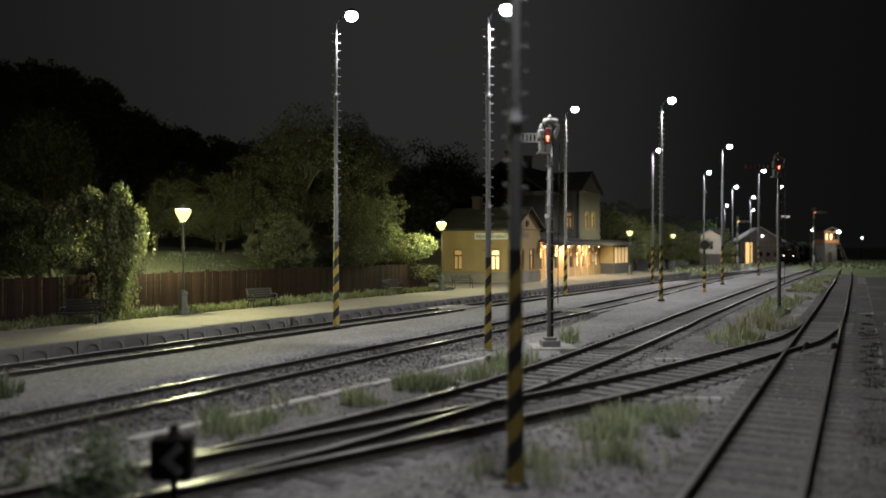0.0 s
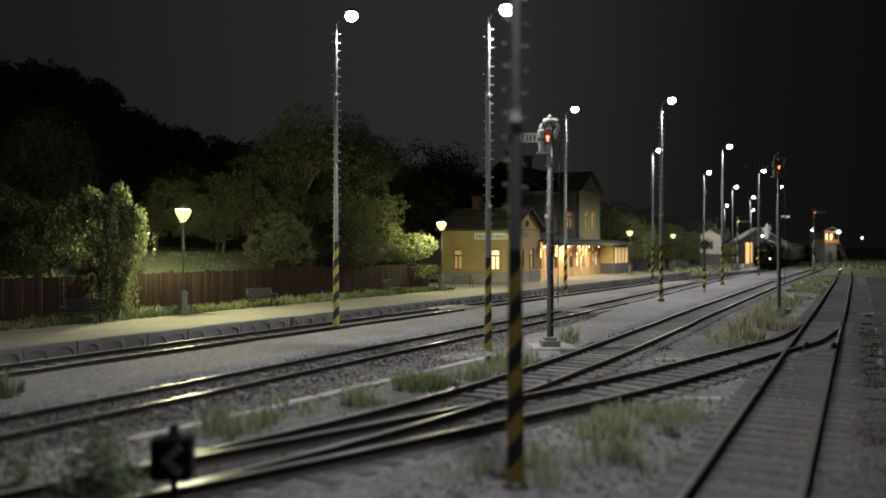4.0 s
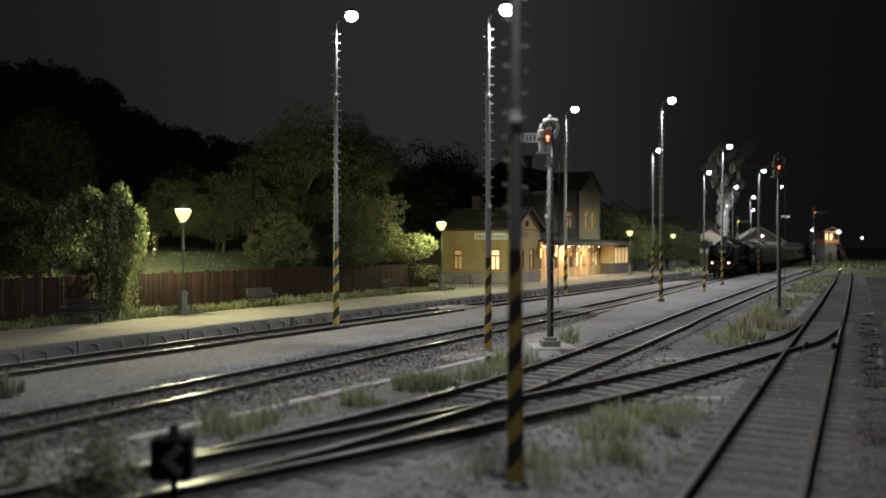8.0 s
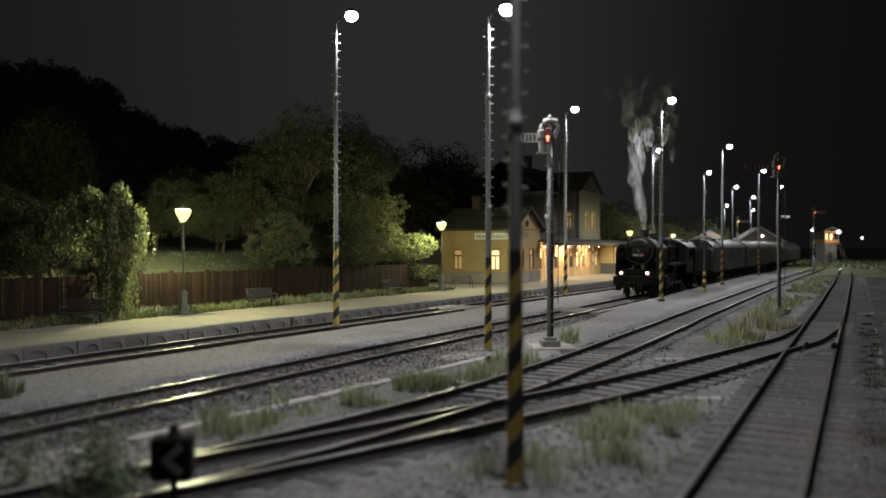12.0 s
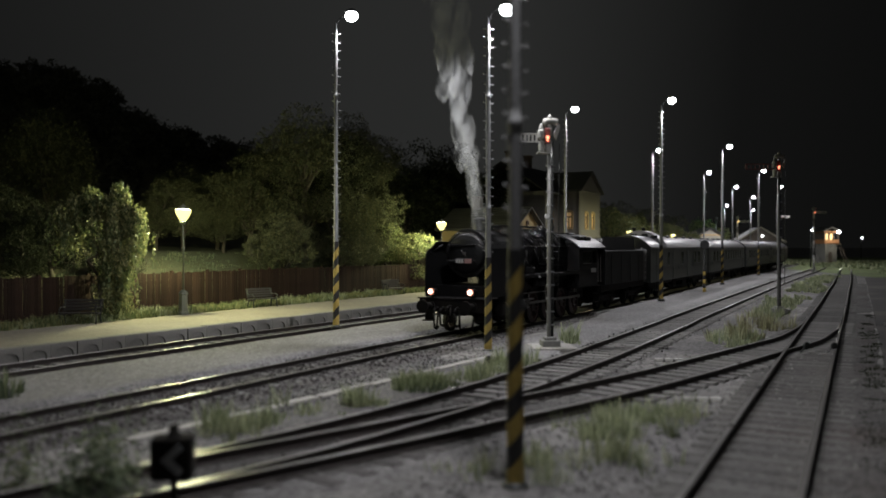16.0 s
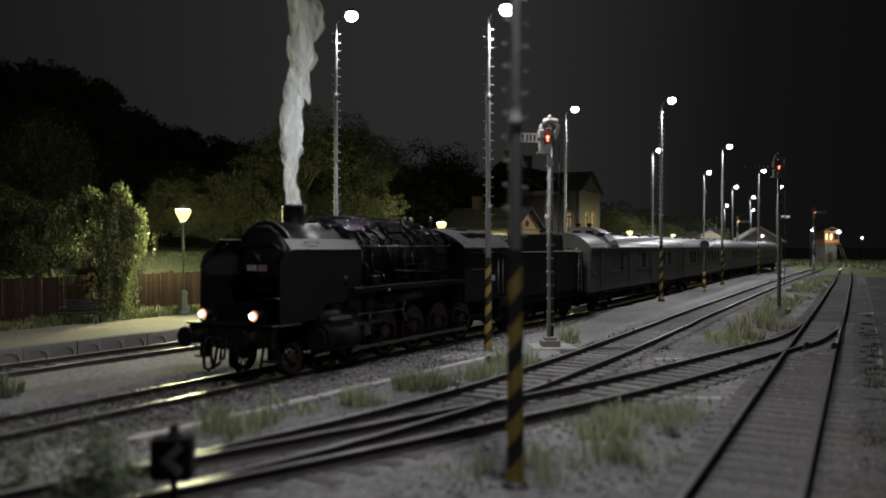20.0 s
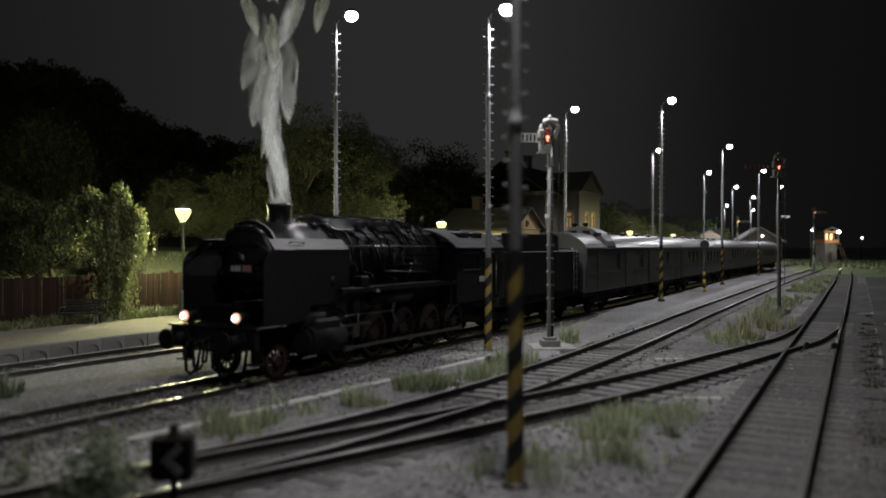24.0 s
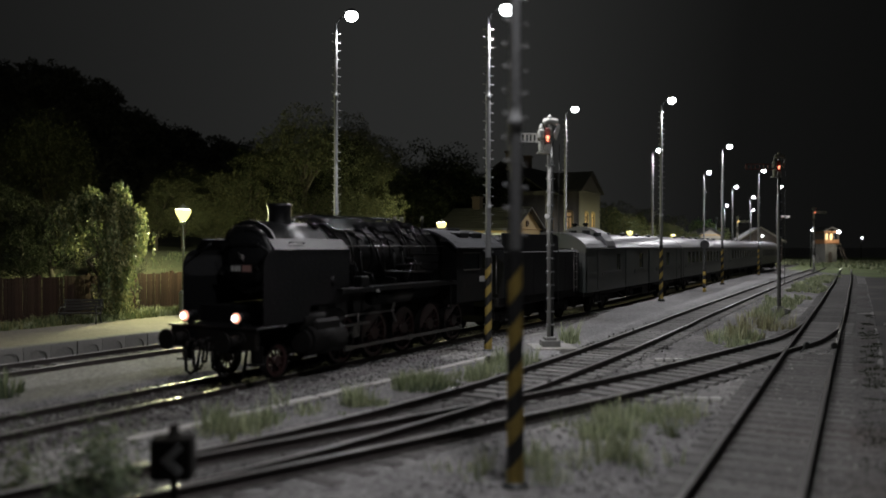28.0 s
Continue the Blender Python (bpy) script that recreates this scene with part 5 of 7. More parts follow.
    boiler = part("boiler", along(0, X(9.0), X(3.45), 0, 2.98, 0.87).box(X(9.75), -0.92, 1.6, X(7.6), 0.92, 3.2, 0.2).tube((X(9.75), 0, 2.98), (X(7.6), 0, 2.98), 0.9, 0.9, 24), LOCO_DULL, ob)
    for s in (3.5, 4.5, 5.5, 6.5, 7.5, 8.6):
        part("boiler_band", along(0, X(s + 0.035), X(s - 0.035), 0, 2.98, 0.905 if s < 7 else 0.915), LOCO_DULL, boiler)
    # deflectors
    for y in (-1, 1):
        pl = [(X(3.75), 1.76), (X(3.75), 3.16), (X(0.72), 3.16)] + [(X(0.72) + 0.42 * math.sin(math.radians(a)), 2.74 + 0.42 * math.cos(math.radians(a))) for a in range(15, 91, 15)] + [(X(0.3), 1.36), (X(1.9), 1.36), (X(2.1), 1.76)]
        d = part("smoke_deflector", sh().prism(pl, y * 1.27, y * 1.3, "y"), LOCO_SIDE, ob, "tall flat sheet-steel wind deflector")
        part("deflector_top", sh().prism([(y * 1.3, 3.14), (y * 1.06, 3.43), (y * 1.04, 3.41), (y * 1.275, 3.13)], X(3.75), X(0.72), "x"), LOCO_SIDE, d)
        part("deflector_handle", sh().path([(X(1.9), y * 1.2, 3.3), (X(1.9), y * 1.23, 3.34), (X(1.35), y * 1.23, 3.34), (X(1.35), y * 1.2, 3.3)], 0.014), LOCO_DULL, d)
        part("deflector_seam", sh().box(X(3.7), y * 1.298, 3.08, X(0.75), y * 1.306, 3.13), LOCO_SIDE, d)
        for s0 in (0.7, 2.9):
            part("deflector_stay", sh().path([(X(s0), y * 1.26, 3.0), (X(s0), y * 0.75, 3.3)], 0.03), LOCO, d)
    chim = part("chimney", sh().lathe([(0.33, 3.76), (0.31, 3.84), (0.305, 4.26), (0.325, 4.28), (0.325, 4.36), (0.28, 4.36), (0.27, 4.2), (0.25, 3.95)], 20, Matrix.Translation((X(2.43), 0, 0))), LOCO, ob, "short black chimney with a rim")
    # top of the boiler
    part("sandbox", sh().prism(arc(0, 3.25, 0.78, 35, 145, 8) + [(-0.4, 3.6), (0.4, 3.6)], X(4.95), X(3.95), "x"), LOCO_GLOSS, ob)
    part("steam_dome", sh().lathe([(0.5, 3.6), (0.43, 3.8), (0.42, 3.95), (0.32, 4.06), (0.1, 4.1)], 18, Matrix.Translation((X(5.65), 0, 0))), LOCO_GLOSS, ob)
    part("sandbox", sh().prism(arc(0, 3.25, 0.78, 35, 145, 8) + [(-0.4, 3.6), (0.4, 3.6)], X(7.2), X(6.3), "x"), LOCO_GLOSS, ob)
    part("feed_pipe_cover", sh().box(X(8.8), -0.3, 3.75, X(7.7), 0.3, 4.02, 0.06), LOCO_GLOSS, ob)
    for s in (8.0, 8.4):
        part("safety_valve", sh().lathe([(0.09, 3.9), (0.08, 4.1), (0.05, 4.2)], 8, Matrix.Translation((X(s), 0.1, 0))), STEEL, ob)
    part("whistle", sh().lathe([(0.03, 3.8), (0.03, 4.05), (0.06, 4.06), (0.06, 4.22), (0.02, 4.25)], 8, Matrix.Translation((X(9.3), 0.35, 0))), STEEL, ob)
    for y in (-1, 1):
        part("catwalk_rail", sh().path([(X(3.0), y * 0.5, 3.85), (X(3.1), y * 0.52, 4.04), (X(7.6), y * 0.52, 4.04), (X(7.7), y * 0.5, 3.8)], 0.02).path([(X(5.2), y * 0.52, 4.04), (X(5.2), y * 0.5, 3.7)], 0.018), LOCO_GLOSS, ob)
        part("boiler_handrail", sh().path([(X(9.6), y * 0.99, 3.25), (X(3.7), y * 0.97, 3.25)], 0.02), STEEL, ob)
        for k, s0 in enumerate((4.2, 4.7, 6.5, 7.0)):
            part("sand_pipe", sh().path([(X(s0), y * 0.55, 3.6), (X(s0 + 0.1), y * 0.93, 3.1), (X(s0 + 0.15), y * 0.97, 2.2)], 0.026), LOCO_DULL, ob)
        part("feed_pipe", sh().path([(X(8.9), y * 0.98, 2.4), (X(5.9), y * 1.0, 2.5), (X(5.6), y * 0.93, 3.2), (X(5.5), y * 0.5, 3.75)], 0.045), LOCO_DULL, ob)
        part("running_board", sh().box(X(9.7), y * 0.85, 2.08, X(3.2), y * 1.46, 2.12, 0.01).box(X(9.7), y * 1.43, 1.98, X(3.2), y * 1.46, 2.08), LOCO_DULL, ob)
        part("air_tank", sh().tube((X(7.0), y * 1.15, 1.78), (X(5.0), y * 1.15, 1.78), 0.22, 0.22, 14).ball((X(7.0), y * 1.15, 1.78), 0.1, 0.22, 0.22, 10, 6).ball((X(5.0), y * 1.15, 1.78), 0.1, 0.22, 0.22, 10, 6), LOCO_DULL, ob)
        part("cylinder", sh().tube((X(3.35), y * 1.15, 0.86), (X(1.95), y * 1.15, 0.86), 0.4, 0.4, 18).tube((X(3.45), y * 1.15, 0.86), (X(1.85), y * 1.15, 0.86), 0.3, 0.3, 14).tube((X(3.5), y * 1.12, 1.36), (X(1.8), y * 1.12, 1.36), 0.23, 0.23, 14).box(X(3.2), y * 0.7, 0.7, X(2.1), y * 1.45, 1.4, 0.08), UNDER, ob)
        part("piston_rod", sh().tube((X(4.3), y * 1.15, 0.86), (X(3.4), y * 1.15, 0.86), 0.04, 0.04, 8), STEEL, ob)
        part("slide_bar", sh().box(X(4.9), y * 1.08, 1.06, X(3.4), y * 1.22, 1.12).box(X(4.35), y * 1.05, 0.74, X(4.05), y * 1.25, 1.06, 0.03), STEEL, ob)
        part("valve_link", sh().path([(X(6.2), y * 1.25, 1.7), (X(6.0), y * 1.25, 1.35), (X(6.2), y * 1.25, 1.0)], 0.04).path([(X(6.1), y * 1.25, 1.35), (X(3.5), y * 1.2, 1.36)], 0.03).path([(X(4.2), y * 1.27, 1.4), (X(4.25), y * 1.27, 0.85)], 0.028), STEEL, ob)
        part("guard_iron", sh().path([(X(0.35), y * 0.75, 0.8), (X(0.2), y * 0.75, 0.15)], 0.04), UNDER, ob)
        part("frame_lamp", sh().lathe([(0.05, 0), (0.045, 0.06), (0.01, 0.08)], 8, pose(X(4.9), y * 1.47, 1.95)), PLATE_WHITE, ob)
    # pipework and fittings along the boiler
    rng = random.Random(4)
    for y in (-1, 1):
        for k in range(5):
            s0, z0 = 3.7 + 1.1 * k + rng.uniform(-0.1, 0.1), rng.uniform(2.35, 3.0)
            ang = rng.uniform(0.3, 0.9)
            part("pipe", sh().path([(X(s0), y * 0.5, 3.72), (X(s0 + 0.1), y * 0.8, 3.45), (X(s0 + 0.15), y * 0.95, z0), (X(s0 + 0.15 + ang), y * 0.97, z0 - 0.05), (X(s0 + 0.2 + ang), y * 1.0, 2.1)], rng.choice((0.018, 0.024, 0.034))), LOCO_GLOSS, ob)
        for k in range(7):
            s0 = 3.3 + 0.75 * k
            part("valve", sh().lathe([(0.07, 0), (0.09, 0.06), (0.05, 0.12), (0.06, 0.2), (0.02, 0.26)], 8, pose(X(s0), y * rng.uniform(0.25, 0.5), 3.78)), LOCO_GLOSS, ob)
        part("lubricator", sh().box(X(4.6), y * 1.1, 2.12, X(4.2), y * 1.4, 2.42, 0.03).path([(X(4.4), y * 1.2, 2.4), (X(4.4), y * 1.0, 2.8)], 0.02), LOCO_DULL, ob)
        part("air_pump", sh().tube((X(3.0), y * 1.08, 1.8), (X(3.0), y * 1.08, 2.9), 0.2, 0.2, 12).tube((X(3.0), y * 1.08, 2.2), (X(3.0), y * 1.08, 2.45), 0.24, 0.24, 12), LOCO_DULL, ob)
        part("footplate_step", sh().box(X(9.4), y * 1.15, 1.2, X(9.0), y * 1.42, 1.24).box(X(9.4), y * 1.38, 1.2, X(9.36), y * 1.42, 2.08), LOCO_GLOSS, ob)
    part("top_pipe", sh().path([(X(2.9), 0.28, 3.95), (X(3.2), 0.3, 4.08), (X(7.4), 0.3, 4.1), (X(7.6), 0.25, 3.9)], 0.035).path([(X(3.2), -0.2, 3.9), (X(3.4), -0.22, 4.06), (X(6.2), -0.22, 4.08)], 0.03), LOCO_GLOSS, ob)
    for y in (-1, 1):
        for k in range(10):
            s0 = 3.5 + 0.57 * k + rng.uniform(-0.1, 0.1)
            r0, z1 = rng.choice((0.02, 0.028, 0.04)), rng.uniform(3.15, 3.45)
            part("pipe", sh().path([(X(s0), y * 0.3, 3.9), (X(s0 + rng.uniform(-0.1, 0.2)), y * 0.55, 3.82), (X(s0 + rng.uniform(0, 0.3)), y * 0.78, 3.5), (X(s0 + rng.uniform(0.2, 0.5)), y * 0.9, z1)], r0, 6), LOCO_GLOSS, ob)
        for k in range(8):
            s0 = 3.4 + 0.68 * k + rng.uniform(-0.15, 0.15)
            part("valve_body", sh().ball((X(s0), y * rng.uniform(0.4, 0.62), rng.uniform(3.68, 3.86)), rng.uniform(0.07, 0.13), 0.09, 0.08, 8, 6).tube((X(s0), y * 0.5, 3.6), (X(s0), y * 0.5, 4.02), 0.022, 0.022, 6), LOCO_GLOSS, ob)
        part("shut_off_rod", sh().path([(X(9.6), y * 0.7, 3.62), (X(6.0), y * 0.72, 3.6), (X(3.6), y * 0.7, 3.66)], 0.018, 5).path([(X(9.6), y * 1.0, 2.72), (X(6.4), y * 1.02, 2.68)], 0.02, 5).path([(X(7.6), y * 1.02, 2.75), (X(6.9), y * 1.2, 2.15)], 0.022, 5), LOCO_GLOSS, ob)
        for k in range(7):
            part("washout_plug", sh().ball((X(7.8 + 0.25 * k), y * 0.62, 3.66), 0.035, 0.035, 0.03, 6, 4), STEEL, ob)
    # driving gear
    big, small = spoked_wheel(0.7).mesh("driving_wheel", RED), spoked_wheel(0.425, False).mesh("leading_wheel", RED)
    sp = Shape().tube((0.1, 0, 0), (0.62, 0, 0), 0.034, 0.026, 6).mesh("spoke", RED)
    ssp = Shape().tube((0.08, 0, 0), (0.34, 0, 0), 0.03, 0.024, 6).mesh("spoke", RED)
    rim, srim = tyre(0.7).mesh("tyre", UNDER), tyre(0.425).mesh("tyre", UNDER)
    for y in (-1, 1):
        turn = 0 if y > 0 else 180
        for s in (4.0, 5.65, 7.3, 8.95, 10.6):
            w = part("driving_wheel", big, RED, ob, "dark red spoked wheel", pose(X(s), y * 0.79, 0.7, 0, 0, turn))
            part("tyre", rim, UNDER, w)
            spokes(w, sp, 14)
            WHEELS.append((w, 0.7, (X(s), y * 0.79, 0.7), y))
        w = part("leading_wheel", small, RED, ob, "small dark red spoked wheel", pose(X(1.3), y * 0.79, 0.425, 0, 0, turn))
        part("tyre", srim, UNDER, w)
        spokes(w, ssp, 10)
        WHEELS.append((w, 0.425, (X(1.3), y * 0.79, 0.425), y))
        rod = part("coupling_rod", sh().box(-3.45, -0.03, -0.05, 3.45, 0.03, 0.05, 0.01).box(-3.5, -0.04, -0.09, -3.3, 0.04, 0.09, 0.03).box(3.1, -0.04, -0.09, 3.5, 0.04, 0.09, 0.03).box(-0.15, -0.04, -0.1, 0.15, 0.04, 0.1, 0.03), STEEL, ob, "", pose(X(7.3), y * 0.97, 0.7))
        RODS.append((rod, 0.33, (X(7.3), y * 0.97, 0.7), 0.7, 0 if y > 0 else 90))
        part("spring_gear", sh().box(X(11.2), y * 0.55, 0.95, X(3.5), y * 0.66, 1.15, 0.03), UNDER, ob)
    part("brake_rigging", sh().box(X(11.5), -0.6, 0.25, X(3.3), -0.55, 0.33).box(X(11.5), 0.55, 0.25, X(3.3), 0.6, 0.33), UNDER, ob)
    part("ashpan", sh().box(X(10.6), -0.7, 1.0, X(8.2), 0.7, 1.7, 0.1), UNDER, ob)
    # cab
    a, b = X(12.9), X(9.7)
    for y in (-1, 1):
        s = sh()
        y0, y1 = y * 1.40, y * 1.46
        s.box(a + 0.55, y0, 1.35, b, y1, 2.45).box(a + 0.55, y0, 3.02, b, y1, 3.28).box(b - 0.5, y0, 2.45, b, y1, 3.02).box(a + 1.25, y0, 2.45, a + 1.5, y1, 3.02).box(a + 0.55, y0, 2.45, a + 0.7, y1, 3.02)
        side_wall = part("cab_side", s, LOCO_DULL, ob)
        part("window_pane", sh().box(a + 1.5, y * 1.425, 2.45, b - 0.5, y * 1.435, 3.02), GLASS, side_wall)
        part("window_frame", sh().box(a + 1.48, y1, 2.42, b - 0.48, y1 + y * 0.02, 2.46).box(a + 1.48, y1, 3.0, b - 0.48, y1 + y * 0.02, 3.04), STEEL, side_wall)
        part("cab_handrail", sh().path([(a + 0.5, y * 1.47, 1.5), (a + 0.5, y * 1.47, 2.9)], 0.02).path([(a + 0.1, y * 1.47, 1.5), (a + 0.1, y * 1.47, 2.9)], 0.02), STEEL, ob)
        part("cab_step", sh().box(a + 0.1, y * 1.1, 0.5, a + 0.5, y * 1.4, 0.54).box(a + 0.1, y * 1.1, 0.9, a + 0.5, y * 1.4, 0.94).box(a + 0.12, y * 1.1, 0.5, a + 0.15, y * 1.4, 1.35), UNDER, ob)
        part("side_plate", sh().box(a + 0.8, y * 1.462, 2.0, a + 1.5, y * 1.47, 2.2, 0.003), PLATE_WHITE, side_wall, "small pale builder's plate") if y > 0 else None
    part("cab_front", sh().box(b - 0.06, -1.4, 1.35, b, 1.4, 3.4), LOCO_DULL, ob)
    part("cab_floor", sh().box(a, -1.4, 1.3, b, 1.4, 1.36), UNDER, ob)
    roof = arc(0, 1.55, 2.3, 46, 134, 14)
    inner = arc(0, 1.55, 2.24, 134, 46, 14)
    r = part("cab_roof", sh().prism(roof + inner, a - 0.35, b + 0.25, "x"), CABROOF, ob, "curved grey cab roof")
    for y in (-1, 1):
        for x in (a + 0.75, a + 1.75):
            part("roof_vent", sh().box(x, y * 0.75, 3.55, x + 0.7, y * 1.2, 3.72, 0.02), LOCO, r)
    part("roof_hatch", sh().box(a + 1.0, -0.45, 3.8, a + 1.9, 0.45, 3.9, 0.03), LOCO_SIDE, r)
    return ob


def bogie(ob, x, base, r, key=True):
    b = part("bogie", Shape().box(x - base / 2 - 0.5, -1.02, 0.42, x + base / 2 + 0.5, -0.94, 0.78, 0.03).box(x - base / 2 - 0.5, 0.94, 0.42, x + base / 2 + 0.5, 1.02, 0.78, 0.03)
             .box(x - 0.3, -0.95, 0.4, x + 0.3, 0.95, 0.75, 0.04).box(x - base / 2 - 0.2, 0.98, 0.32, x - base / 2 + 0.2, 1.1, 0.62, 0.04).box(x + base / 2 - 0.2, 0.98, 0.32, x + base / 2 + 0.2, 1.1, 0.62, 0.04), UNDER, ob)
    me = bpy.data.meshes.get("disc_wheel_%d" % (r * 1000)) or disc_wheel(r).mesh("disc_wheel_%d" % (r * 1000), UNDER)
    for dx in (-base / 2, base / 2):
        for y in (-1, 1):
            w = part("wheel", me, UNDER, b, "", pose(x + dx, y * 0.79, r, 0, 0, 0 if y > 0 else 180))
            WHEELS.append((w, r, (x + dx, y * 0.79, r), y))
    return b


def tender():
    lead, rear = 15.2, 20.0
    ob = thing("tender", vehicle_pose(28, lead, rear), "black locomotive tender with coal bunker behind the engine", "tender")
    VEHICLES.append((ob, lead, rear))
    X = lambda s: 17.6 - s
    # The low box under the tender frame is added to stop light from beneath.
    part("frame", Shape().box(X(21.8), -1.3, 0.95, X(13.3), 1.3, 1.3, 0.04).box(X(21.6), -0.6, 0.35, X(13.5), 0.6, 0.95, 0.03), UNDER, ob)
    part("water_tank", Shape().prism([(-1.46, 1.3), (1.46, 1.3), (1.46, 3.0), (1.38, 3.1), (-1.38, 3.1), (-1.46, 3.0)], X(21.75), X(13.5), "x"), LOCO_SIDE, ob)
    part("coal_bunker", Shape().prism([(-1.42, 3.05), (-1.32, 3.74), (-1.27, 3.74), (-1.36, 3.05)], X(19.3), X(13.6), "x").prism([(1.42, 3.05), (1.32, 3.74), (1.27, 3.74), (1.36, 3.05)], X(19.3), X(13.6), "x").box(X(19.35), -1.36, 3.05, X(19.28), 1.36, 3.7), LOCO_SIDE, ob)
    s = Shape()
    for k in range(260):
        x, y = random.uniform(X(19.1), X(13.8)), random.uniform(-1.15, 1.15)
        z = 3.62 - 0.25 * abs(y) + 0.22 * noise.noise(Vector((x, y, 1)))
        d = random.uniform(0.08, 0.17)
        s.box(x - d, y - d, z - 0.35, x + d, y + d, z + d * 0.6, d * 0.4)
    tagged(part("coal_load", s, COAL, ob, "heaped black lumps of coal"), kind="stuff")
    part("water_hatch", Shape().lathe([(0.35, 3.08), (0.35, 3.24), (0.2, 3.3)], 14, Matrix.Translation((X(20.6), 0, 0))), LOCO, ob)
    for sgn in (-1, 1):
        part("ladder", Shape().path([(X(21.4), sgn * 1.5, 1.2), (X(21.4), sgn * 1.5, 3.0)], 0.02).path([(X(21.0), sgn * 1.5, 1.2), (X(21.0), sgn * 1.5, 3.0)], 0.02), STEEL, ob)
        for z in (1.4, 1.75, 2.1, 2.45, 2.8):
            part("rung", Shape().path([(X(21.4), sgn * 1.5, z), (X(21.0), sgn * 1.5, z)], 0.018), STEEL, ob)
        for s0 in (14.6, 16.4, 18.2, 20.0):
            part("rivet_strip", Shape().box(X(s0) - 0.04, sgn * 1.455, 1.32, X(s0) + 0.04, sgn * 1.472, 2.85), LOCO_SIDE, ob)
        part("tank_lamp", Shape().lathe([(0.06, 0), (0.05, 0.06), (0.01, 0.08)], 8, pose(X(21.6), sgn * 1.2, 3.1)), PLATE_WHITE, ob)
    for x0 in (15.1, 20.1):
        bogie(ob, X(x0), 1.8, 0.47)
    buffers(ob, X(21.85), -1)
    return ob


def coach_roof(hw, eave, top, n=14):
    rise = top - eave
    r = (hw * hw + rise * rise) / (2 * rise)
    a = math.degrees(math.asin(hw / r))
    return arc(0, top - r, r, 90 - a, 90 + a, n)


def carriage(s0, s1, name, label, windows, doors, cupola=False, group=""):
    half = (s1 - s0) / 2
    lead, rear = s0 + 3.4, s1 - 3.4
    ob = thing(name, vehicle_pose(28, lead, rear), label, "railway carriage", group)
    VEHICLES.append((ob, lead, rear))
    hw = 1.46
    part("underframe", Shape().box(-half, -1.3, 0.85, half, 1.3, 1.12, 0.03), UNDER, ob)
    # Low box added to block lamplight that would pass under the coach.
    part("centre_sill", Shape().box(-half + 0.3, -0.55, 0.35, half - 0.3, 0.55, 0.85, 0.03), UNDER, ob)
    # body walls with real window openings
    for y in (-1, 1):
        s = Shape()
        y0, y1 = y * (hw - 0.07), y * hw
        s.box(-half, y0, 1.05, half, y1, 2.02).box(-half, y0, 2.86, half, y1, 3.2)
        x = -half
        for c, w in windows:
            s.box(x, y0, 2.02, c - w / 2, y1, 2.86)
            x = c + w / 2
        s.box(x, y0, 2.02, half, y1, 2.86)
        wall = part("side_wall", s, COACH, ob)
        for c, w in windows:
            part("window", Shape().box(c - w / 2, y * (hw - 0.05), 2.02, c + w / 2, y * (hw - 0.035), 2.86), GLASS, wall, "unlit dark window pane")
        for c, w in doors:
            part("door", Shape().box(c - w / 2, y1, 1.1, c + w / 2, y1 + y * 0.025, 3.1, 0.01).box(c - w / 2 + 0.06, y1, 1.75, c - w / 2 + 0.1, y1 + y * 0.06, 1.95), COACH, wall)
            part("footstep", Shape().box(c - 0.4, y * 1.3, 0.5, c + 0.4, y * 1.5, 0.54).box(c - 0.38, y * 1.3, 0.5, c - 0.34, y * 1.34, 1.05).box(c + 0.34, y * 1.3, 0.5, c + 0.38, y * 1.34, 1.05), UNDER, ob)
        part("waist_rail", Shape().box(-half, y1, 1.93, half, y1 + y * 0.02, 1.98).box(-half, y1, 2.9, half, y1 + y * 0.02, 2.94).box(-half, y1, 1.08, half, y1 + y * 0.015, 1.14), COACH, wall)
        part("gutter", Shape().box(-half, y1, 3.16, half, y1 + y * 0.05, 3.2), ROOF, ob)
    prof = coach_roof(hw + 0.03, 3.18, 3.93)
    for e in (-1, 1):
        end = [(-hw, 1.05), (hw, 1.05)] + [(a * 0.985, b - 0.03) for a, b in prof]
        w = part("end_wall", Shape().prism(end, e * half, e * (half - 0.07), "x"), COACH, ob)
        part("gangway", Shape().box(e * half, -0.62, 1.1, e * (half + 0.28), 0.62, 3.15, 0.08), UNDER, w, "black rubber gangway bellows")
    inner = [(a * 0.98, b - 0.05) for a, b in prof][::-1]
    r = part("roof", Shape().prism(prof + inner, -half - 0.04, half + 0.04, "x", smooth=False), ROOF, ob, "curved pale grey roof")
    k = -half + 2.2
    while k < half - 1:
        part("roof_vent", Shape().lathe([(0.12, 3.85), (0.12, 3.98), (0.2, 4.0), (0.2, 4.05), (0.05, 4.09)], 10, Matrix.Translation((k, 0.45, -0.06))), ROOF, r)
        k += 3.1
    if cupola:
        big = coach_roof(hw + 0.02, 3.3, 4.28)
        x1 = half - 3.3
        body = part("cupola", Shape().prism(big + [(-hw - 0.02, 3.18), (hw + 0.02, 3.18)], x1 - 1.5, x1, "x"), ROOF, ob, "raised guard's lookout across the roof")
        for y in (-0.95, -0.35, 0.35, 0.95):
            part("lookout_pane", Shape().box(x1, y - 0.2, 3.72 + 0.18 - abs(y) * 0.14, x1 + 0.02, y + 0.2, 3.98 + 0.16 - abs(y) * 0.2), GLASS, body)
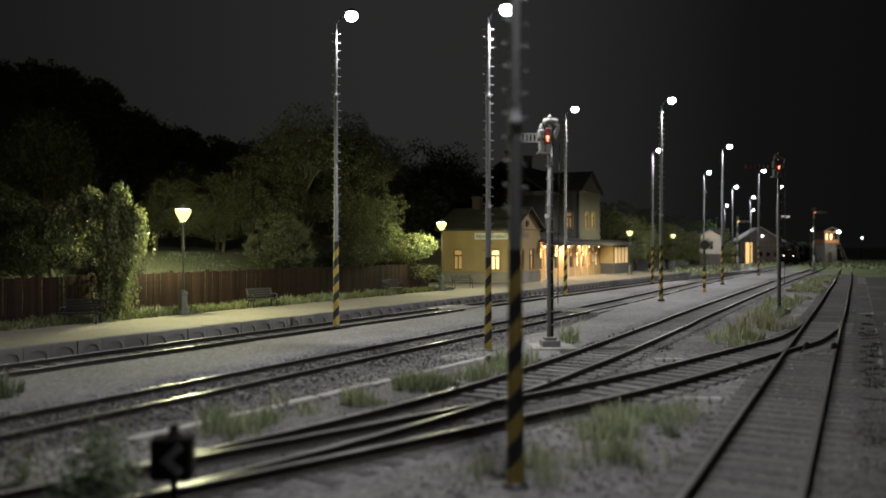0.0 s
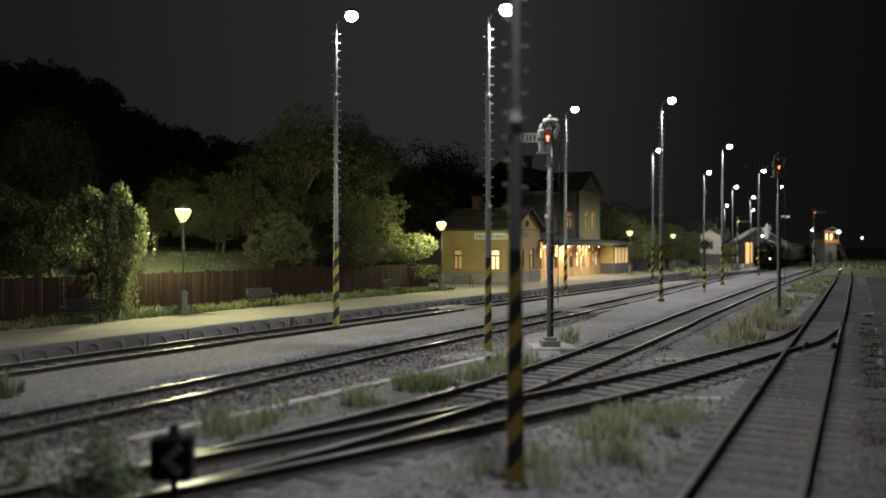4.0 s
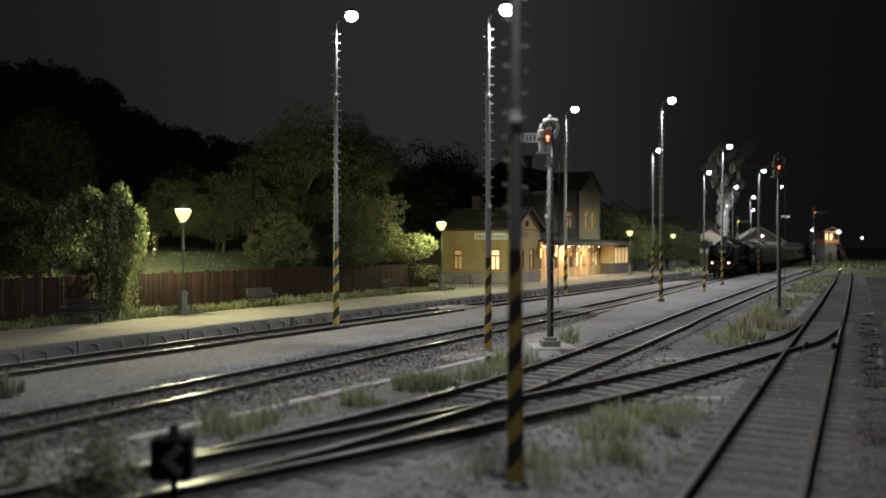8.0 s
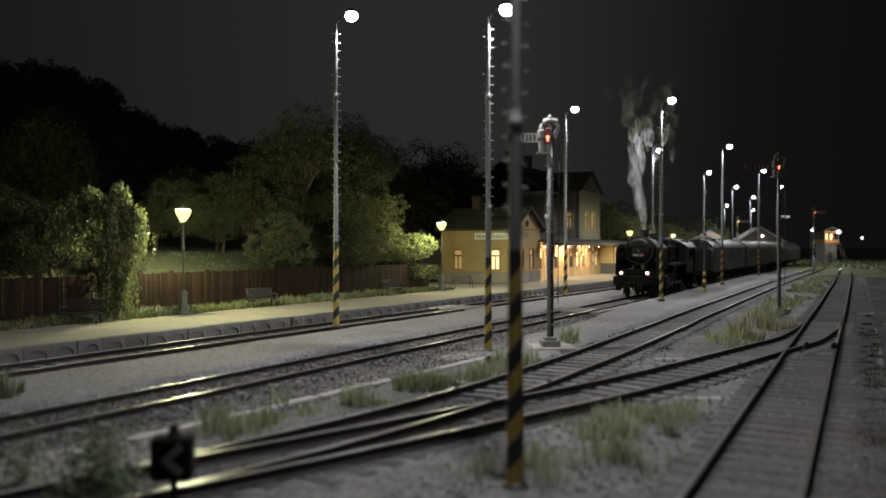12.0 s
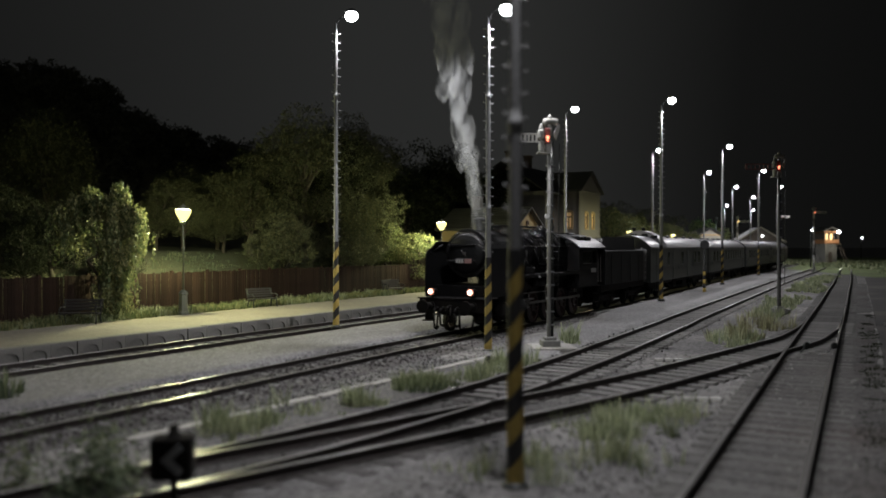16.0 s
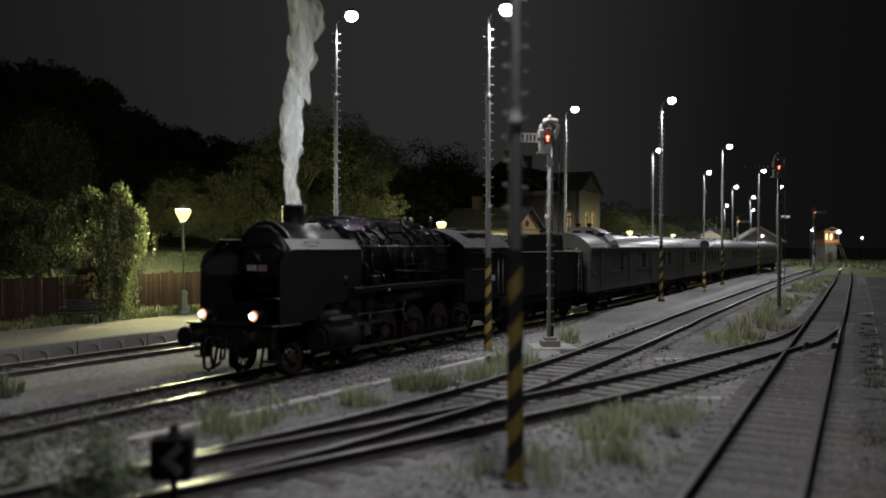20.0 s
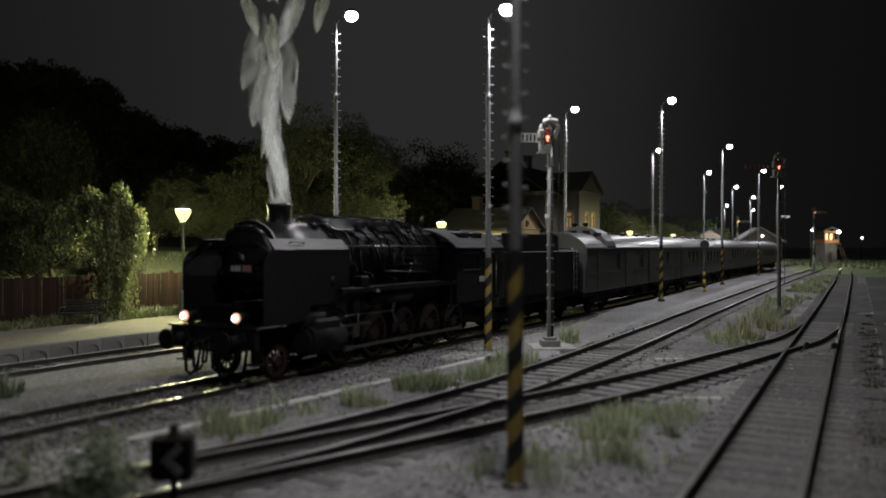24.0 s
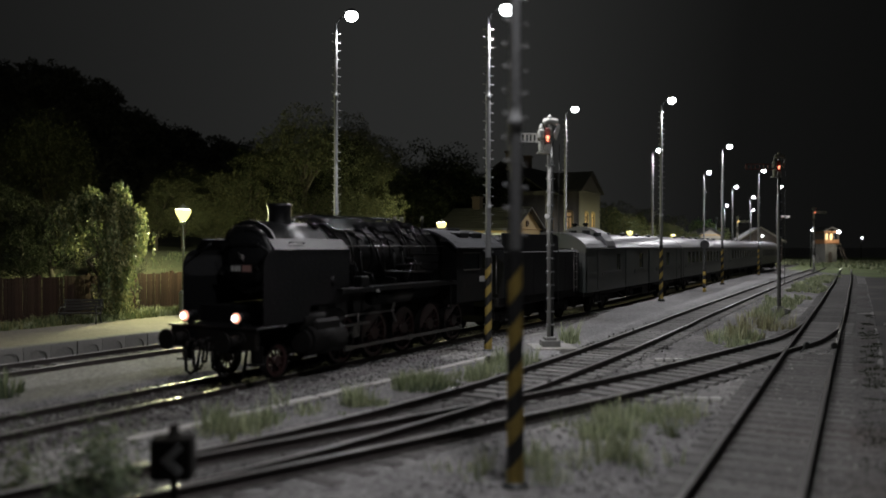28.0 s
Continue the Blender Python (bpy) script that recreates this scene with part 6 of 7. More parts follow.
        for y in (-0.5, 0.1):
            part("roof_vent", Shape().lathe([(0.1, 4.2), (0.1, 4.36), (0.17, 4.38), (0.12, 4.46), (0.03, 4.48)], 10, Matrix.Translation((x1 - 0.7, y, 0))), UNDER, body)
    for x in (-half + 3.4, half - 3.4):
        bogie(ob, x, 2.4, 0.47)
    part("battery_box", Shape().box(-2.2, 0.5, 0.4, -0.4, 1.3, 0.9, 0.04), UNDER, ob)
    part("battery_box", Shape().box(1.0, -1.3, 0.4, 2.8, -0.5, 0.9, 0.04), UNDER, ob)
    part("brake_tank", Shape().tube((0.8, 0.85, 0.62), (2.6, 0.85, 0.62), 0.24, 0.24, 14), UNDER, ob)
    part("truss_rod", Shape().path([(-half + 5.4, 1.25, 0.9), (-half + 7.2, 1.25, 0.5), (half - 7.2, 1.25, 0.5), (half - 5.4, 1.25, 0.9)], 0.035), UNDER, ob)
    buffers(ob, half, 1)
    buffers(ob, -half, -1)
    return ob


locomotive()
tender()
carriage(22.6, 43.9, "luggage_van", "dark green luggage van with a raised roof lookout, behind the tender", [(-6.6, 0.9), (-4.8, 0.9), (0.4, 0.9), (5.2, 0.7)], [(-2.3, 1.9), (2.9, 1.9), (8.6, 0.8), (-9.6, 0.8)], True)
for s0 in (44.5, 68.5, 92.5):
    carriage(s0, s0 + 23.4, "passenger_coach", "dark passenger coach with unlit windows and grey roof", [(-8.6 + 1.72 * k, 1.15) for k in range(11)], [(-10.6, 0.8), (10.6, 0.8)], False, "passenger coaches")
# ---- hill, trees, grass ----
def leaf_material(name, color, second, var=0.45, spec=0.3):
    m = bpy.data.materials.new(name)
    m.use_nodes = True
    nt = m.node_tree
    b = nt.nodes["Principled BSDF"]
    b.inputs["Roughness"].default_value = 0.65
    b.inputs["Specular IOR Level"].default_value = spec
    geo = nt.nodes.new("ShaderNodeNewGeometry")
    nz = nt.nodes.new("ShaderNodeTexNoise")
    nz.inputs["Scale"].default_value = 0.9 / U
    nt.links.new(geo.outputs["Position"], nz.inputs["Vector"])
    mix = nt.nodes.new("ShaderNodeMix")
    mix.data_type = "RGBA"
    mix.inputs["A"].default_value = (*color, 1)
    mix.inputs["B"].default_value = (*second, 1)
    add = nt.nodes.new("ShaderNodeMath")
    add.operation = "ADD"
    add.use_clamp = True
    sub = nt.nodes.new("ShaderNodeMath")
    sub.operation = "MULTIPLY_ADD"
    sub.inputs[1].default_value = 1.6
    sub.inputs[2].default_value = -0.8
    nt.links.new(nz.outputs[0], sub.inputs[0])
    nt.links.new(sub.outputs[0], add.inputs[0])
    nt.links.new(geo.outputs["Random Per Island"], add.inputs[1])
    nt.links.new(add.outputs[0], mix.inputs["Factor"])
    rng = nt.nodes.new("ShaderNodeMapRange")
    rng.inputs["To Min"].default_value = 1 - var
    rng.inputs["To Max"].default_value = 1 + var
    nt.links.new(geo.outputs["Random Per Island"], rng.inputs[0])
    sc = nt.nodes.new("ShaderNodeVectorMath")
    sc.operation = "SCALE"
    nt.links.new(mix.outputs["Result"], sc.inputs[0])
    nt.links.new(rng.outputs[0], sc.inputs["Scale"])
    nt.links.new(sc.outputs[0], b.inputs["Base Color"])
    tr = nt.nodes.new("ShaderNodeBsdfTranslucent")
    nt.links.new(sc.outputs[0], tr.inputs["Color"])
    ms = nt.nodes.new("ShaderNodeMixShader")
    ms.inputs[0].default_value = 0.25
    nt.links.new(b.outputs[0], ms.inputs[1])
    nt.links.new(tr.outputs[0], ms.inputs[2])
    nt.links.new(ms.outputs[0], nt.nodes["Material Output"].inputs["Surface"])
    return m


LEAF = leaf_material("leaves_green", (0.065, 0.078, 0.04), (0.09, 0.09, 0.046))
# Deep shade is put into this leaf colour; the siding's dark moss shares it.
LEAF_DARK_SHADED = leaf_material("leaves_dark_shaded", (0.02, 0.026, 0.016), (0.032, 0.036, 0.02), spec=0.06)
# Paler grey leaves: the veil over the far hill is put into their colour.
LEAF_FAR_VEILED = leaf_material("leaves_far_veiled", (0.09, 0.095, 0.075), (0.12, 0.12, 0.09))
# Lamplight is put into these paler leaves; the platform verge grass shares them.
LEAF_PALE_LIT = leaf_material("leaves_pale_lit", (0.12, 0.165, 0.07), (0.2, 0.2, 0.09))
GRASS = leaf_material("grass_dry", (0.22, 0.275, 0.145), (0.34, 0.36, 0.225))
DRYGRASS = leaf_material("grass_brown", (0.19, 0.18, 0.1), (0.27, 0.27, 0.15))
WEED = leaf_material("weed_leaves", (0.11, 0.15, 0.09), (0.17, 0.19, 0.11))
BARK = mat("bark", (0.06, 0.05, 0.038), 0.9, var=0.35, scale=1.5, fine=14, bump=0.8)
EARTH = mat("hill_earth", (0.085, 0.095, 0.05), 0.95, var=0.4, scale=0.15, fine=6, bump=0.8, tint=(0.17, 0.155, 0.09), stain=0.12, space="World")


def leaf_quads(points, size, rng, droop=0.0):
    """Small folded leaf sprays at the given points, as one vertex and face list."""
    n = len(points)
    p = np.asarray(points)
    a = rng.normal(size=(n, 3))
    a[:, 2] -= droop * 2
    a /= np.linalg.norm(a, axis=1)[:, None]
    b = rng.normal(size=(n, 3))
    b -= a * (a * b).sum(1)[:, None]
    b /= np.linalg.norm(b, axis=1)[:, None]
    l = size * rng.uniform(0.6, 1.4, (n, 1))
    w = l * 0.42
    v = np.stack([p - a * l, p + b * w, p + a * l, p - b * w], 1).reshape(-1, 3)
    f = np.arange(4 * n).reshape(-1, 4)
    return v, f


def cloud_mesh(name, points, size, material, rng, droop=0.0):
    v, f = leaf_quads(points, size, rng, droop)
    me = bpy.data.meshes.new(name)
    me.from_pydata((v * U).tolist(), [], f.tolist())
    me.materials.append(material)
    return me


def crown_points(rng, n, blobs, hollow=0.55):
    """Points in the outer shells of several overlapping uneven clumps (x, y, z, rx, rz)."""
    out = []
    w = np.array([b[3] ** 2 * b[4] for b in blobs])
    pick = rng.choice(len(blobs), n, p=w / w.sum())
    d = rng.normal(size=(n, 3))
    d /= np.linalg.norm(d, axis=1)[:, None]
    r = rng.uniform(hollow, 1.0, n) ** 0.6
    for i in range(n):
        x, y, z, rx, rz = blobs[pick[i]]
        k = 1 + 0.35 * noise.noise(Vector((d[i, 0] * 2.1 + x, d[i, 1] * 2.1 + y, d[i, 2] * 2.1 + z)))
        gap = noise.noise(Vector((x + d[i, 0] * rx * 1.3, y + d[i, 1] * rx * 1.3, z + d[i, 2] * rz * 1.3)))
        if gap < -0.22:
            continue
        out.append((x + d[i, 0] * r[i] * rx * k, y + d[i, 1] * r[i] * rx * k, z + d[i, 2] * r[i] * rz * k))
    return np.array(out)


def trunk_shape(rng, height, r, blobs):
    s = Shape()
    p, k = Vector((0, 0, -0.2)), 5
    top = height * 0.55
    for i in range(k):
        q = Vector((rng.uniform(-0.12, 0.12) * (i + 1), rng.uniform(-0.12, 0.12) * (i + 1), top * (i + 1) / k))
        s.tube(p, q, r * (1 - i / k * 0.6), r * (1 - (i + 1) / k * 0.6), 8, caps=False)
        p = q
    for x, y, z, rx, rz in blobs:
        a = Vector((x * 0.1, y * 0.1, min(top * 0.95, max(height * 0.22, z - rz - 0.5))))
        b = Vector((x * 0.9, y * 0.9, z))
        m = a.lerp(b, 0.5) + Vector((0, 0, 0.15 * (b - a).length))
        s.tube(a, m, r * 0.4, r * 0.25, 6, caps=False).tube(m, b, r * 0.25, r * 0.08, 6, caps=False)
    return s


def broad_tree(seed, height, spread, n, size, leaves, label, name="tree"):
    rng = np.random.default_rng(seed)
    blobs = []
    for k in range(13):
        a = rng.uniform(0, 6.28)
        d = spread * rng.uniform(0.15, 0.62)
        z = height * rng.uniform(0.26, 0.86)
        blobs.append((d * math.cos(a), d * math.sin(a), z, spread * rng.uniform(0.3, 0.48), height * rng.uniform(0.11, 0.18)))
    blobs.append((0, 0, height * 0.86, spread * 0.36, height * 0.13))
    t = thing(name, at(0, 0), label, "tree", "trees behind the platform")
    part("trunk", trunk_shape(rng, height, height * 0.022 + 0.06, blobs), BARK, t)
    part("crown", cloud_mesh("crown", crown_points(rng, n, blobs), size, leaves, rng), leaves, t)
    return t


def willow(x, y):
    rng = np.random.default_rng(11)
    t = thing("willow_tree", at(x, y, 0.5), "bushy weeping tree beside the platform, lamplight put into its pale leaves", "tree")
    blobs = [(-1.05, -0.2, 4.5, 0.5, 0.55), (-0.45, 0.1, 4.9, 0.45, 0.6), (0.35, -0.3, 4.5, 0.6, 0.6), (0.85, -0.2, 4.95, 0.4, 0.65), (1.25, 0.1, 4.1, 0.5, 0.6), (-1.4, -0.3, 3.8, 0.4, 0.5), (0.5, -0.2, 3.2, 0.55, 0.6), (0.55, 0.0, 2.2, 0.6, 0.7), (0.2, 0.3, 1.3, 0.5, 0.6)]
    part("trunk", trunk_shape(rng, 5.6, 0.1, blobs), BARK, t)
    pts = [crown_points(rng, 8200, blobs, 0.3)]
    strands = []
    # hanging lobes: middle, depth, top, spread, least and greatest length, strands
    lobes = ((-1.3, -0.3, 4.7, 0.28, 0.7, 1.8, 46), (-0.85, 0.0, 5.2, 0.24, 0.7, 2.0, 46), (-0.35, -0.2, 5.0, 0.2, 0.5, 1.5, 32),
             (0.3, -0.4, 4.9, 0.26, 1.0, 2.2, 56), (0.8, -0.1, 5.4, 0.2, 1.2, 2.5, 50), (1.35, 0.0, 4.6, 0.26, 0.7, 1.9, 60),
             (0.9, -0.3, 3.6, 0.26, 1.2, 2.9, 54), (0.35, 0.1, 3.2, 0.3, 1.4, 3.0, 54), (0.6, 0.4, 2.4, 0.35, 1.0, 2.2, 40))
    for cx, cy, top, wide, short, far, count in lobes:
        for k in range(count):
            px, py = cx + rng.normal(0, wide), cy + rng.normal(0, wide)
            z0 = top - 0.9 * abs(px - cx) + rng.uniform(-0.5, 0.25)
            length = rng.uniform(short, far)
            m = int(length / 0.055)
            zz = np.linspace(0, length, m)
            sway = 0.13 * np.sin(zz * 2.1 + px * 7 + py * 5)
            strands.append(np.stack([px + sway + rng.normal(0, 0.045, m), py + rng.normal(0, 0.06, m), z0 - zz], 1))
    pts += strands
    pts = np.concatenate(pts)
    pts = pts[pts[:, 2] > 0.15]
    part("crown", cloud_mesh("crown", pts, 0.085, LEAF_PALE_LIT, rng, 0.9), LEAF_PALE_LIT, t, "drooping pale green leaf strands")
    return t


RIDGE_X = (-150, -110, -76, -70, -63, -55, -44, -32, -22, -8, 8, 30)
RIDGE_Z = (20, 26, 30, 31.5, 30.5, 24.5, 20.3, 17, 15, 12, 8, 4)


def hill_height(x, y):
    """Bank behind the fence, and a wooded ridge far behind it."""
    d = max(0.0, fence_x(y) - 0.6 - x) * 0.867 if y < 60 else max(0.0, fence_x(60) + (y - 60) * 0.35 - 9 - x)
    h = 0.42 + 3.0 * (1 - math.exp(-(d / 3.2) ** 1.5)) + 0.1 * noise.noise(Vector((x * 0.4, y * 0.4, 0)))
    top = float(np.interp(x, RIDGE_X, RIDGE_Z)) + 1.2 * noise.noise(Vector((x * 0.07, y * 0.03, 3)))
    h += step_up(y, 66, 142) * max(0.0, top - h) * min(1.0, d / 10)
    h += 0.5 * noise.noise(Vector((x * 0.12, y * 0.12, 7))) * min(1, d / 6)
    return h


def hill():
    v, f, cols = [], [], 60
    ys = [10 + 3.0 * k for k in range(70)]
    for y in ys:
        right = edge_x(min(y, 58)) - 5.7 + (max(0, y - 58) * 0.32) - (8 if y > 58 else 0)
        for j in range(cols):
            u = (j / (cols - 1)) ** 1.8
            x = right - u * 150
            v.append((x, y, hill_height(x, y) if j else 0.40))
    for i in range(len(ys) - 1):
        f += [(i * cols + j, i * cols + j + 1, (i + 1) * cols + j + 1, (i + 1) * cols + j) for j in range(cols - 1)]
    return solo("hillside", Shape().add(v, f, True), EARTH, "dark grassy hillside rising behind the platform fence", "hill", kind="structure")


hill()
willow(-13.85, 33.2)


def plant_trees():
    big = broad_tree(3, 11.0, 5.2, 26000, 0.085, LEAF, "tall leafy broad-crowned tree on the bank behind the fence")
    mid = broad_tree(8, 7.0, 3.6, 22000, 0.07, LEAF, "leafy rounded tree on the bank behind the fence")
    small = broad_tree(21, 4.2, 2.3, 12000, 0.06, LEAF_PALE_LIT, "small tree beside the platform lamp, lamplight put into its bright leaves", "small_tree")
    dark = broad_tree(31, 7.5, 3.6, 16000, 0.085, LEAF_DARK_SHADED, "dense leafy tree on the bank, deep shade put into its dark leaves")
    # First dark tree hides behind the willow, added to shade the left bank.
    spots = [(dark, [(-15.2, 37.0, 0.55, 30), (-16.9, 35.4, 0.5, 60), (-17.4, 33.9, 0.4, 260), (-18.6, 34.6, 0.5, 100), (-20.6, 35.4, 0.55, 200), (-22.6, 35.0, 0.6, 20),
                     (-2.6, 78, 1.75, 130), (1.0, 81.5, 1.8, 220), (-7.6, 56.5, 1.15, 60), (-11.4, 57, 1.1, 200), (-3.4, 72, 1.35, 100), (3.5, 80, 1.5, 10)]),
             (big, [(-8.8, 52, 0.95, 70), (-17.5, 55, 0.55, 0), (-6.0, 58, 0.85, 150), (-27, 56, 0.9, 210), (-15, 64, 0.7, 300), (-4.9, 77, 1.0, 20), (2, 86, 1.1, 200), (-9.5, 82, 1.2, 80)]),
             (mid, [(-11.5, 49.0, 0.9, 40), (-14.9, 46.8, 0.62, 200), (-13.9, 50.5, 0.7, 310), (-16.6, 47.6, 0.55, 15), (-12.9, 48.2, 0.5, 90), (-9.0, 46.6, 0.8, 130), (-6.6, 50.5, 0.85, 250), (-4.2, 57.5, 0.8, 70), (-5.6, 53.2, 0.8, 330), (10, 104, 1.5, 0), (17, 112, 1.5, 99), (26, 121, 1.5, 180), (33, 131, 1.4, 240), (38, 139, 1.3, 30)]),
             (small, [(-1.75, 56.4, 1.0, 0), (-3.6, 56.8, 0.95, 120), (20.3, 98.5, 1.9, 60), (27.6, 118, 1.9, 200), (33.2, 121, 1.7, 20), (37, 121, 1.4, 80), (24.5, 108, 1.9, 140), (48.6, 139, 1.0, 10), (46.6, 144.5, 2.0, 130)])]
    for proto, places in spots:
        for k, (x, y, s, r) in enumerate(places):
            ob = proto if k == 0 else copy_thing(proto, scaled(at(x, y)))
            z = hill_height(x, y) if x < fence_x(min(y, 60)) else (0.5 if y < 100 else 0.05)
            ob.matrix_basis = scaled(at(x, y, z - 0.15, r))
            ob.scale = (s, s, s)


plant_trees()


def far_woods():
    rng = np.random.default_rng(5)
    pts = []
    for k in range(420):
        y = 78 + 72 * rng.uniform(0, 1) ** 0.6
        x = rng.uniform(-0.62, 0.02) * y
        if x > -12 + (y - 72) * 0.1:
            continue
        z = hill_height(x, y)
        h, r = rng.uniform(2.6, 4.6), rng.uniform(1.5, 2.8)
        p = crown_points(rng, 260, [(x, y, z + h * 0.5, r, h * 0.5), (x + r * 0.5, y, z + h * 0.35, r * 0.7, h * 0.35)], 0.5)
        pts.append(p)
    pts = np.concatenate(pts)
    me = cloud_mesh("far_woods", pts, 0.34, LEAF_FAR_VEILED, rng)
    ob = new("far_woods", me)
    tagged(ob, "dark wooded hill of dense broad-leaved trees", "woods", kind="stuff")


far_woods()


def tufts(name, spots, label, material=None, tall=0.5, width=0.02, blades=26, spread=0.16, seed=1):
    """Grass tufts of single bent blades at (x, y, z) spots, one patch as one object."""
    rng = np.random.default_rng(seed)
    v, f = [], []
    for x, y, z in spots:
        k = rng.uniform(0.35, 1.3) * (1 + 0.6 * noise.noise(Vector((x * 0.9, y * 0.9, 4))))
        for b in range(blades):
            a, d = rng.uniform(0, 6.28), spread * rng.uniform(0, 1) ** 0.6
            bx, by = x + d * math.cos(a), y + d * math.sin(a)
            h = tall * k * rng.uniform(0.45, 1.15)
            lean = h * rng.uniform(0.1, 0.55)
            ca, sa = math.cos(a + rng.uniform(-0.8, 0.8)), math.sin(a + rng.uniform(-0.8, 0.8))
            w = width * rng.uniform(0.7, 1.4)
            n = len(v)
            ox, oy = -sa * w, ca * w
            v += [(bx - ox, by - oy, z), (bx + ox, by + oy, z), (bx + ca * lean * 0.4 + ox * 0.8, by + sa * lean * 0.4 + oy * 0.8, z + h * 0.6), (bx + ca * lean * 0.4 - ox * 0.8, by + sa * lean * 0.4 - oy * 0.8, z + h * 0.6), (bx + ca * lean, by + sa * lean, z + h)]
            f += [(n, n + 1, n + 2, n + 3), (n + 3, n + 2, n + 4)]
    me = bpy.data.meshes.new(name)
    me.from_pydata([(a * U, b * U, c * U) for a, b, c in v], [], f)
    me.materials.append(material or GRASS)
    ob = new(name, me)
    return tagged(ob, label, "grass", kind="stuff")


def scatter(rng, n, x0, x1, y0, y1, fx, z, clump=0.35, thresh=0.0):
    """Spots between two y, at fx(y) + [x0, x1], gathered in patches."""
    out = []
    for k in range(n):
        y = rng.uniform(y0, y1)
        x = fx(y) + rng.uniform(x0, x1)
        if noise.noise(Vector((x * clump, y * clump, 2.5))) > thresh:
            out.append((x, y, z))
    return out


def all_grass():
    rng = np.random.default_rng(77)
    t3 = lambda y: xat(TRACK_3, y)
    t5 = lambda y: xat(TRACK_5, y)
    e = lambda y: edge_x(y)
    def clump(x, y, n, sx, sy):
        return [(x + rng.normal(0, sx), y + rng.normal(0, sy), 0.07) for k in range(n)]
    # between the crossover and the siding
    near = scatter(rng, 260, -3.7, -1.7, 11.8, 17.2, t5, 0.05, 0.8, 0.05) + clump(1.55, 13.1, 14, 0.18, 0.3) + clump(2.75, 13.2, 24, 0.35, 0.5) + clump(2.7, 14.9, 16, 0.35, 0.4) + clump(4.6, 16.3, 16, 0.3, 0.4) + clump(0.4, 12.3, 7, 0.4, 0.3)
    tufts("grass_patch", near, "fine pale green grass tufts in the cinder between tracks", tall=0.4, blades=16, spread=0.2, width=0.008, seed=2)
    tufts("weed_patch", clump(4.1, 14.75, 5, 0.08, 0.1), "small blue-green weed in the cinder", tall=0.24, blades=14, spread=0.1, width=0.014, seed=31, material=WEED)
    # along the edging strip between tracks 2 and 3
    strip = clump(-3.95, 15.5, 26, 0.32, 0.35) + clump(-3.0, 16.7, 8, 0.3, 0.3) + clump(-1.8, 17.75, 22, 0.16, 0.16) + clump(-0.85, 19.9, 18, 0.25, 0.35) + clump(-0.1, 20.4, 26, 0.3, 0.35) + clump(0.75, 21.2, 16, 0.3, 0.3) + clump(1.5, 22.6, 16, 0.3, 0.5) + clump(2.1, 23.9, 24, 0.35, 0.4)
    tufts("grass_patch", strip, "dry tall grass tufts beside the concrete edging", tall=0.46, blades=26, spread=0.2, width=0.009, seed=3)
    tufts("grass_patch", scatter(rng, 90, -2.2, -1.5, 16, 26, t3, 0.08, 0.6, 0.1), "low green grass tufts beside the turnout", tall=0.2, width=0.01, seed=4, material=WEED)
    # right of track 3
    tufts("grass_patch", scatter(rng, 240, 2.5, 4.3, 26.5, 50, t3, 0.05, 0.35, -0.12), "yellowish green grass patch between the diverging tracks", tall=0.42, width=0.012, seed=5)
    tufts("grass_patch", clump(11.1, 30.4, 20, 0.5, 0.6) + clump(13.6, 34.8, 26, 0.6, 0.9), "tall dry brownish grass tufts between the diverging tracks", tall=0.75, width=0.012, blades=18, seed=35, material=DRYGRASS)
    tufts("grass_patch", scatter(rng, 300, 1.9, 5.0, 50, 96, t3, 0.05, 0.2, -0.2), "yellowish grass strip along the far tracks", tall=0.36, width=0.03, seed=6)
    # foot of the signal
    tufts("grass_patch", [(4.35 + rng.uniform(-0.2, 0.4), 28.3 + rng.uniform(-0.5, 0.8), 0.15) for k in range(9)], "tall weeds at the foot of the signal", tall=0.6, width=0.014, seed=7)
    # back of the platform
    tufts("grass_verge", scatter(rng, 1500, -7.5, -5.75, 24, 57, e, 0.5, 0.4, -0.35), "rough green grass verge between platform and fence", tall=0.3, width=0.018, seed=8, material=LEAF_PALE_LIT)
    tufts("grass_verge", scatter(rng, 800, -7.5, -5.7, 24, 57, e, 0.5, 0.5, -0.1), "dry yellow grass among the verge", tall=0.36, width=0.018, seed=9)
    # bank behind the fence
    tufts("grass_bank", [(x, y, hill_height(x, y) - 0.03) for x, y, z in scatter(rng, 1500, -14.5, -7.9, 30, 56, e, 0, 0.3, -0.2)], "rough olive grass on the bank behind the fence", tall=0.16, width=0.016, blades=12, spread=0.3, seed=21, material=WEED)
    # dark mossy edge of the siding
    tufts("grass_edge", scatter(rng, 260, 1.6, 2.2, 9, 42, t5, 0.1, 0.5, -0.05), "low dark moss and weeds along the siding's edge", tall=0.045, width=0.012, blades=16, spread=0.2, seed=22, material=LEAF_DARK_SHADED)
    # left foreground
    for wx, wy, wr, wh, n in ((-4.62, 11.3, 0.36, 0.5, 700), (-5.0, 11.0, 0.3, 0.3, 220), (-4.2, 10.9, 0.3, 0.25, 160), (-6.0, 11.6, 0.35, 0.4, 320), (-5.6, 13.2, 0.3, 0.25, 160)):
        pts = np.stack([wx + rng.normal(0, wr * 0.55, n), wy + rng.normal(0, wr * 0.55, n), 0.1 + np.abs(rng.normal(0, wh, n))], 1)
        ob = new("weed_patch", cloud_mesh("weed_patch", pts, 0.05, WEED, rng))
        tagged(ob, "leafy dark green weed clump in the near cinder", "weeds", kind="stuff")
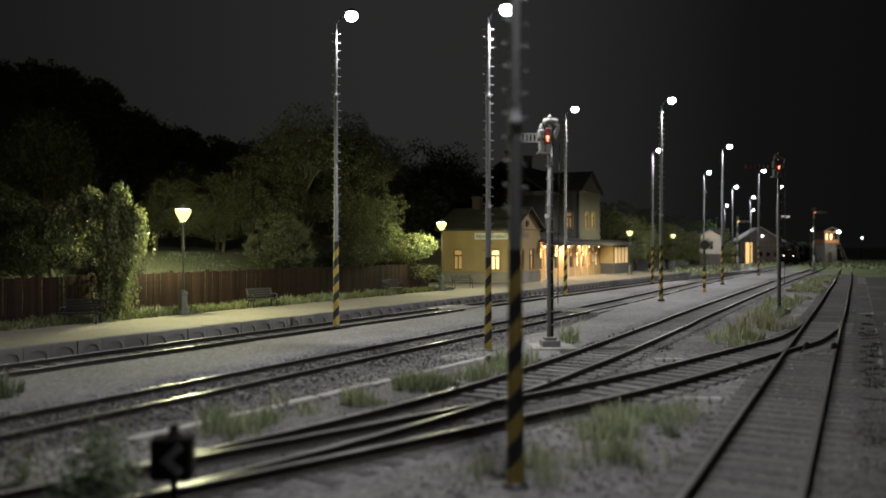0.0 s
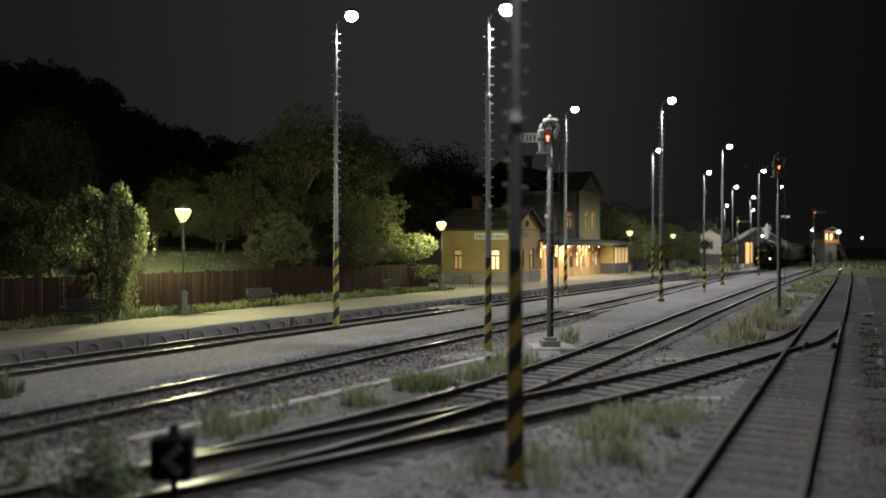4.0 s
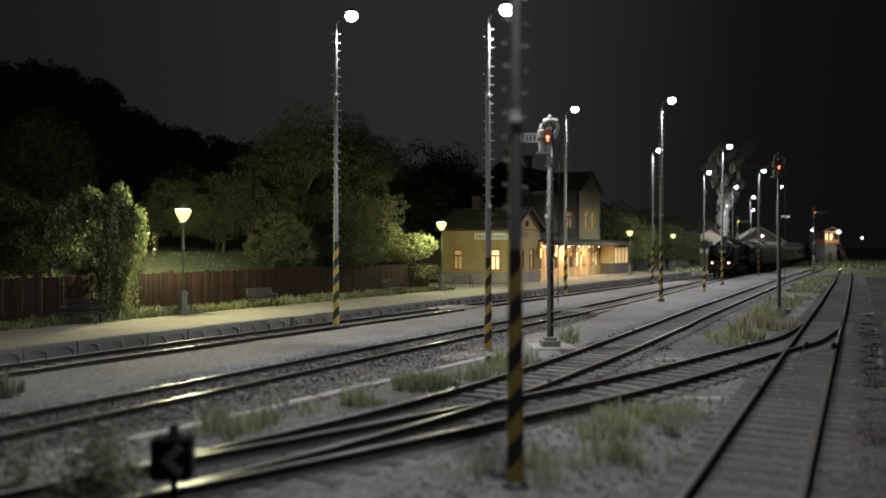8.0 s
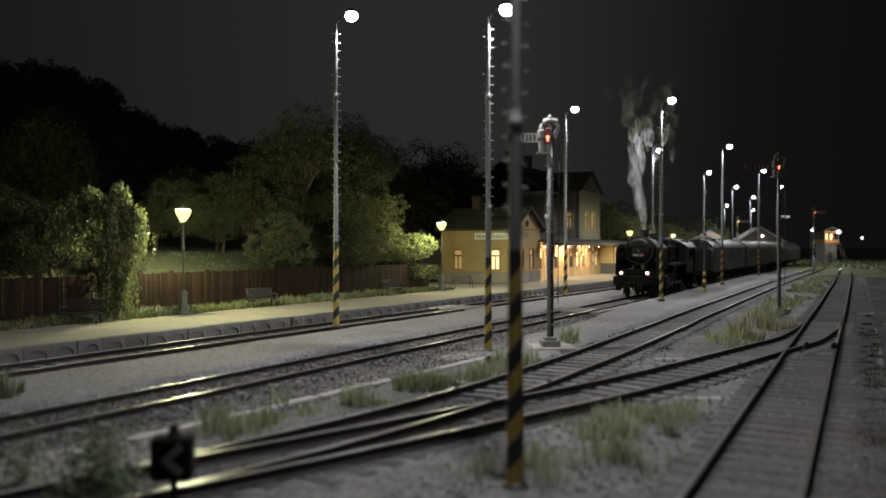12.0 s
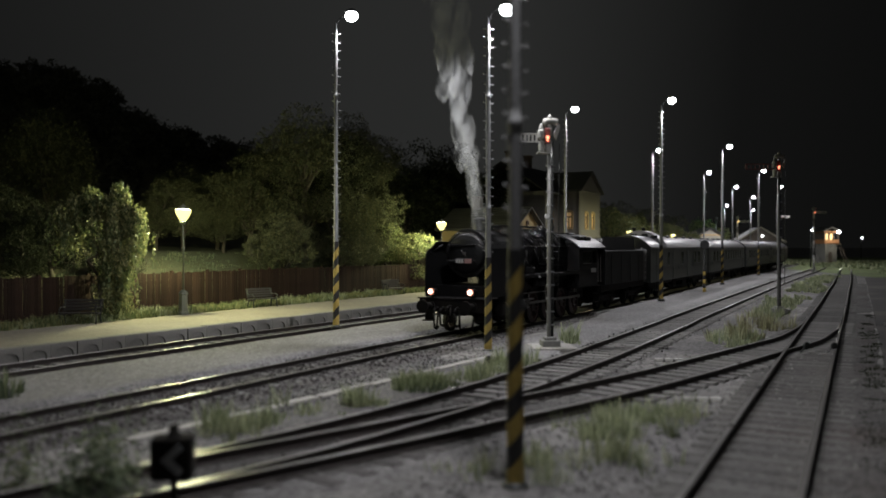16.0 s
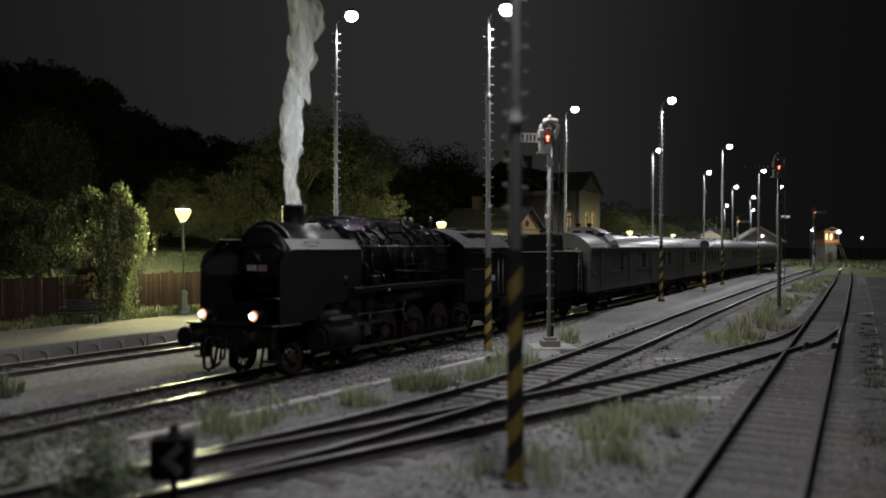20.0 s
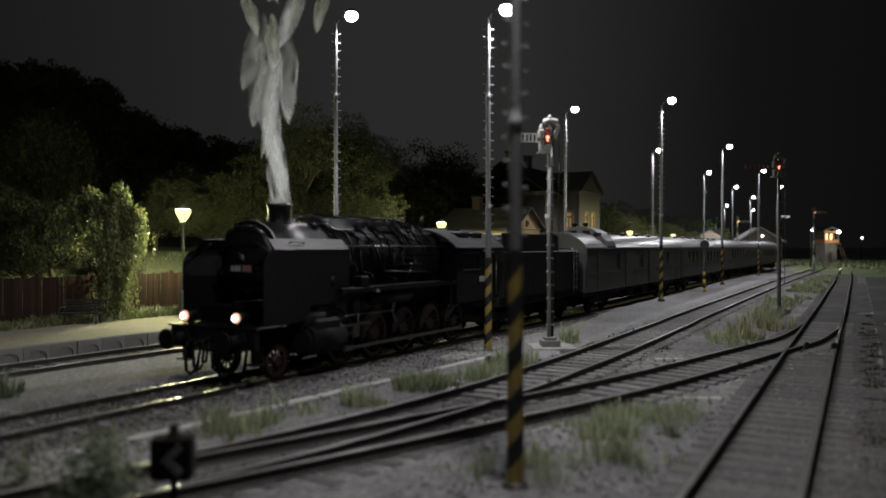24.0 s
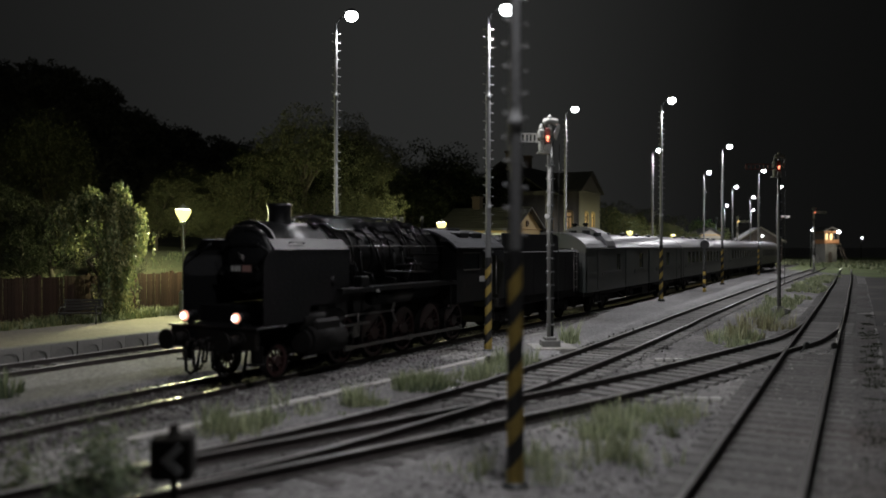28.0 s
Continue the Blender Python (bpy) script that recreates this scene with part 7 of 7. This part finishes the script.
    tufts("weed_patch", [(-9.5 + rng.uniform(-0.35, 0.35), 17.9 + rng.uniform(-0.5, 0.5), 0.15) for k in range(9)], "leafy green weeds beside the gravel path", tall=0.6, width=0.02, seed=12, material=WEED)
    # far field
    tufts("grass_patch", scatter(rng, 2600, 5, 70, 92, 190, t5, 0.1, 0.05, -0.6), "short green meadow grass at the far end of the yard", tall=0.5, width=0.16, blades=9, spread=0.9, seed=13)
    tufts("grass_patch", scatter(rng, 240, -6, 4, 96, 150, lambda y: xat(TRACK_2, y) - 8, 0.1, 0.1, -0.3), "rough grass beside the far platform ramp", tall=0.5, width=0.12, blades=10, spread=0.7, seed=14)


all_grass()


def loose_stones(name, count, spot, size, material, label, seed):
    """Angular stones lying on the ground, one stretch as one object."""
    rng = np.random.default_rng(seed)
    v, f = [], []
    for k in range(count):
        x, y, z = spot(rng)
        d = size * rng.uniform(0.5, 1.5)
        n = len(v)
        j = rng.uniform(0.6, 1.25, (6, 1)) * np.array([(1, 0, 0), (0, 1, 0), (-1, 0, 0), (0, -1, 0), (0, 0, 0.75), (0, 0, -0.5)])
        a = rng.uniform(0, 6.28)
        c, s = math.cos(a), math.sin(a)
        v += [((x + d * (q[0] * c - q[1] * s)) * U, (y + d * (q[0] * s + q[1] * c)) * U, (z + d * q[2]) * U) for q in j]
        f += [(n, n + 1, n + 4), (n + 1, n + 2, n + 4), (n + 2, n + 3, n + 4), (n + 3, n, n + 4), (n + 1, n, n + 5), (n + 2, n + 1, n + 5), (n + 3, n + 2, n + 5), (n, n + 3, n + 5)]
    me = bpy.data.meshes.new(name)
    me.from_pydata(v, [], f)
    me.materials.append(material)
    return tagged(new(name, me), label, "gravel", kind="stuff")


def all_stones():
    def beside(line, a, b, y0, y1, z):
        def spot(rng):
            y = y0 + (y1 - y0) * rng.uniform(0, 1) ** 1.6
            return xat(line, y) + rng.uniform(a, b), y, z
        return spot
    loose_stones("ballast_stones", 5200, beside(TRACK_2, -1.9, 1.95, 9, 45, 0.14), 0.055, BALLAST, "loose angular ballast stones between the rails", 1)
    loose_stones("ballast_stones", 2200, beside(TRACK_2, 1.9, 3.6, 9, 30, 0.09), 0.05, CINDER, "scattered stones beside the track", 2)
    loose_stones("ballast_stones", 1800, beside(TRACK_3, -1.6, 1.6, 8, 40, 0.11), 0.05, DARKBED, "dark stones between the rails", 3)
    loose_stones("ballast_stones", 2600, beside(TRACK_5, -5.0, 1.5, 8, 26, 0.09), 0.045, CINDER, "scattered cinder stones beside the siding", 4)
    loose_stones("ballast_stones", 1500, beside(TRACK_1, -1.5, 1.5, 18, 46, 0.12), 0.055, BALLAST, "loose ballast stones beside the platform edge", 5)


all_stones()


def meadow():
    v = [(xat(TRACK_5, 88) + 4.5, 88, 0.1), (190, 88, 0.1), (190, 260, 0.1), (62, 260, 0.1), (52, 120, 0.1)]
    return solo("meadow", Shape().add(v, [(0, 1, 2, 3, 4)]), mat("meadow_turf", (0.11, 0.15, 0.05), 0.95, var=0.4, scale=0.1, fine=4, bump=0.8, tint=(0.09, 0.085, 0.035), stain=0.08, space="World"),
                "dull green meadow beyond the yard", "meadow", kind="structure")


meadow()


def yellow_flower(x, y):
    f = thing("wild_flower", at(x, y, 0.05), "small pale yellow wild flower among the cinder", "flower")
    part("stem", Shape().path([(0, 0, 0), (0.02, 0, 0.2), (0, 0.01, 0.34)], 0.012, 5), WEED, f)
    s = Shape()
    for k in range(7):
        a = 2 * math.pi * k / 7
        s.ball((0.06 * math.cos(a), 0.06 * math.sin(a), 0.35), 0.05, 0.05, 0.025, 6, 4)
    part("petals", s, mat("pale_yellow_petals", (0.5, 0.42, 0.16), 0.7, bump=0), f)


yellow_flower(-2.3, 9.75)


def road():
    line = TRACK_5[8:200]
    v, f = [], []
    for p in line:
        v += [(p.x + 2.25 + 0.08 * noise.noise(Vector((p.y * 0.7, 1, 1))), p.y, 0.1), (p.x + 9.5, p.y, 0.12), (p.x + 30, p.y, 0.1)]
    for i in range(len(line) - 1):
        f += [(i * 3 + j, i * 3 + j + 1, i * 3 + j + 4, i * 3 + j + 3) for j in range(2)]
    solo("road", Shape().add(v, f), mat("asphalt", (0.036, 0.035, 0.033), 0.95, var=0.25, scale=0.3, fine=16, bump=0.5, tint=(0.075, 0.07, 0.06), stain=0.1, space="World"),
         "dark worn asphalt road beside the siding", "road", kind="structure")
    for y in (30.8, 35.2):
        k = thing("road_kerb", at(xat(TRACK_5, y) + 2.6, y, 0.1, -2), "low dark kerb laid across the road edge", "kerb", "road kerbs")
        for j in range(6):
            part("stone", Shape().box(j * 1.0, -0.12, 0, j * 1.0 + 0.96, 0.12, 0.14, 0.02), CONCRETE, k)


road()

# ---- chimney smoke in rigid wisps ----
def smoke_material(opacity, low, high):
    m = bpy.data.materials.new("steam")
    m["use"] = "thin drifting steam"
    m.use_nodes = True
    nt = m.node_tree
    nt.nodes.clear()
    out = nt.nodes.new("ShaderNodeOutputMaterial")
    dif = nt.nodes.new("ShaderNodeBsdfDiffuse")
    trl = nt.nodes.new("ShaderNodeBsdfTranslucent")
    dif.inputs["Color"].default_value = (0.88, 0.91, 0.92, 1)
    trl.inputs["Color"].default_value = (0.88, 0.91, 0.92, 1)
    both = nt.nodes.new("ShaderNodeMixShader")
    both.inputs[0].default_value = 0.5
    nt.links.new(dif.outputs[0], both.inputs[1])
    nt.links.new(trl.outputs[0], both.inputs[2])
    clear = nt.nodes.new("ShaderNodeBsdfTransparent")
    mix = nt.nodes.new("ShaderNodeMixShader")
    geo = nt.nodes.new("ShaderNodeNewGeometry")
    sep = nt.nodes.new("ShaderNodeSeparateXYZ")
    nt.links.new(geo.outputs["Position"], sep.inputs[0])
    fade = nt.nodes.new("ShaderNodeMapRange")
    fade.inputs["From Min"].default_value = 11.0 * U
    fade.inputs["From Max"].default_value = 15.0 * U
    fade.inputs["To Min"].default_value = 1.0
    fade.inputs["To Max"].default_value = 0.0
    nt.links.new(sep.outputs["Z"], fade.inputs[0])
    co = nt.nodes.new("ShaderNodeTexCoord")
    mp = nt.nodes.new("ShaderNodeMapping")
    mp.inputs["Scale"].default_value = (2.8 / U, 2.8 / U, 0.75 / U)
    nt.links.new(co.outputs["Object"], mp.inputs[0])
    nz = nt.nodes.new("ShaderNodeTexNoise")
    nz.inputs["Scale"].default_value = 1.0
    nz.inputs["Detail"].default_value = 5
    nz.inputs["Distortion"].default_value = 0.8
    nt.links.new(mp.outputs[0], nz.inputs["Vector"])
    rg = nt.nodes.new("ShaderNodeMapRange")
    rg.inputs["From Min"].default_value = low
    rg.inputs["From Max"].default_value = high
    rg.inputs["To Max"].default_value = opacity
    nt.links.new(nz.outputs[0], rg.inputs[0])
    mul = nt.nodes.new("ShaderNodeMath")
    mul.operation = "MULTIPLY"
    nt.links.new(rg.outputs[0], mul.inputs[0])
    nt.links.new(fade.outputs[0], mul.inputs[1])
    nt.links.new(mul.outputs[0], mix.inputs[0])
    nt.links.new(clear.outputs[0], mix.inputs[1])
    nt.links.new(both.outputs[0], mix.inputs[2])
    nt.links.new(mix.outputs[0], out.inputs["Surface"])
    return m


STEAM = smoke_material(0.8, 0.36, 0.7)
STEAM_THIN = smoke_material(0.42, 0.4, 0.76)
STEAM_FAINT = smoke_material(0.12, 0.4, 0.78)
PUFFS = []  # (part, second of leaving the chimney, seed)


def wisp_mesh(seed, r, h, material):
    """A ragged upright wisp of smoke."""
    n, rings, v, f = 14, 12, [], []
    for i in range(rings + 1):
        u = i / rings
        rad = math.sin(math.pi * min(0.995, max(0.005, u))) ** 0.7 * r
        cx = 0.25 * r * noise.noise(Vector((u * 3.0, seed * 3.7, 0.5)))
        cy = 0.25 * r * noise.noise(Vector((u * 3.0, seed * 5.1, 4.5)))
        for j in range(n):
            a = 2 * math.pi * j / n
            q = rad * (1 + 0.42 * noise.noise(Vector((math.cos(a) * 1.6 + seed, math.sin(a) * 1.6, u * 3.4 + seed * 2))))
            v.append((cx + q * math.cos(a), cy + q * math.sin(a), (u - 0.5) * h))
    for i in range(rings):
        f += [(i * n + j, i * n + (j + 1) % n, (i + 1) * n + (j + 1) % n, (i + 1) * n + j) for j in range(n)]
    return Shape().add(v, f, True).mesh("wisp", material)


scene.cycles.transparent_max_bounces = 48


def smoke():
    ob = thing("chimney_smoke", vehicle_pose(28, 4.0, 10.6), "rising pale wisps of steam from the locomotive chimney", "smoke")
    thin = [wisp_mesh(k, 0.17 + 0.04 * (k % 4), 1.2 + 0.25 * (k % 3), STEAM) for k in range(9)]
    broad = [wisp_mesh(k + 20, 0.4 + 0.08 * (k % 4), 0.95 + 0.2 * (k % 3), STEAM_THIN) for k in range(9)]
    torn = [wisp_mesh(k + 40, 0.17 + 0.05 * (k % 4), 2.0 + 0.35 * (k % 3), STEAM_THIN) for k in range(9)]
    faint = [wisp_mesh(k + 60, 0.18 + 0.05 * (k % 4), 1.5 + 0.3 * (k % 3), STEAM_FAINT) for k in range(9)]
    t, k = 3.2, 0
    while t < 26.0:
        kinds = faint if t > 24.4 else torn if t > 22.9 else faint if 9.7 < t < 16.0 else broad if t < 9.5 and k % 3 else thin
        w = part("wisp", kinds[(k * 5) % 9], STEAM, ob, "", pose(4.87, 0, 3.3, 0, 0, 40 * k))
        PUFFS.append((w, t, k))
        t += 0.08 if t < 22.4 else 0.09 if t < 24.2 else 0.1 if t < 25.5 else 0.14
        k += 1
    VEHICLES.append((ob, 4.0, 10.6))
    return ob


smoke()
# ---- tracks: rails, then sleepers ----
def rail_line(line, name, parent):
    prof = [(-0.085, 0.1), (0.085, 0.1), (0.085, 0.12), (0.028, 0.145), (0.026, 0.225), (0.046, 0.24), (0.046, 0.272), (-0.046, 0.272), (-0.046, 0.24), (-0.026, 0.225), (-0.028, 0.145), (-0.085, 0.12)]
    n, v, f = len(prof), [], []
    for i, p in enumerate(line):
        t = (line[min(i + 1, len(line) - 1)] - line[max(i - 1, 0)]).normalized()
        nx, ny = t.y, -t.x
        v += [(p.x + nx * a, p.y + ny * a, z) for a, z in prof]
    for i in range(len(line) - 1):
        f += [(i * n + j, i * n + (j + 1) % n, (i + 1) * n + (j + 1) % n, (i + 1) * n + j) for j in range(n)]
    body = part(name, Shape().add(v, f), RAIL, parent)
    v, f = [], []
    for i, p in enumerate(line):
        t = (line[min(i + 1, len(line) - 1)] - line[max(i - 1, 0)]).normalized()
        v += [(p.x + t.y * a, p.y - t.x * a, z) for a, z in ((-0.046, 0.268), (-0.038, 0.28), (0.038, 0.28), (0.046, 0.268))]
    for i in range(len(line) - 1):
        f += [(i * 4 + j, i * 4 + j + 1, i * 4 + j + 5, i * 4 + j + 4) for j in range(3)]
    part("rail_head", Shape().add(v, f), RAILHEAD, body, "worn shiny running surface")
    return body


GLINT_STEEL = mat("bright_glint_steel", (0.72, 0.72, 0.7), 0.22, 1.0, var=0.1, bump=0)


def track(name, line, label, sleepers=True, y_near=3.0, y_far=100.0, skip=(), gauge=GAUGE, glints=()):
    """Metal domes, by rail (-1 or 1) and y, are added as glints on the running surface."""
    tr = thing(name, at(0, 0), label, "railway track", kind="structure")
    rails = {d: (side(line, d * gauge / 2),) for d in (-1, 1)}
    for d in (-1, 1):
        rails[d] += (rail_line(rails[d][0], "rail", tr),)
    for d, y in glints:
        path, rail = rails[d]
        k = min(range(1, len(path) - 1), key=lambda i: abs(path[i].y - y))
        t = path[k + 1] - path[k - 1]
        part("rail_joint", Shape().ball((0, 0, 0), 0.16, 0.042, 0.02, 8, 6), GLINT_STEEL, rail, "small bright dome added as a rail glint", pose(path[k].x, path[k].y, 0.278, 0, 0, math.degrees(math.atan2(t.y, t.x))))
    if sleepers:
        long_me = Shape().box(-1.3, -0.125, -0.03, 1.9, 0.125, 0.108, 0.02).mesh("sleeper", SLEEPER_DARK)
        dark_me = Shape().box(-1.3, -0.125, -0.03, 1.3, 0.125, 0.112, 0.02).mesh("sleeper", SLEEPER_DARK)
        me = Shape().box(-1.22, -0.125, -0.03, 1.22, 0.125, 0.138, 0.02).mesh("sleeper", SLEEPER) if line is not TRACK_5 else Shape().box(-1.22, -0.125, -0.03, 1.22, 0.125, 0.121, 0.02).mesh("sleeper", SLEEPER_SIDING)
        d, count = 0.0, 0
        while d < 0.5 * (len(line) - 2) and count < 290:
            k = int(d / 0.5)
            p = line[k].lerp(line[k + 1], d / 0.5 - k)
            t = line[k + 1] - line[k]
            if y_near < p.y < y_far and not any(a < p.y < b for a, b in skip):
                part("sleeper", long_me if line is TRACK_3 and 12.5 < p.y < 18.5 else dark_me if line is TRACK_3 and p.y < 13 else me, SLEEPER, tr, m=pose(p.x, p.y, 0, 0, 0, math.degrees(math.atan2(t.y, t.x)) - 90 + random.uniform(-1.2, 1.2)))
                count += 1
            d += 0.62
    return tr


track("track", TRACK_1, "railway track beside the platform, rusty rails in dark ballast")
track("track", TRACK_2, "railway track on which the train runs, shiny rail heads")
track("track", TRACK_3, "railway track with weathered sleepers in grey cinder", glints=((1, 19.8), (-1, 32.0), (1, 33.2), (-1, 18.6)))
track("track", TRACK_4, "curved crossover track between two turnouts", skip=((0, 18.6),), glints=((1, 22.8), (-1, 27.2)))
track("track", TRACK_5, "straight siding track with weathered grey sleepers", gauge=1.39, glints=((-1, 14.6), (-1, 18.8), (1, 45.0)))


def platform_edge():
    """Concrete edge blocks with a sunk arch, one by one along the platform."""
    s = Shape()
    s.box(-0.445, 0.06, 0.0, 0.445, 0.34, 0.58, 0.012)
    outline = [(-0.44, 0.0), (-0.31, 0.0), (-0.31, 0.22)] + [(-0.31 * math.cos(math.pi * k / 8), 0.22 + 0.2 * math.sin(math.pi * k / 8)) for k in range(1, 8)] + [(0.31, 0.22), (0.31, 0.0), (0.44, 0.0), (0.44, 0.56), (-0.44, 0.56)]
    s.prism(outline, 0.0, 0.062, "y")
    me = s.mesh("edge_block", CONCRETE)
    d = Vector((0.575, 1, 0)).normalized()
    turn = math.degrees(math.atan2(d.y, d.x))
    p = Vector((edge_x(12), 12, 0))
    while p.y < 96:
        part("edge_block", me, CONCRETE, PLATFORM, "", pose(p.x + random.uniform(-0.015, 0.015), p.y, random.uniform(-0.012, 0.008), 0, 0, turn + random.uniform(-0.4, 0.4)))
        p = p + d * 0.9


platform_edge()


# ---- motion ----
def motions():
    for ob, lead, rear in VEHICLES:
        rows, t = [], 0.0
        while t < 21.8:
            rows.append((t, scaled(vehicle_pose(t, lead, rear))))
            t += 0.4
        rows += [(22.0, scaled(vehicle_pose(22, lead, rear))), (28.0, scaled(vehicle_pose(28, lead, rear)))]
        walk(ob, rows)
    start = travel(0)
    ticks = [k / 15 for k in range(0, 324)] + [22.0, 28.0]
    gone = [start - travel(t) for t in ticks]
    for w, r, (x, y, z), sgn in WHEELS:
        # wheels roll forwards: the top moves towards +x
        rows = []
        for t, d in zip(ticks, gone):
            a = math.degrees(d / r)
            rows.append((t, scaled(pose(x, y, z, 0, a, 0) @ pose(0, 0, 0, 0, 0, 0 if sgn > 0 else 180))))
        walk(w, rows)
    for rod, crank, (x, y, z), r, phase in RODS:
        rows = []
        for t, d in zip(ticks, gone):
            a = d / r + math.radians(phase)
            rows.append((t, scaled(pose(x + crank * math.sin(a), y, z + crank * math.cos(a)))))
        walk(rod, rows)
    # smoke: each wisp waits in the smokebox, leaves the chimney, rises and drifts
    for w, leave, k in PUFFS:
        rows, spin = [(0.0, scaled(pose(4.87, 0, 2.9, 0, 0, 40 * k)))], 40 * k
        rows.append((max(0.1, leave - 0.1), scaled(pose(4.87, 0, 2.9, 0, 0, spin))))
        t = leave + 0.3
        # slow wandering of the whole plume, and this wisp's own way out of its axis
        wander_x, wander_y = noise.noise(Vector((leave * 0.7, 1.3, 0))), noise.noise(Vector((leave * 0.7, 8.3, 0)))
        out_x, out_y = math.cos(k * 2.4), math.sin(k * 2.4)
        if leave < 10.0:
            spread, free, lean, speed = 0.85, 0.5, 0.05, 2.6
        elif leave < 15.9:
            spread, free, lean, speed = 0.35, 0.2, 1.5, 3.4
        elif leave < 16.4:
            spread, free, lean, speed = 0.4, 0.3, 0.8, 3.6
        elif leave < 17.6:
            spread, free, lean, speed = 0.5, 0.5, 0.1, 3.8
        elif leave < 21.2:
            spread, free, lean, speed = 0.34, 0.5, 0.15, 3.8
        else:
            spread, free, lean, speed = 1.7, 0.65, 0.15, 4.0
        while t < 28.0:
            u = t - leave
            own = spread * (0.4 + 0.6 * ((k * 7) % 5) / 4) * max(0.0, u - free)
            bend = 0.28 * math.sin(leave * 2.0 - u * 1.0) * min(1.0, u / 1.2)
            x = 4.87 + 0.3 * wander_x * u + bend + lean * u + own * out_x
            y = 0.4 * wander_y * u + own * out_y
            tilt = 20 * min(1.0, own)
            rows.append((t, scaled(pose(x, y, 3.95 + speed * u, 10 * math.sin(leave * 3 + u) - tilt * out_y, 10 * math.sin(leave * 5 + u) + tilt * out_x, spin + 25 * u))))
            t += 0.5 if u < 4 else 2.0
        if rows[-1][0] < 27.9:
            rows.append((28.0, rows[-1][1]))
        else:
            rows[-1] = (28.0, rows[-1][1])
        walk(w, rows)


motions()
